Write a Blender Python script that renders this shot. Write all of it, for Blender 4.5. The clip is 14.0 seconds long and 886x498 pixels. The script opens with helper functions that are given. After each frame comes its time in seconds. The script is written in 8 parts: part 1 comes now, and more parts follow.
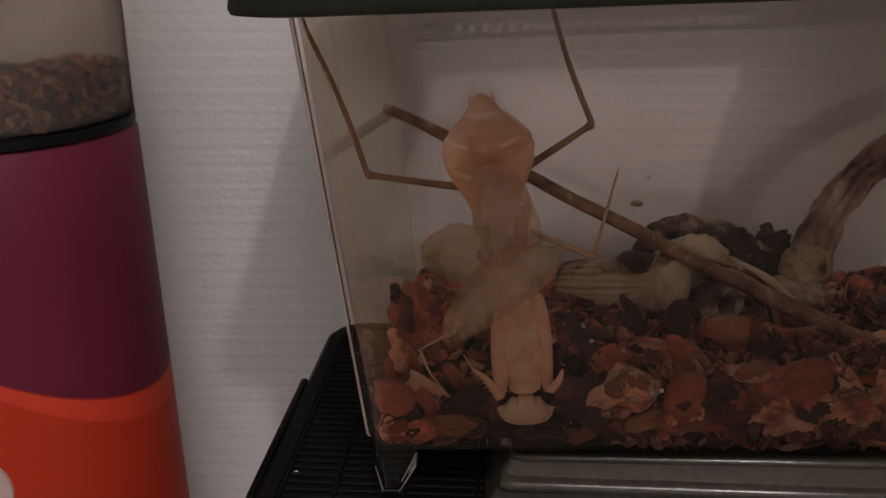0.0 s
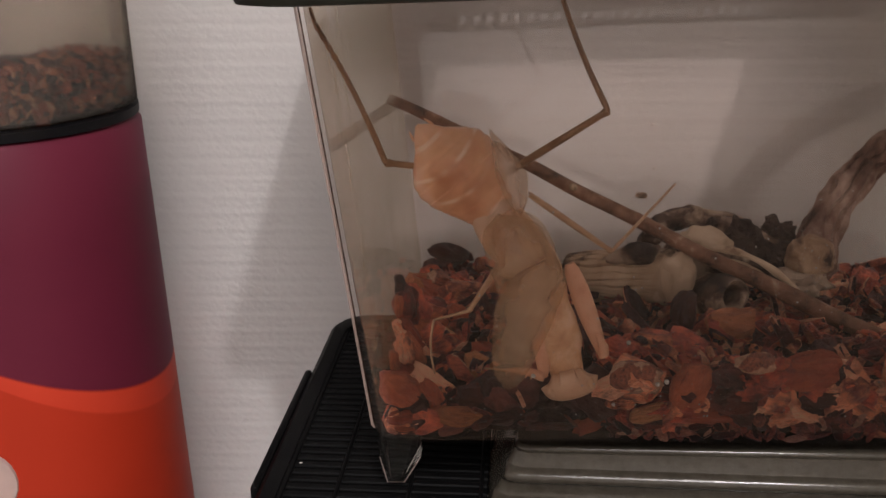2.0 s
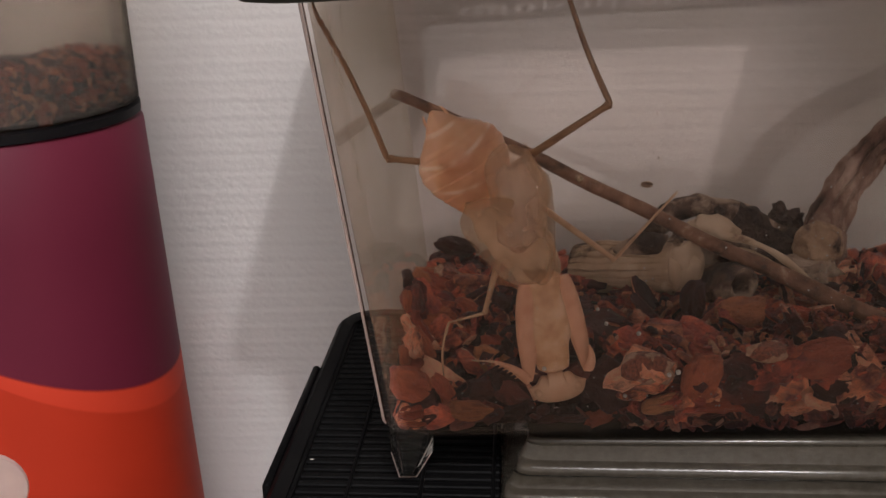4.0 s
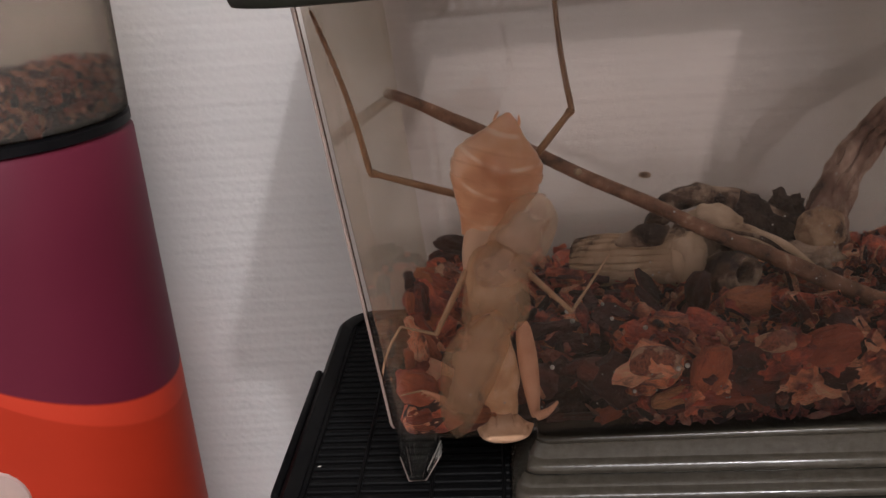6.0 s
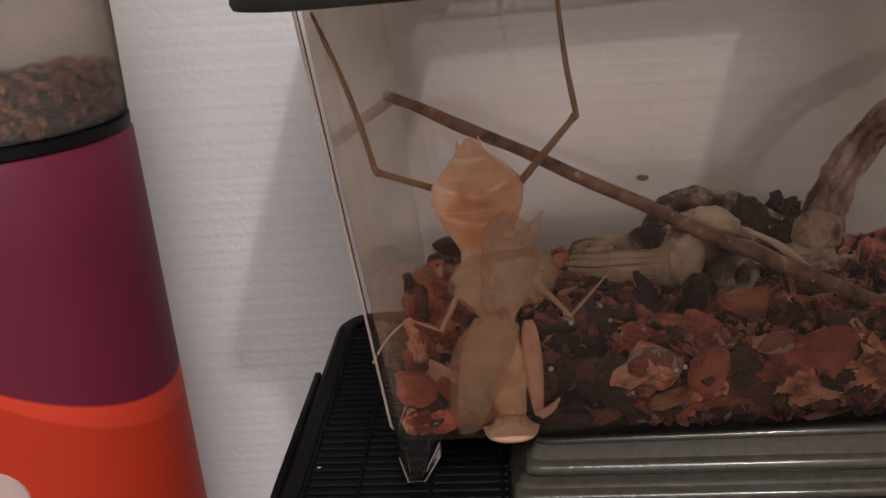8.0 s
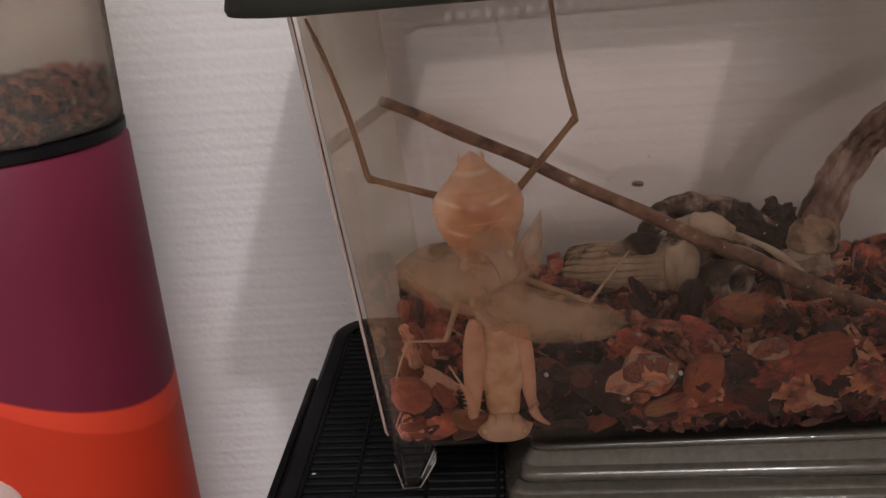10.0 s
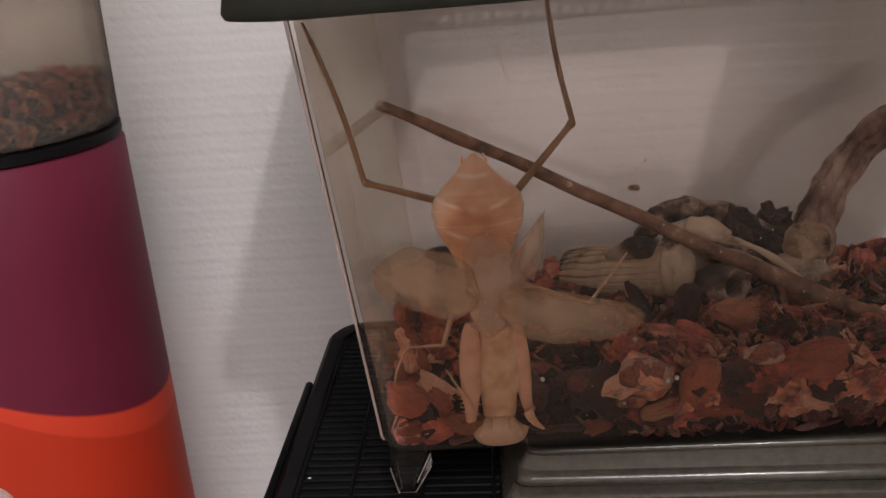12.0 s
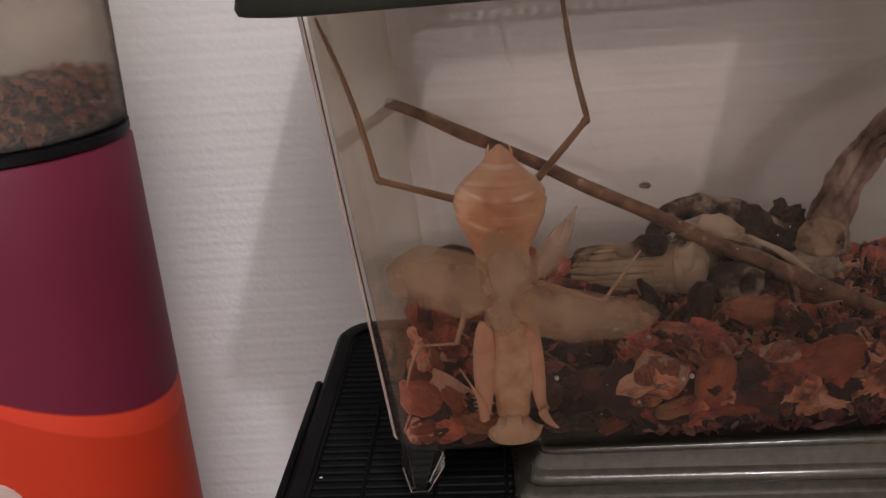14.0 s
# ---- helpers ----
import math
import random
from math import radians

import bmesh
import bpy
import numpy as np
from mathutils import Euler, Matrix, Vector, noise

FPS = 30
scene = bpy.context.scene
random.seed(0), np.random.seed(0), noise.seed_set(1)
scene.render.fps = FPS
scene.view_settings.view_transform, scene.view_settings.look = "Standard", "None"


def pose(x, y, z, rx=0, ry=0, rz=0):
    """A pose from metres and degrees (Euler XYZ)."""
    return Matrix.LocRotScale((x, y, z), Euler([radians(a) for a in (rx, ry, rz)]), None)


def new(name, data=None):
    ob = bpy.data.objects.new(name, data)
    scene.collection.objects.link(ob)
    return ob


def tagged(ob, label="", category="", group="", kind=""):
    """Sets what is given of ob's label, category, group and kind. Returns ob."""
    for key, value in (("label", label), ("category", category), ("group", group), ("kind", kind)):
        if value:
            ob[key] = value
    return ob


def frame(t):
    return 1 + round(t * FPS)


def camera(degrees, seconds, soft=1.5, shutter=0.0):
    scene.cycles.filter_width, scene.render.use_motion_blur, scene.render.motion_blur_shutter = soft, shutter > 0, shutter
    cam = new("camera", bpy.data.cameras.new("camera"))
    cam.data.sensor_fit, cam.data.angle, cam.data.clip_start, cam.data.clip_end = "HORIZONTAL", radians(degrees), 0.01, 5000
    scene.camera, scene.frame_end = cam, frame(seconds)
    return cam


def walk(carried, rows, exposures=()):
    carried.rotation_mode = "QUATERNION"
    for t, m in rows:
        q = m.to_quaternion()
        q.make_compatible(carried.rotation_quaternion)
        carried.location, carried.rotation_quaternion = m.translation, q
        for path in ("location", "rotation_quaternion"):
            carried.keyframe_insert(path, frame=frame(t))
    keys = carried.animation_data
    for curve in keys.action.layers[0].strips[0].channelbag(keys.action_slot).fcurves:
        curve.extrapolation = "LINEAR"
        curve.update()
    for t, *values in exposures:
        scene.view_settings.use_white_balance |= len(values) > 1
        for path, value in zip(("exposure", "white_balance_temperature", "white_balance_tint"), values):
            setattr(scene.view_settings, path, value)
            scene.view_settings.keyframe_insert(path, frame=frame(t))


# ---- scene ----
cam = camera(50.0, 14.0, soft=1.35)
PATH = [
    (0.0, 0.02057, -0.16982, 0.12231, 71.230, 0.398, 1.541),
    (0.5, 0.02053, -0.17036, 0.12172, 71.210, 0.463, 1.592),
    (1.0, 0.02040, -0.16928, 0.12173, 71.001, 0.378, 1.607),
    (1.5, 0.02004, -0.16948, 0.12178, 70.897, 0.399, 1.629),
    (2.0, 0.01990, -0.16956, 0.12158, 70.859, 0.421, 1.648),
    (2.5, 0.01938, -0.16949, 0.12162, 70.757, 0.390, 1.673),
    (3.0, 0.01938, -0.16961, 0.12142, 70.670, 0.394, 1.708),
    (5.5, 0.01588, -0.16604, 0.12317, 69.798, 3.386, 0.205),
    (6.0, 0.01590, -0.16573, 0.12294, 69.797, 3.310, 0.054),
    (6.5, 0.01563, -0.16572, 0.12347, 69.723, 3.236, -0.125),
    (7.0, 0.01587, -0.16625, 0.12333, 69.811, 3.193, -0.115),
    (7.5, 0.01527, -0.16656, 0.12322, 69.865, 3.165, -0.117),
    (8.0, 0.01532, -0.16688, 0.12338, 69.922, 3.209, -0.131),
    (10.5, 0.01566, -0.16675, 0.12333, 70.304, 3.020, -0.353),
    (11.0, 0.01559, -0.16661, 0.12342, 70.333, 2.952, -0.383),
    (11.5, 0.01583, -0.16676, 0.12328, 70.439, 3.003, -0.455),
    (12.0, 0.01557, -0.16654, 0.12349, 70.434, 2.926, -0.499),
    (12.5, 0.01598, -0.16659, 0.12314, 70.577, 2.934, -0.493),
    (13.0, 0.01544, -0.16638, 0.12338, 70.549, 2.905, -0.534),
    (13.5, 0.01331, -0.16570, 0.12315, 70.624, 3.138, -0.472),
    (14.0, 0.01314, -0.16535, 0.12293, 70.384, 3.056, -0.445),
]
walk(cam, [(row[0], pose(*row[1:])) for row in PATH],
     exposures=[(0.0, -0.75, 6500, 10), (0.2, -0.4, 6500, 10), (0.45, -0.02, 6500, 10), (0.9, 0.0, 6500, 10), (3.2, 0.0, 6480, 10),
                (5.3, 0.02, 6250, 9), (8.2, 0.02, 6250, 9), (10.3, 0.03, 6320, 10), (14.0, 0.03, 6320, 10)])
cam.data.dof.use_dof = True
cam.data.dof.focus_distance = 0.19
cam.data.dof.aperture_fstop = 60.0
scene.cycles.transparent_max_bounces = 24

# ---- light: a warm ceiling bulb in front of the shelf, to its right and above, and an unseen area lamp added as fill ----
BULB = (0.375, -1.20, 1.22)
world = bpy.data.worlds.new("world")
scene.world = world
world.use_nodes = True
world.node_tree.nodes["Background"].inputs[0].default_value = (0.9, 0.85, 0.8, 1)
world.node_tree.nodes["Background"].inputs[1].default_value = 0.05
bulb = bpy.data.lights.new("bulb", "POINT")
bulb.energy, bulb.color, bulb.shadow_soft_size = 33.0, (1.0, 0.948, 0.955), 0.03
new("bulb_light", bulb).matrix_world = pose(*BULB)
# wide area fill added to lift the shade; no such lamp is known
fill_lamp = bpy.data.lights.new("fill_lamp", "AREA")
fill_lamp.energy, fill_lamp.color, fill_lamp.size = 23.0, (1.0, 0.945, 0.96), 0.9
FILL_AT = (-0.05, -1.5, 1.32)
new("fill_light", fill_lamp).matrix_world = pose(*FILL_AT)


# ---- materials ----
def mat(name):
    m = bpy.data.materials.new(name)
    m.use_nodes = True
    t = m.node_tree
    return m, t, t.nodes["Principled BSDF"]


def node(t, kind, **values):
    n = t.nodes.new(kind)
    for key, value in values.items():
        n.inputs[key.replace("_", " ")].default_value = value
    return n


def ramp(t, source, stops):
    r = t.nodes.new("ShaderNodeValToRGB")
    while len(r.color_ramp.elements) < len(stops):
        r.color_ramp.elements.new(0.5)
    for e, (at, c) in zip(r.color_ramp.elements, stops):
        e.position, e.color = at, (*c, 1)
    t.links.new(source, r.inputs[0])
    return r.outputs[0]


def bump(t, shader, height, strength, distance):
    b = node(t, "ShaderNodeBump", Strength=strength, Distance=distance)
    t.links.new(height, b.inputs["Height"])
    t.links.new(b.outputs[0], shader.inputs["Normal"])


def noisy(name, stops, scale, rough=0.6, relief=0.3, distance=0.0005, stretch=(1, 1, 1), detail=5.0, spec=0.4):
    """A surface whose colour runs through stops by two scales of noise in the thing's own space, with fine relief."""
    m, t, p = mat(name)
    co = t.nodes.new("ShaderNodeTexCoord")
    mp = t.nodes.new("ShaderNodeMapping")
    mp.inputs["Scale"].default_value = stretch
    t.links.new(co.outputs["Object"], mp.inputs[0])
    n = node(t, "ShaderNodeTexNoise", Scale=scale, Detail=detail, Roughness=0.6)
    t.links.new(mp.outputs[0], n.inputs["Vector"])
    t.links.new(ramp(t, n.outputs[0], stops), p.inputs["Base Color"])
    n2 = node(t, "ShaderNodeTexNoise", Scale=scale * 4, Detail=4.0)
    t.links.new(mp.outputs[0], n2.inputs["Vector"])
    bump(t, p, n2.outputs[0], relief, distance)
    p.inputs["Roughness"].default_value = rough
    p.inputs["Specular IOR Level"].default_value = spec
    return m


def clear_plastic(name, tint, haze, haze_colour=(0.75, 0.72, 0.66), rough=0.03, ior=1.49, sheen=0.0):
    """Clear moulded plastic: see-through, glossy by Fresnel, with fine scuffs and dust that catch the light."""
    m, t, p = mat(name)
    out = t.nodes["Material Output"]
    t.nodes.remove(p)
    co = t.nodes.new("ShaderNodeTexCoord")
    mp = t.nodes.new("ShaderNodeMapping")
    mp.inputs["Scale"].default_value = (1, 1, 0.25)
    t.links.new(co.outputs["Object"], mp.inputs[0])
    n = node(t, "ShaderNodeTexNoise", Scale=160.0, Detail=6.0, Roughness=0.7)
    t.links.new(mp.outputs[0], n.inputs["Vector"])
    mr = node(t, "ShaderNodeMapRange", From_Min=0.3, From_Max=0.75, To_Min=haze * 0.75, To_Max=haze * 1.3)
    t.links.new(n.outputs[0], mr.inputs["Value"])
    # upright streaks in the haze, put in for soft light on the panes
    sm = t.nodes.new("ShaderNodeMapping")
    sm.inputs["Scale"].default_value = (1, 1, 0.12)
    t.links.new(co.outputs["Object"], sm.inputs[0])
    haze_streaks = node(t, "ShaderNodeTexNoise", Scale=42.0, Detail=4.0, Roughness=0.55)
    t.links.new(sm.outputs[0], haze_streaks.inputs["Vector"])
    wr = node(t, "ShaderNodeMapRange", From_Min=0.38, From_Max=0.72, To_Min=0.75, To_Max=1.35)
    t.links.new(haze_streaks.outputs[0], wr.inputs["Value"])
    film = t.nodes.new("ShaderNodeMath")
    film.operation, film.use_clamp = "MULTIPLY", True
    t.links.new(mr.outputs[0], film.inputs[0])
    t.links.new(wr.outputs[0], film.inputs[1])
    tr = node(t, "ShaderNodeBsdfTransparent", Color=(*tint, 1))
    di = node(t, "ShaderNodeBsdfDiffuse", Color=(*haze_colour, 1))
    tl = node(t, "ShaderNodeBsdfTranslucent", Color=(*haze_colour, 1))
    half = node(t, "ShaderNodeMixShader", Fac=0.5)
    t.links.new(di.outputs[0], half.inputs[1])
    t.links.new(tl.outputs[0], half.inputs[2])
    a = t.nodes.new("ShaderNodeMixShader")
    t.links.new(film.outputs[0], a.inputs[0])
    t.links.new(tr.outputs[0], a.inputs[1])
    t.links.new(half.outputs[0], a.inputs[2])
    if ior <= 1.0:
        t.links.new(a.outputs[0], out.inputs[0])
        return m
    gl = node(t, "ShaderNodeBsdfGlossy", Roughness=rough)
    fr = node(t, "ShaderNodeFresnel", IOR=ior)
    b = t.nodes.new("ShaderNodeMixShader")
    if sheen:
        b.inputs[0].default_value = sheen
    else:
        t.links.new(fr.outputs[0], b.inputs[0])
    t.links.new(a.outputs[0], b.inputs[1])
    t.links.new(gl.outputs[0], b.inputs[2])
    t.links.new(b.outputs[0], out.inputs[0])
    return m


def frosted_plastic():
    """Cloudy food-tub plastic: it blurs what stands behind it and catches a little light."""
    m, t, p = mat("tub_plastic")
    t.nodes.remove(p)
    rf = node(t, "ShaderNodeBsdfRefraction", Color=(0.90, 0.87, 0.84, 1), Roughness=0.25, IOR=1.12)
    tr = node(t, "ShaderNodeBsdfTransparent", Color=(0.95, 0.93, 0.9, 1))
    di = node(t, "ShaderNodeBsdfDiffuse", Color=(0.46, 0.41, 0.37, 1))
    a = node(t, "ShaderNodeMixShader", Fac=0.25)
    b = node(t, "ShaderNodeMixShader", Fac=0.09)
    t.links.new(rf.outputs[0], a.inputs[1])
    t.links.new(tr.outputs[0], a.inputs[2])
    t.links.new(a.outputs[0], b.inputs[1])
    t.links.new(di.outputs[0], b.inputs[2])
    t.links.new(b.outputs[0], t.nodes["Material Output"].inputs[0])
    return m


def wing_material(name, inner, outer, sheer_low, sheer_high):
    """Soft unhardened wing skin: pale towards the middle, ochre towards the free edge, cloudy and see-through."""
    m, t, p = mat(name)
    out = t.nodes["Material Output"]
    co = t.nodes.new("ShaderNodeTexCoord")
    mp = t.nodes.new("ShaderNodeMapping")
    mp.inputs["Scale"].default_value = (5, 1, 0.6)
    t.links.new(co.outputs["Object"], mp.inputs[0])
    streak = node(t, "ShaderNodeTexNoise", Scale=170.0, Detail=5.0)
    t.links.new(mp.outputs[0], streak.inputs["Vector"])
    cloud = node(t, "ShaderNodeTexNoise", Scale=130.0, Detail=2.0)
    t.links.new(co.outputs["Object"], cloud.inputs["Vector"])
    rim = t.nodes.new("ShaderNodeAttribute")
    rim.attribute_name = "rim"
    wander = node(t, "ShaderNodeMapRange", From_Min=0.3, From_Max=0.7, To_Min=-0.25, To_Max=0.25)
    t.links.new(cloud.outputs[0], wander.inputs["Value"])
    where = t.nodes.new("ShaderNodeMath")
    t.links.new(rim.outputs["Fac"], where.inputs[0])
    t.links.new(wander.outputs[0], where.inputs[1])
    tint = ramp(t, where.outputs[0], [(0.25, inner), (0.85, outer)])
    lines = ramp(t, streak.outputs[0], [(0.3, (0.93, 0.92, 0.91)), (0.7, (1.04, 1.04, 1.04))])
    mix = t.nodes.new("ShaderNodeMixRGB")
    mix.blend_type, mix.inputs[0].default_value = "MULTIPLY", 1.0
    t.links.new(tint, mix.inputs[1])
    t.links.new(lines, mix.inputs[2])
    t.links.new(mix.outputs[0], p.inputs["Base Color"])
    p.inputs["Roughness"].default_value = 0.55
    p.inputs["Specular IOR Level"].default_value = 0.25
    bump(t, p, streak.outputs[0], 0.06, 0.0002)
    tl = t.nodes.new("ShaderNodeBsdfTranslucent")
    t.links.new(mix.outputs[0], tl.inputs[0])
    tr = node(t, "ShaderNodeBsdfTransparent", Color=(0.97, 0.91, 0.85, 1))
    a = node(t, "ShaderNodeMixShader", Fac=0.2)
    b = t.nodes.new("ShaderNodeMixShader")
    thin = node(t, "ShaderNodeMapRange", From_Min=0.3, From_Max=0.7, To_Min=sheer_low, To_Max=sheer_high)
    t.links.new(cloud.outputs[0], thin.inputs["Value"])
    edge = node(t, "ShaderNodeMapRange", From_Min=0.6, From_Max=1.0, To_Min=0.0, To_Max=0.15)
    t.links.new(rim.outputs["Fac"], edge.inputs["Value"])
    sheer = t.nodes.new("ShaderNodeMath")
    sheer.use_clamp = True
    t.links.new(thin.outputs[0], sheer.inputs[0])
    t.links.new(edge.outputs[0], sheer.inputs[1])
    t.links.new(sheer.outputs[0], b.inputs[0])
    t.links.new(p.outputs[0], a.inputs[1])
    t.links.new(tl.outputs[0], a.inputs[2])
    t.links.new(a.outputs[0], b.inputs[1])
    t.links.new(tr.outputs[0], b.inputs[2])
    t.links.new(b.outputs[0], out.inputs[0])
    return m


def abdomen_material():
    """Soft glossy skin, flesh orange, with wavy pale lines where the rings overlap and cloudy patches."""
    m, t, p = mat("abdomen_skin")
    co = t.nodes.new("ShaderNodeTexCoord")
    n = node(t, "ShaderNodeTexNoise", Scale=95.0, Detail=3.0, Roughness=0.5)
    t.links.new(co.outputs["Object"], n.inputs["Vector"])
    base = ramp(t, n.outputs[0], [(0.3, (0.52, 0.21, 0.098)), (0.5, (0.77, 0.41, 0.235)), (0.7, (0.89, 0.60, 0.43))])
    w = node(t, "ShaderNodeTexWave", Scale=52.0, Distortion=1.0, Detail=0.0, Detail_Scale=1.0)
    w.wave_type, w.bands_direction = "BANDS", "Z"
    sep = t.nodes.new("ShaderNodeSeparateXYZ")
    t.links.new(co.outputs["Object"], sep.inputs[0])
    sq = t.nodes.new("ShaderNodeMath")
    sq.operation = "MULTIPLY"
    t.links.new(sep.outputs["X"], sq.inputs[0])
    t.links.new(sep.outputs["X"], sq.inputs[1])
    bow = t.nodes.new("ShaderNodeMath")
    bow.operation = "MULTIPLY_ADD"
    t.links.new(sq.outputs[0], bow.inputs[0])
    bow.inputs[1].default_value = -36.0
    t.links.new(sep.outputs["Z"], bow.inputs[2])
    arc = t.nodes.new("ShaderNodeCombineXYZ")
    t.links.new(sep.outputs["X"], arc.inputs[0])
    t.links.new(sep.outputs["Y"], arc.inputs[1])
    t.links.new(bow.outputs[0], arc.inputs[2])
    t.links.new(arc.outputs[0], w.inputs["Vector"])
    line = ramp(t, w.outputs["Fac"], [(0.90, (0, 0, 0)), (1.0, (0.75, 0.75, 0.75))])
    patch = node(t, "ShaderNodeTexNoise", Scale=170.0, Detail=1.0)
    t.links.new(co.outputs["Object"], patch.inputs["Vector"])
    part_line = t.nodes.new("ShaderNodeMixRGB")
    part_line.blend_type, part_line.inputs[0].default_value = "MULTIPLY", 1.0
    t.links.new(line, part_line.inputs[1])
    t.links.new(ramp(t, patch.outputs[0], [(0.42, (0.1, 0.1, 0.1)), (0.58, (1, 1, 1))]), part_line.inputs[2])
    mix = t.nodes.new("ShaderNodeMixRGB")
    t.links.new(part_line.outputs[0], mix.inputs[0])
    t.links.new(base, mix.inputs[1])
    mix.inputs[2].default_value = (0.92, 0.72, 0.55, 1)
    t.links.new(mix.outputs[0], p.inputs["Base Color"])
    bump(t, p, n.outputs[0], 0.3, 0.0006)
    p.inputs["Roughness"].default_value = 0.34
    p.inputs["Subsurface Weight"].default_value = 0.15
    p.inputs["Subsurface Radius"].default_value = (1.0, 0.4, 0.2)
    p.inputs["Subsurface Scale"].default_value = 0.0015
    return m


def wallpaper():
    """White wallpaper with a fine woven relief that runs level."""
    m, t, p = mat("wallpaper")
    co = t.nodes.new("ShaderNodeTexCoord")
    heights = []
    for stretch, scale in (((110, 1, 200), 2.0), ((330, 1, 420), 1.6), ((6, 1, 6), 1.5)):
        mp = t.nodes.new("ShaderNodeMapping")
        mp.inputs["Scale"].default_value = stretch
        t.links.new(co.outputs["Object"], mp.inputs[0])
        n = node(t, "ShaderNodeTexNoise", Scale=scale, Detail=3.0)
        t.links.new(mp.outputs[0], n.inputs["Vector"])
        heights.append(n.outputs[0])
    mp = t.nodes.new("ShaderNodeMapping")
    mp.inputs["Scale"].default_value = (2.4, 1, 1)
    t.links.new(co.outputs["Object"], mp.inputs[0])
    rows = node(t, "ShaderNodeTexWave", Scale=105.0, Distortion=2.4, Detail=2.0, Detail_Scale=2.0)
    rows.wave_type, rows.bands_direction = "BANDS", "Z"
    t.links.new(mp.outputs[0], rows.inputs["Vector"])
    ribs = node(t, "ShaderNodeTexWave", Scale=56.0, Distortion=1.5, Detail=2.0, Detail_Scale=2.2)
    ribs.wave_type, ribs.bands_direction = "BANDS", "Z"
    t.links.new(mp.outputs[0], ribs.inputs["Vector"])
    woven = t.nodes.new("ShaderNodeMath")
    woven.operation = "MULTIPLY_ADD"
    t.links.new(ribs.outputs["Fac"], woven.inputs[0])
    woven.inputs[1].default_value = 1.7
    t.links.new(rows.outputs["Fac"], woven.inputs[2])
    add = t.nodes.new("ShaderNodeMath")
    t.links.new(heights[0], add.inputs[0])
    t.links.new(heights[1], add.inputs[1])
    both = t.nodes.new("ShaderNodeMath")
    both.operation = "MULTIPLY_ADD"
    t.links.new(woven.outputs[0], both.inputs[0])
    both.inputs[1].default_value = 0.36
    t.links.new(add.outputs[0], both.inputs[2])
    bump(t, p, both.outputs[0], 0.155, 0.0008)
    t.links.new(ramp(t, heights[2], [(0.3, (0.535, 0.52, 0.505)), (0.7, (0.60, 0.585, 0.57))]), p.inputs["Base Color"])
    p.inputs["Roughness"].default_value = 0.85
    return m


BARK_STOPS = [(0.0, (0.036, 0.017, 0.019)), (0.18, (0.095, 0.036, 0.038)), (0.34, (0.170, 0.052, 0.048)), (0.48, (0.520, 0.128, 0.094)),
              (0.62, (0.680, 0.195, 0.124)), (0.74, (0.210, 0.074, 0.066)), (0.87, (0.760, 0.310, 0.195)), (1.0, (0.880, 0.520, 0.370))]


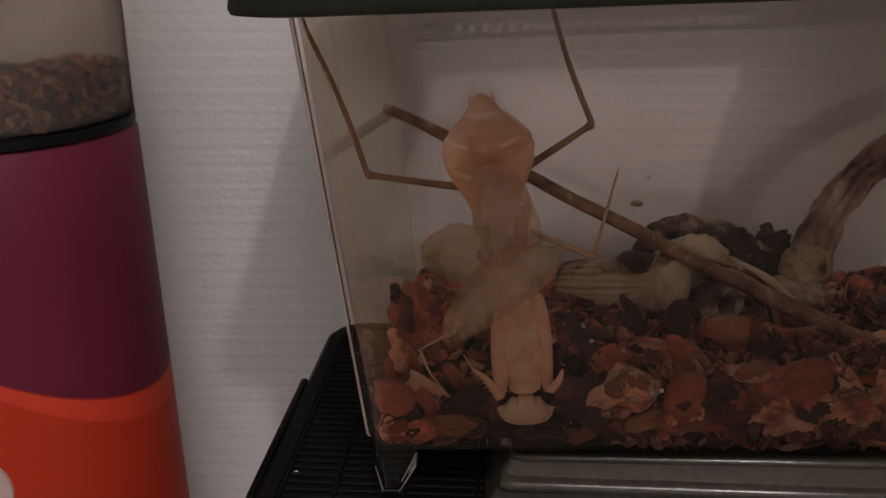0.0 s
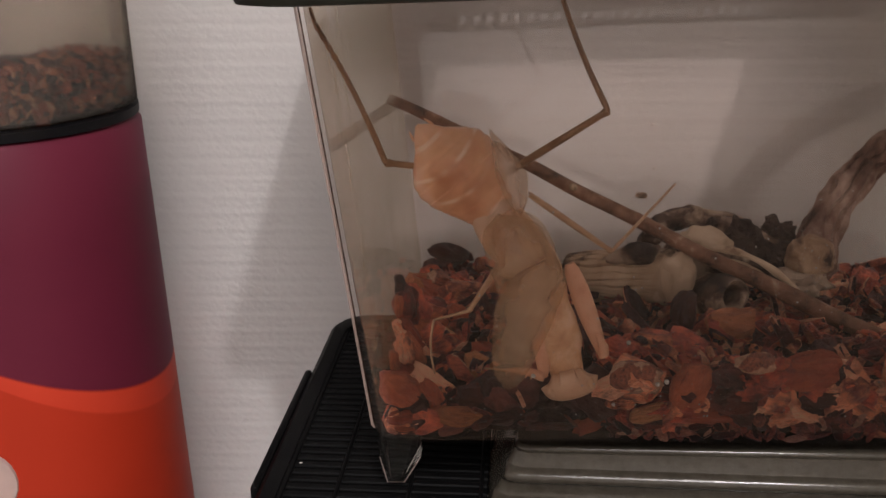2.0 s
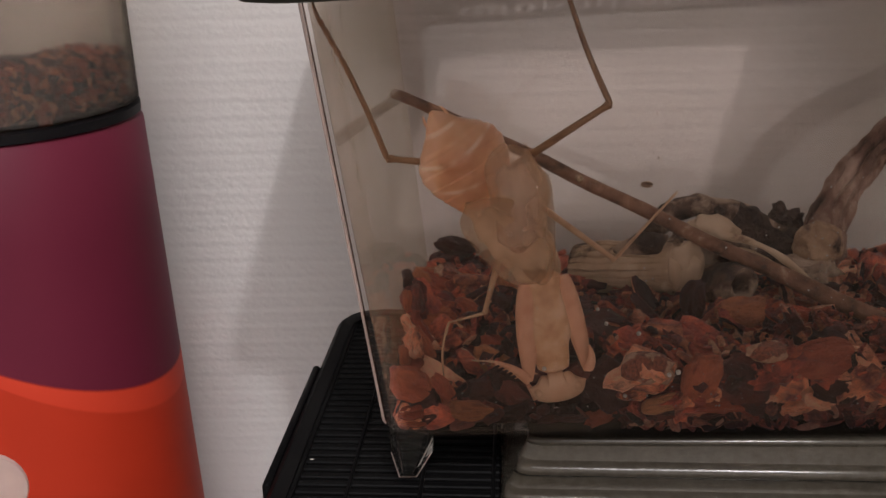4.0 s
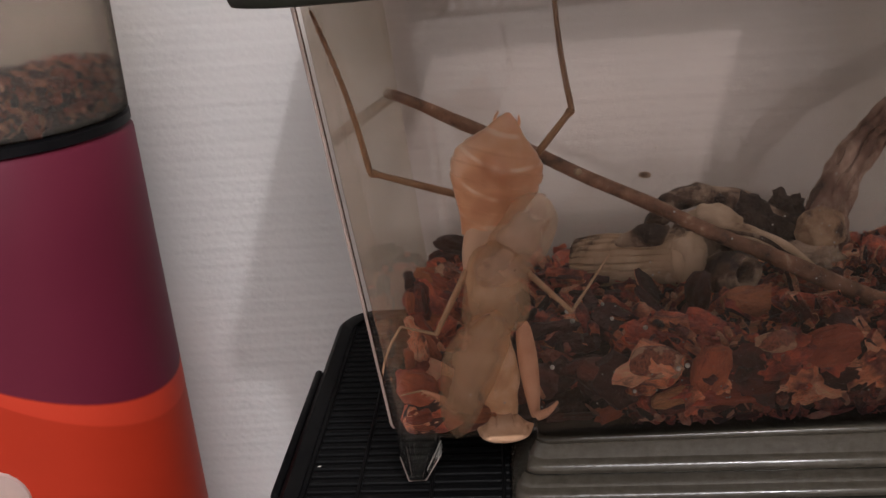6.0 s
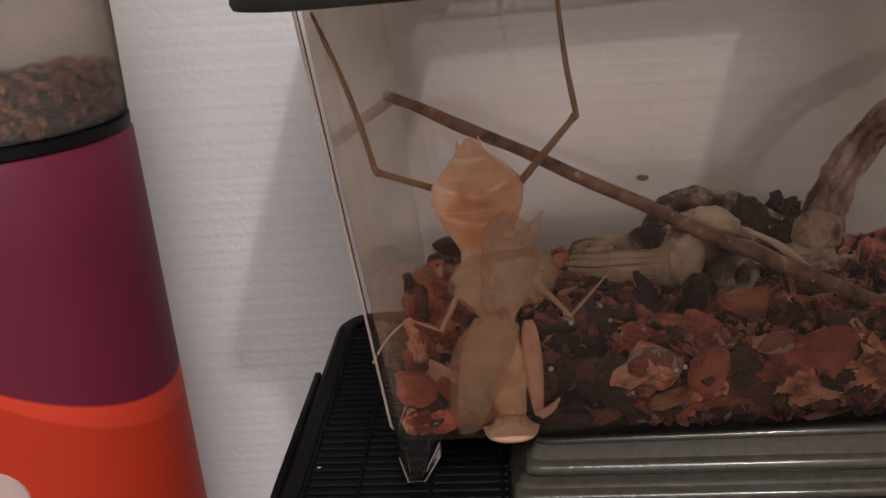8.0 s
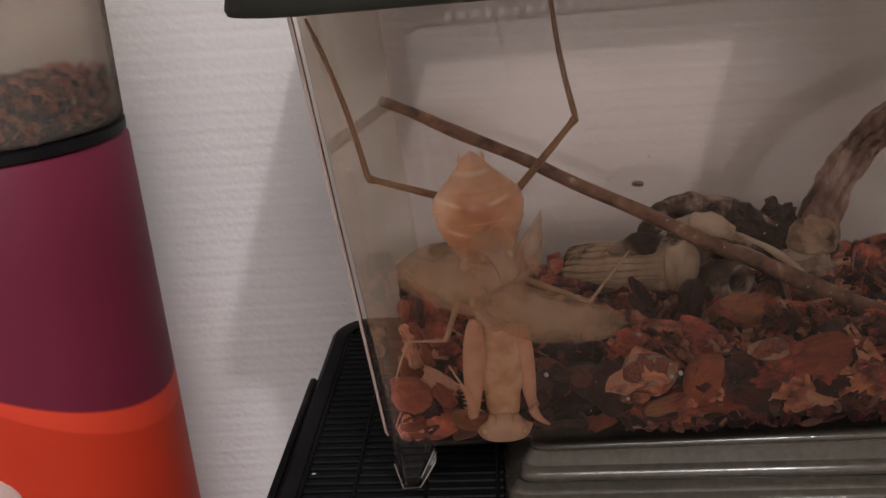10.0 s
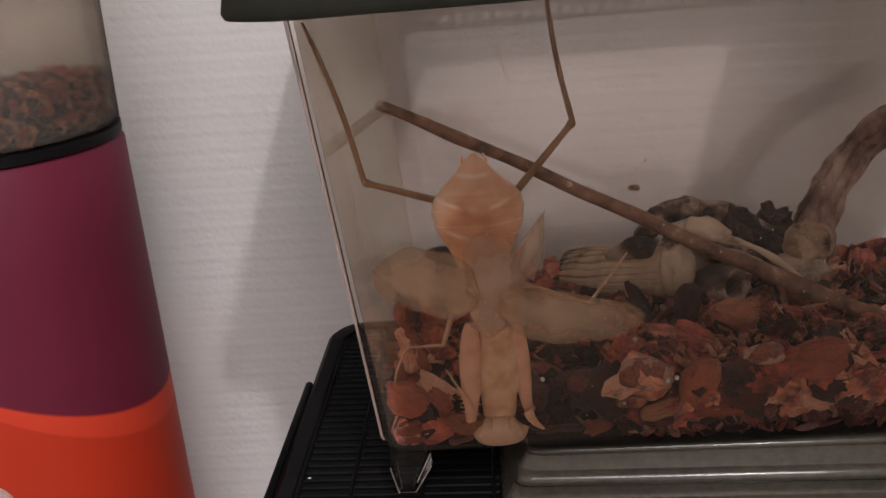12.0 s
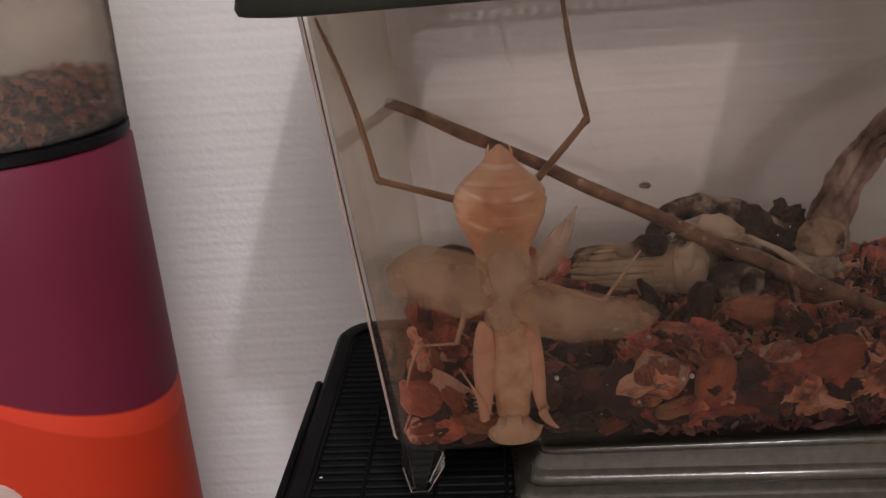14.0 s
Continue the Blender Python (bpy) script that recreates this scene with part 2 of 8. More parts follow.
def bark_material(name, spread, scale, tint=(1, 1, 1), stops=BARK_STOPS, wet=0.75):
    """Pine bark chips: each one its own brown, in cork layers that run along it, with pale worn spots and damp gloss; spread picks the random source."""
    m, t, p = mat(name)
    if spread == "object":
        rnd = t.nodes.new("ShaderNodeObjectInfo").outputs["Random"]
    else:
        rnd = t.nodes.new("ShaderNodeNewGeometry").outputs["Random Per Island"]
    co = t.nodes.new("ShaderNodeTexCoord")
    # every chip shows another part of the pattern
    shift = t.nodes.new("ShaderNodeVectorMath")
    shift.operation = "MULTIPLY_ADD"
    t.links.new(rnd, shift.inputs[0])
    shift.inputs[1].default_value = (37.0, 91.0, 53.0)
    t.links.new(co.outputs["Object"], shift.inputs[2])
    along = t.nodes.new("ShaderNodeMapping")
    along.inputs["Scale"].default_value = (0.45, 1.5, 2.6)
    t.links.new(shift.outputs[0], along.inputs[0])
    broad = node(t, "ShaderNodeTexNoise", Scale=scale * 0.55, Detail=3.0, Roughness=0.55)
    grain = node(t, "ShaderNodeTexNoise", Scale=scale * 1.15, Detail=7.0, Roughness=0.72, Distortion=0.6)
    fine = node(t, "ShaderNodeTexNoise", Scale=scale * 7, Detail=3.0)
    t.links.new(shift.outputs[0], broad.inputs["Vector"])
    t.links.new(along.outputs[0], grain.inputs["Vector"])
    t.links.new(shift.outputs[0], fine.inputs["Vector"])
    # the chip's own place on the ramp, moved a little by the broad pattern
    where = node(t, "ShaderNodeMapRange", From_Min=0.3, From_Max=0.7, To_Min=-0.16, To_Max=0.16)
    t.links.new(broad.outputs[0], where.inputs["Value"])
    pick = t.nodes.new("ShaderNodeMath")
    pick.use_clamp = True
    t.links.new(rnd, pick.inputs[0])
    t.links.new(where.outputs[0], pick.inputs[1])
    base = ramp(t, pick.outputs[0], stops)
    layers = ramp(t, grain.outputs[0], [(0.30, (0.36, 0.30, 0.32)), (0.43, (0.80, 0.76, 0.77)), (0.52, (1.0, 0.98, 0.96)), (0.64, (1.2, 1.17, 1.15)), (0.76, (1.45, 1.6, 1.6))])
    mix = t.nodes.new("ShaderNodeMixRGB")
    mix.blend_type, mix.inputs[0].default_value = "MULTIPLY", 1.0
    t.links.new(base, mix.inputs[1])
    t.links.new(layers, mix.inputs[2])
    cast = t.nodes.new("ShaderNodeMixRGB")
    cast.blend_type, cast.inputs[0].default_value = "MULTIPLY", 1.0
    t.links.new(mix.outputs[0], cast.inputs[1])
    cast.inputs[2].default_value = (*tint, 1)
    t.links.new(cast.outputs[0], p.inputs["Base Color"])
    add = t.nodes.new("ShaderNodeMath")
    add.operation = "MULTIPLY_ADD"
    t.links.new(fine.outputs[0], add.inputs[0])
    add.inputs[1].default_value = 0.3
    t.links.new(grain.outputs[0], add.inputs[2])
    bump(t, p, add.outputs[0], 1.0, 0.0026)
    damp = node(t, "ShaderNodeMapRange", From_Min=0.35, From_Max=0.65, To_Min=0.72 - 0.5 * wet, To_Max=0.72)
    t.links.new(broad.outputs[0], damp.inputs["Value"])
    t.links.new(damp.outputs[0], p.inputs["Roughness"])
    p.inputs["Specular IOR Level"].default_value = 0.5
    return m


def patched_bark():
    """A bark chip with pale bare wood where the cork has flaked off."""
    m, t, p = mat("bark_patched")
    co = t.nodes.new("ShaderNodeTexCoord")
    big = node(t, "ShaderNodeTexNoise", Scale=1.9, Detail=2.0)
    t.links.new(co.outputs["Object"], big.inputs["Vector"])
    small = node(t, "ShaderNodeTexNoise", Scale=14.0, Detail=5.0, Roughness=0.7)
    t.links.new(co.outputs["Object"], small.inputs["Vector"])
    cork = ramp(t, small.outputs[0], [(0.35, (0.07, 0.022, 0.016)), (0.5, (0.26, 0.075, 0.045)), (0.7, (0.40, 0.14, 0.08))])
    bare = ramp(t, small.outputs[0], [(0.35, (0.42, 0.22, 0.14)), (0.7, (0.62, 0.38, 0.26))])
    mix = t.nodes.new("ShaderNodeMixRGB")
    t.links.new(ramp(t, big.outputs[0], [(0.49, (0, 0, 0)), (0.53, (1, 1, 1))]), mix.inputs[0])
    t.links.new(cork, mix.inputs[1])
    t.links.new(bare, mix.inputs[2])
    t.links.new(mix.outputs[0], p.inputs["Base Color"])
    bump(t, p, small.outputs[0], 0.6, 0.001)
    p.inputs["Roughness"].default_value = 0.5
    return m


def pot_material():
    """Printed cup wall: burgundy above, flame orange below a sweeping border with painted sheen, a darker swirl and one
    pale spot.
    """
    m, t, p = mat("pot_print")
    co = t.nodes.new("ShaderNodeTexCoord")
    sep = t.nodes.new("ShaderNodeSeparateXYZ")
    t.links.new(co.outputs["Object"], sep.inputs[0])

    def calc(op, a, b=None):
        n = t.nodes.new("ShaderNodeMath")
        n.operation = op
        for i, v in enumerate((a, b)):
            if v is None:
                continue
            if isinstance(v, (int, float)):
                n.inputs[i].default_value = v
            else:
                t.links.new(v, n.inputs[i])
        return n.outputs[0]

    x, z = sep.outputs["X"], sep.outputs["Z"]
    line = calc("SUBTRACT", calc("ADD", z, calc("MULTIPLY", x, POT_SWEEP[0])), POT_SWEEP[1])
    side = ramp(t, calc("ADD", calc("MULTIPLY", line, 60.0), 0.5), [(0.47, (0.44, 0.033, 0.012)), (0.53, (0.124, 0.014, 0.033))])
    # sheen put into the colour as a lighter band widening along the border
    depth = calc("MAXIMUM", calc("ADD", calc("MULTIPLY", x, 0.13), 0.0034), 0.0006)
    sheen_band = ramp(t, calc("ADD", calc("DIVIDE", line, depth), 1.0), [(0.0, (0, 0, 0)), (0.12, (0.75, 0.75, 0.75)), (0.9, (0.9, 0.9, 0.9)), (1.0, (0, 0, 0))])
    sheen_mix = t.nodes.new("ShaderNodeMixRGB")
    t.links.new(sheen_band, sheen_mix.inputs[0])
    t.links.new(side, sheen_mix.inputs[1])
    sheen_mix.inputs[2].default_value = (0.60, 0.055, 0.025, 1)
    wave = node(t, "ShaderNodeTexNoise", Scale=14.0, Detail=1.0)
    t.links.new(co.outputs["Object"], wave.inputs["Vector"])
    shade = ramp(t, wave.outputs[0], [(0.42, (0.9, 0.9, 0.92)), (0.5, (1, 1, 1))])
    mul = t.nodes.new("ShaderNodeMixRGB")
    mul.blend_type, mul.inputs[0].default_value = "MULTIPLY", 1.0
    t.links.new(sheen_mix.outputs[0], mul.inputs[1])
    t.links.new(shade, mul.inputs[2])
    t.links.new(mul.outputs[0], p.inputs["Base Color"])
    p.inputs["Roughness"].default_value = 0.55
    p.inputs["Specular IOR Level"].default_value = 0.2
    return m


POT_SWEEP = (0.52, 0.1617)
M_WALL = wallpaper()
M_PAINT = noisy("room_paint", [(0.3, (0.70, 0.68, 0.65)), (0.7, (0.78, 0.76, 0.73))], 6.0, 0.9, 0.1)
M_FLOORING = noisy("floor_wood", [(0.3, (0.20, 0.12, 0.07)), (0.7, (0.32, 0.21, 0.13))], 5.0, 0.5, 0.2, stretch=(1, 12, 1))
M_SHELF = noisy("shelf_board", [(0.3, (0.05, 0.035, 0.025)), (0.7, (0.09, 0.06, 0.04))], 20.0, 0.5, 0.1)
M_BLACK = noisy("black_plastic", [(0.3, (0.003, 0.003, 0.0034)), (0.7, (0.006, 0.0058, 0.0058))], 90.0, 0.46, 0.12, 0.0003, spec=0.05)
M_LID = noisy("olive_black_plastic", [(0.3, (0.012, 0.0125, 0.0090)), (0.7, (0.019, 0.0195, 0.0145))], 120.0, 0.5, 0.15, 0.0003, spec=0.15)
M_CLEAR = clear_plastic("clear_plastic", (0.975, 0.96, 0.955), 0.006)
M_INNER = clear_plastic("clear_plastic_inside", (0.985, 0.972, 0.968), 0.006, ior=1.0)
# warm haze in the side panes is colour put in for reflected light
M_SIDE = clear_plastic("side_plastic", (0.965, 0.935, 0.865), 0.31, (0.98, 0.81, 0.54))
M_BACK = clear_plastic("scuffed_plastic", (0.915, 0.885, 0.86), 0.05, rough=0.02, sheen=0.075)
M_BACKOUT = clear_plastic("scuffed_plastic_outside", (0.975, 0.955, 0.945), 0.03, ior=1.0)
M_CORNER = clear_plastic("corner_plastic", (0.95, 0.92, 0.90), 0.05, (0.85, 0.72, 0.66), ior=1.0)
M_EDGE = clear_plastic("foot_plastic", (0.92, 0.91, 0.89), 0.02)
M_HATCH = noisy("hatch_plastic", [(0.3, (0.040, 0.034, 0.026)), (0.7, (0.060, 0.052, 0.040))], 420.0, 0.10, 0.30, 0.0002, spec=0.6)
M_OLIVE = noisy("olive_plastic", [(0.3, (0.028, 0.026, 0.019)), (0.7, (0.045, 0.042, 0.032))], 80.0, 0.5, 0.1)
# pale and dark line colours that paint refraction along plastic edges
M_REFRACT = clear_plastic("refraction_line", (0.9, 0.86, 0.84), 0.45, (0.8, 0.66, 0.6), ior=1.0)
M_REFRACT_DARK = clear_plastic("corner_shade", (0.5, 0.42, 0.38), 0.1, (0.3, 0.2, 0.16), ior=1.0)
M_TUB = frosted_plastic()
M_BARK = bark_material("bark_piece", "object", 3.0, (1.40, 1.30, 1.18))
M_BARKBED = bark_material("bark_bed", "island", 330.0, (1.08, 1.0, 0.95))
M_FINES = bark_material("bark_fines", "island", 420.0, (0.62, 0.56, 0.62))
M_TUBBARK = bark_material("tub_bark", "island", 260.0, (0.44, 0.37, 0.30), wet=0.1)
M_BARK_PATCH = patched_bark()
# dark chips; their colour also paints the shade of the hollow
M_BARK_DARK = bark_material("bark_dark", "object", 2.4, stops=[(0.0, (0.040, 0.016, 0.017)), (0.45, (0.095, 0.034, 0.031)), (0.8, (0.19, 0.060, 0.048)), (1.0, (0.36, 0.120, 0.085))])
M_BARK_RED = bark_material("bark_red", "object", 3.0, (0.92, 1.04, 1.00), stops=[(0.0, (0.46, 0.092, 0.058)), (0.5, (0.62, 0.145, 0.084)), (1.0, (0.74, 0.200, 0.108))])
M_BARK_ORANGE = bark_material("bark_orange", "object", 3.0, (0.96, 0.96, 0.98), stops=[(0.0, (0.52, 0.165, 0.075)), (0.5, (0.66, 0.250, 0.115)), (1.0, (0.78, 0.36, 0.18))])
# filler colour, near black to paint the shade in gaps between chips
M_DARK_FILL = noisy("bark_filler", [(0.35, (0.010, 0.006, 0.006)), (0.7, (0.045, 0.018, 0.013))], 220.0, 0.9, 0.8, 0.002)
M_STICK = noisy("stick_bark", [(0.3, (0.045, 0.024, 0.018)), (0.45, (0.17, 0.08, 0.048)), (0.62, (0.26, 0.13, 0.08)), (0.72, (0.42, 0.29, 0.21))], 210.0, 0.6, 0.5, 0.0006, (1, 1, 1), 6.0)
M_LOG = noisy("driftwood_pale", [(0.36, (0.05, 0.03, 0.02)), (0.46, (0.42, 0.29, 0.19)), (0.75, (0.62, 0.47, 0.34))], 95.0, 0.75, 0.6, 0.001, (1, 1, 0.12))
M_ROOT = noisy("driftwood_dark", [(0.40, (0.022, 0.014, 0.012)), (0.49, (0.11, 0.068, 0.05)), (0.56, (0.32, 0.23, 0.17)), (0.70, (0.48, 0.37, 0.28))], 90.0, 0.75, 0.8, 0.0015)
M_BURL = noisy("driftwood_bare", [(0.34, (0.20, 0.12, 0.075)), (0.44, (0.46, 0.33, 0.225)), (0.75, (0.62, 0.47, 0.345))], 110.0, 0.75, 0.5, 0.0008)
M_KNOB = noisy("driftwood_tan", [(0.36, (0.06, 0.035, 0.026)), (0.46, (0.28, 0.17, 0.105)), (0.66, (0.50, 0.34, 0.22))], 130.0, 0.75, 0.7, 0.0012)
M_STUB = noisy("black_stub", [(0.3, (0.018, 0.012, 0.011)), (0.7, (0.075, 0.048, 0.038))], 200.0, 0.8, 0.9, 0.002)
M_BRANCH = noisy("driftwood_branch", [(0.34, (0.05, 0.028, 0.023)), (0.46, (0.19, 0.105, 0.078)), (0.62, (0.44, 0.31, 0.245))], 95.0, 0.7, 0.8, 0.0015, (1, 1, 0.4))
M_DROP = noisy("water_drop", [(0.3, (0.35, 0.34, 0.32)), (0.7, (0.6, 0.58, 0.55))], 900.0, 0.06, 0.0, 0.0001, spec=1.0)
M_BEAD = noisy("white_bead", [(0.3, (0.5, 0.46, 0.42)), (0.7, (0.75, 0.70, 0.64))], 900.0, 0.4, 0.2, 0.0002)
M_ABDOMEN = abdomen_material()
M_SKIN = noisy("pale_skin", [(0.32, (0.52, 0.27, 0.135)), (0.5, (0.68, 0.40, 0.225)), (0.66, (0.80, 0.54, 0.36))], 230.0, 0.42, 0.5, 0.0006)
M_HEAD = noisy("head_skin", [(0.3, (0.56, 0.32, 0.19)), (0.7, (0.72, 0.48, 0.32))], 200.0, 0.45, 0.15, 0.0003)
M_THORAX = noisy("thorax_skin", [(0.3, (0.50, 0.31, 0.19)), (0.7, (0.66, 0.45, 0.30))], 190.0, 0.5, 0.3, 0.0005)
M_SOFT = noisy("soft_skin", [(0.3, (0.60, 0.38, 0.25)), (0.7, (0.72, 0.52, 0.38))], 180.0, 0.5, 0.2, 0.0004)
M_FORE = noisy("foreleg_skin", [(0.3, (0.58, 0.27, 0.155)), (0.7, (0.76, 0.43, 0.28))], 240.0, 0.45, 0.4, 0.0005)
M_LEG = noisy("leg_skin", [(0.3, (0.17, 0.085, 0.042)), (0.7, (0.42, 0.25, 0.14))], 240.0, 0.4, 0.2, 0.0003, (1, 1, 0.4))
M_LIMB = noisy("pale_leg_skin", [(0.3, (0.38, 0.21, 0.12)), (0.7, (0.58, 0.37, 0.23))], 240.0, 0.45, 0.2, 0.0003)
M_WING = wing_material("wing", (0.82, 0.63, 0.45), (0.66, 0.47, 0.30), 0.52, 0.72)
M_MEMBRANE = wing_material("membrane", (0.80, 0.63, 0.51), (0.70, 0.51, 0.36), 0.54, 0.76)
M_POT = pot_material()
M_RIM = noisy("rim_rubber", [(0.3, (0.004, 0.004, 0.005)), (0.7, (0.008, 0.008, 0.009))], 60.0, 0.5, 0.1, spec=0.12)
M_SPOT = noisy("dried_spot", [(0.3, (0.28, 0.18, 0.12)), (0.7, (0.42, 0.3, 0.22))], 700.0, 0.8, 0.2)
M_DOT = noisy("pale_print", [(0.3, (0.44, 0.32, 0.29)), (0.7, (0.52, 0.39, 0.35))], 60.0, 0.5, 0.1)


# ---- mesh tools ----
def finish(name, bm, material, smooth=True):
    me = bpy.data.meshes.new(name)
    bmesh.ops.recalc_face_normals(bm, faces=bm.faces)
    bm.to_mesh(me)
    bm.free()
    me.materials.append(material)
    if smooth:
        me.shade_smooth()
        me.set_sharp_from_angle(angle=radians(40))
    return me


def part(name, bm, material, parent=None, label="", smooth=True):
    ob = new(name, finish(name, bm, material, smooth))
    ob.parent = parent
    return tagged(ob, label) if label else ob


def thing(name, label, category, at=(0, 0, 0), group="", kind=""):
    ob = new(name)
    ob.empty_display_size = 0.01
    ob.matrix_world = pose(*at)
    return tagged(ob, label, category, group, kind)


def block(bm, x0, x1, y0, y1, z0, z1, bevel=0.0, segments=2):
    made = bmesh.ops.create_cube(bm, size=1.0, matrix=Matrix.LocRotScale(
        ((x0 + x1) / 2, (y0 + y1) / 2, (z0 + z1) / 2), None, (x1 - x0, y1 - y0, z1 - z0)))
    if bevel:
        edges = list({e for v in made["verts"] for e in v.link_edges})
        bmesh.ops.bevel(bm, geom=edges, offset=bevel, segments=segments, profile=0.5, affect="EDGES")
    return bm


def loft(bm, rings, close=True, caps=True):
    """Skin over rings of equal count, each a list of points."""
    rows = [[bm.verts.new(q) for q in ring] for ring in rings]
    n = len(rows[0])
    for a, b in zip(rows, rows[1:]):
        for i in range(n if close else n - 1):
            j = (i + 1) % n
            bm.faces.new((a[i], a[j], b[j], b[i]))
    if caps and close:
        bm.faces.new(rows[0][::-1])
        bm.faces.new(rows[-1])
    return rows


def tube(bm, path, radii, sides=12, rough=0.0, seed=0.0, flutes=0, flute=0.0, flat=1.0, fade=2.0):
    """A limb along a path: radii by path point, with noise and lengthwise flutes."""
    pts = [Vector(q) for q in path]
    side = Vector((0.3, 1, 0.2)).normalized()
    rings = []
    for i, q in enumerate(pts):
        ahead = (pts[min(i + 1, len(pts) - 1)] - pts[max(i - 1, 0)]).normalized()
        u = (side - ahead * side.dot(ahead)).normalized()
        v = ahead.cross(u)
        ring = []
        for k in range(sides):
            a = 2 * math.pi * k / sides
            r = radii[i]
            if flutes:
                wander = 0.9 * noise.noise(Vector((i * 0.16, seed, k * 0.05)))
                r *= 1 - flute * min(1.0, max(0.0, (1 - i / len(pts)) * fade - 0.3)) * max(0.0, math.sin(a * flutes + seed + wander * 3)) ** 5 * (0.6 + 0.8 * noise.noise(Vector((a * 3, i * 0.08, seed))))
            w = u * math.cos(a) * flat + v * math.sin(a)
            if rough:
                s = (q + w * r) * 140 + Vector((seed, seed, 0))
                r *= 1 + rough * (noise.noise(s) + 0.5 * noise.noise(s * 3))
            ring.append(q + w * r)
        rings.append(ring)
    loft(bm, rings)
    return bm


def smooth_path(points, count):
    """Even samples of a Catmull-Rom line through points (any tuples of numbers)."""
    q = [np.array(p, float) for p in points]
    q = [2 * q[0] - q[1]] + q + [2 * q[-1] - q[-2]]
    out = []
    for k in range(count):
        f = k / (count - 1) * (len(q) - 3)
        i = min(int(f), len(q) - 4)
        u = f - i
        a, b, c, d = q[i:i + 4]
        out.append(0.5 * (2 * b + (c - a) * u + (2 * a - 5 * b + 4 * c - d) * u * u + (3 * b - a - 3 * c + d) * u ** 3))
    return out


def ball(bm, centre, rx, ry, rz, u=16, v=10):
    bmesh.ops.create_uvsphere(bm, u_segments=u, v_segments=v, radius=1.0,
                              matrix=Matrix.LocRotScale(centre, None, (rx, ry, rz)))
    return bm


# ---- the room ----
WALL_Y = 0.145
FLOOR_Z, CEILING_Z = -0.95, 1.35


def room():
    def slab(name, x0, x1, y0, y1, z0, z1, m):
        tagged(part(name, block(bmesh.new(), x0, x1, y0, y1, z0, z1), m, smooth=False), kind="structure")

    slab("wall_north", -1.8, 2.2, WALL_Y, WALL_Y + 0.1, FLOOR_Z, CEILING_Z, M_WALL)
    slab("wall_south", -1.8, 2.2, -2.6, -2.5, FLOOR_Z, CEILING_Z, M_PAINT)
    slab("wall_west", -1.9, -1.8, -2.6, WALL_Y + 0.1, FLOOR_Z, CEILING_Z, M_PAINT)
    slab("wall_east", 2.2, 2.3, -2.6, WALL_Y + 0.1, FLOOR_Z, CEILING_Z, M_PAINT)
    slab("floor", -1.9, 2.3, -2.6, WALL_Y + 0.1, FLOOR_Z - 0.1, FLOOR_Z, M_FLOORING)
    slab("ceiling", -1.9, 2.3, -2.6, WALL_Y + 0.1, CEILING_Z, CEILING_Z + 0.1, M_PAINT)
    lamp = thing("ceiling_lamp", "white ceiling lamp with a bare warm bulb", "lamp", (BULB[0], BULB[1], CEILING_Z))
    part("ceiling_rose", block(bmesh.new(), -0.05, 0.05, -0.05, 0.05, -0.02, 0.0, 0.006), M_PAINT, lamp)
    part("cord", tube(bmesh.new(), [(0, 0, -0.02), (0, 0, -0.07)], [0.004, 0.004], 8), M_BLACK, lamp)
    # unseen board and rim added around the fill light
    fill_case = thing("fill_light_fitting", "unseen square white fitting added around the fill light", "ceiling light", (FILL_AT[0], FILL_AT[1], CEILING_Z))
    part("cover_board", block(bmesh.new(), -0.45, 0.45, -0.45, 0.45, -0.022, 0.0, 0.002), M_PAINT, fill_case)
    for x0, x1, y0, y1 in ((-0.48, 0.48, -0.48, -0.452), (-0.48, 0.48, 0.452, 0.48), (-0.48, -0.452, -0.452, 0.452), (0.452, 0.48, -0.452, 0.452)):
        part("frame", block(bmesh.new(), x0, x1, y0, y1, -0.028, 0.0, 0.003), M_PAINT, fill_case)
    table = thing("side_table", "dark brown table under the plastic boxes", "table", (0, 0, TABLE_Z))
    part("tabletop", block(bmesh.new(), -0.6, 0.6, -0.10, WALL_Y - 0.004, -0.025, 0.0, 0.003), M_SHELF, table)
    for x in (-0.57, 0.57):
        for y in (-0.07, 0.112):
            part("leg", block(bmesh.new(), x - 0.02, x + 0.02, y - 0.02, y + 0.02, FLOOR_Z - TABLE_Z, -0.025, 0.003), M_SHELF, table)


TABLE_Z = -0.150
room()


# ---- the plastic boxes ----
def outline(x0, x1, y0, y1, r, z, steps=5):
    """A rounded rectangle, anticlockwise."""
    ring = []
    for cx, cy, a0 in ((x1 - r, y0 + r, -90), (x1 - r, y1 - r, 0), (x0 + r, y1 - r, 90), (x0 + r, y0 + r, 180)):
        for k in range(steps + 1):
            a = radians(a0 + 90 * k / steps)
            ring.append((cx + r * math.cos(a), cy + r * math.sin(a), z))
            if k in (0, steps):
                # a second point just inside the flat side keeps the pane's shading flat
                d = -0.0012 if k == 0 else 0.0012
                extra = (cx + r * math.cos(a) - d * math.sin(a), cy + r * math.sin(a) + d * math.cos(a), z)
                ring.insert(len(ring) - (k == 0), extra)
    return ring


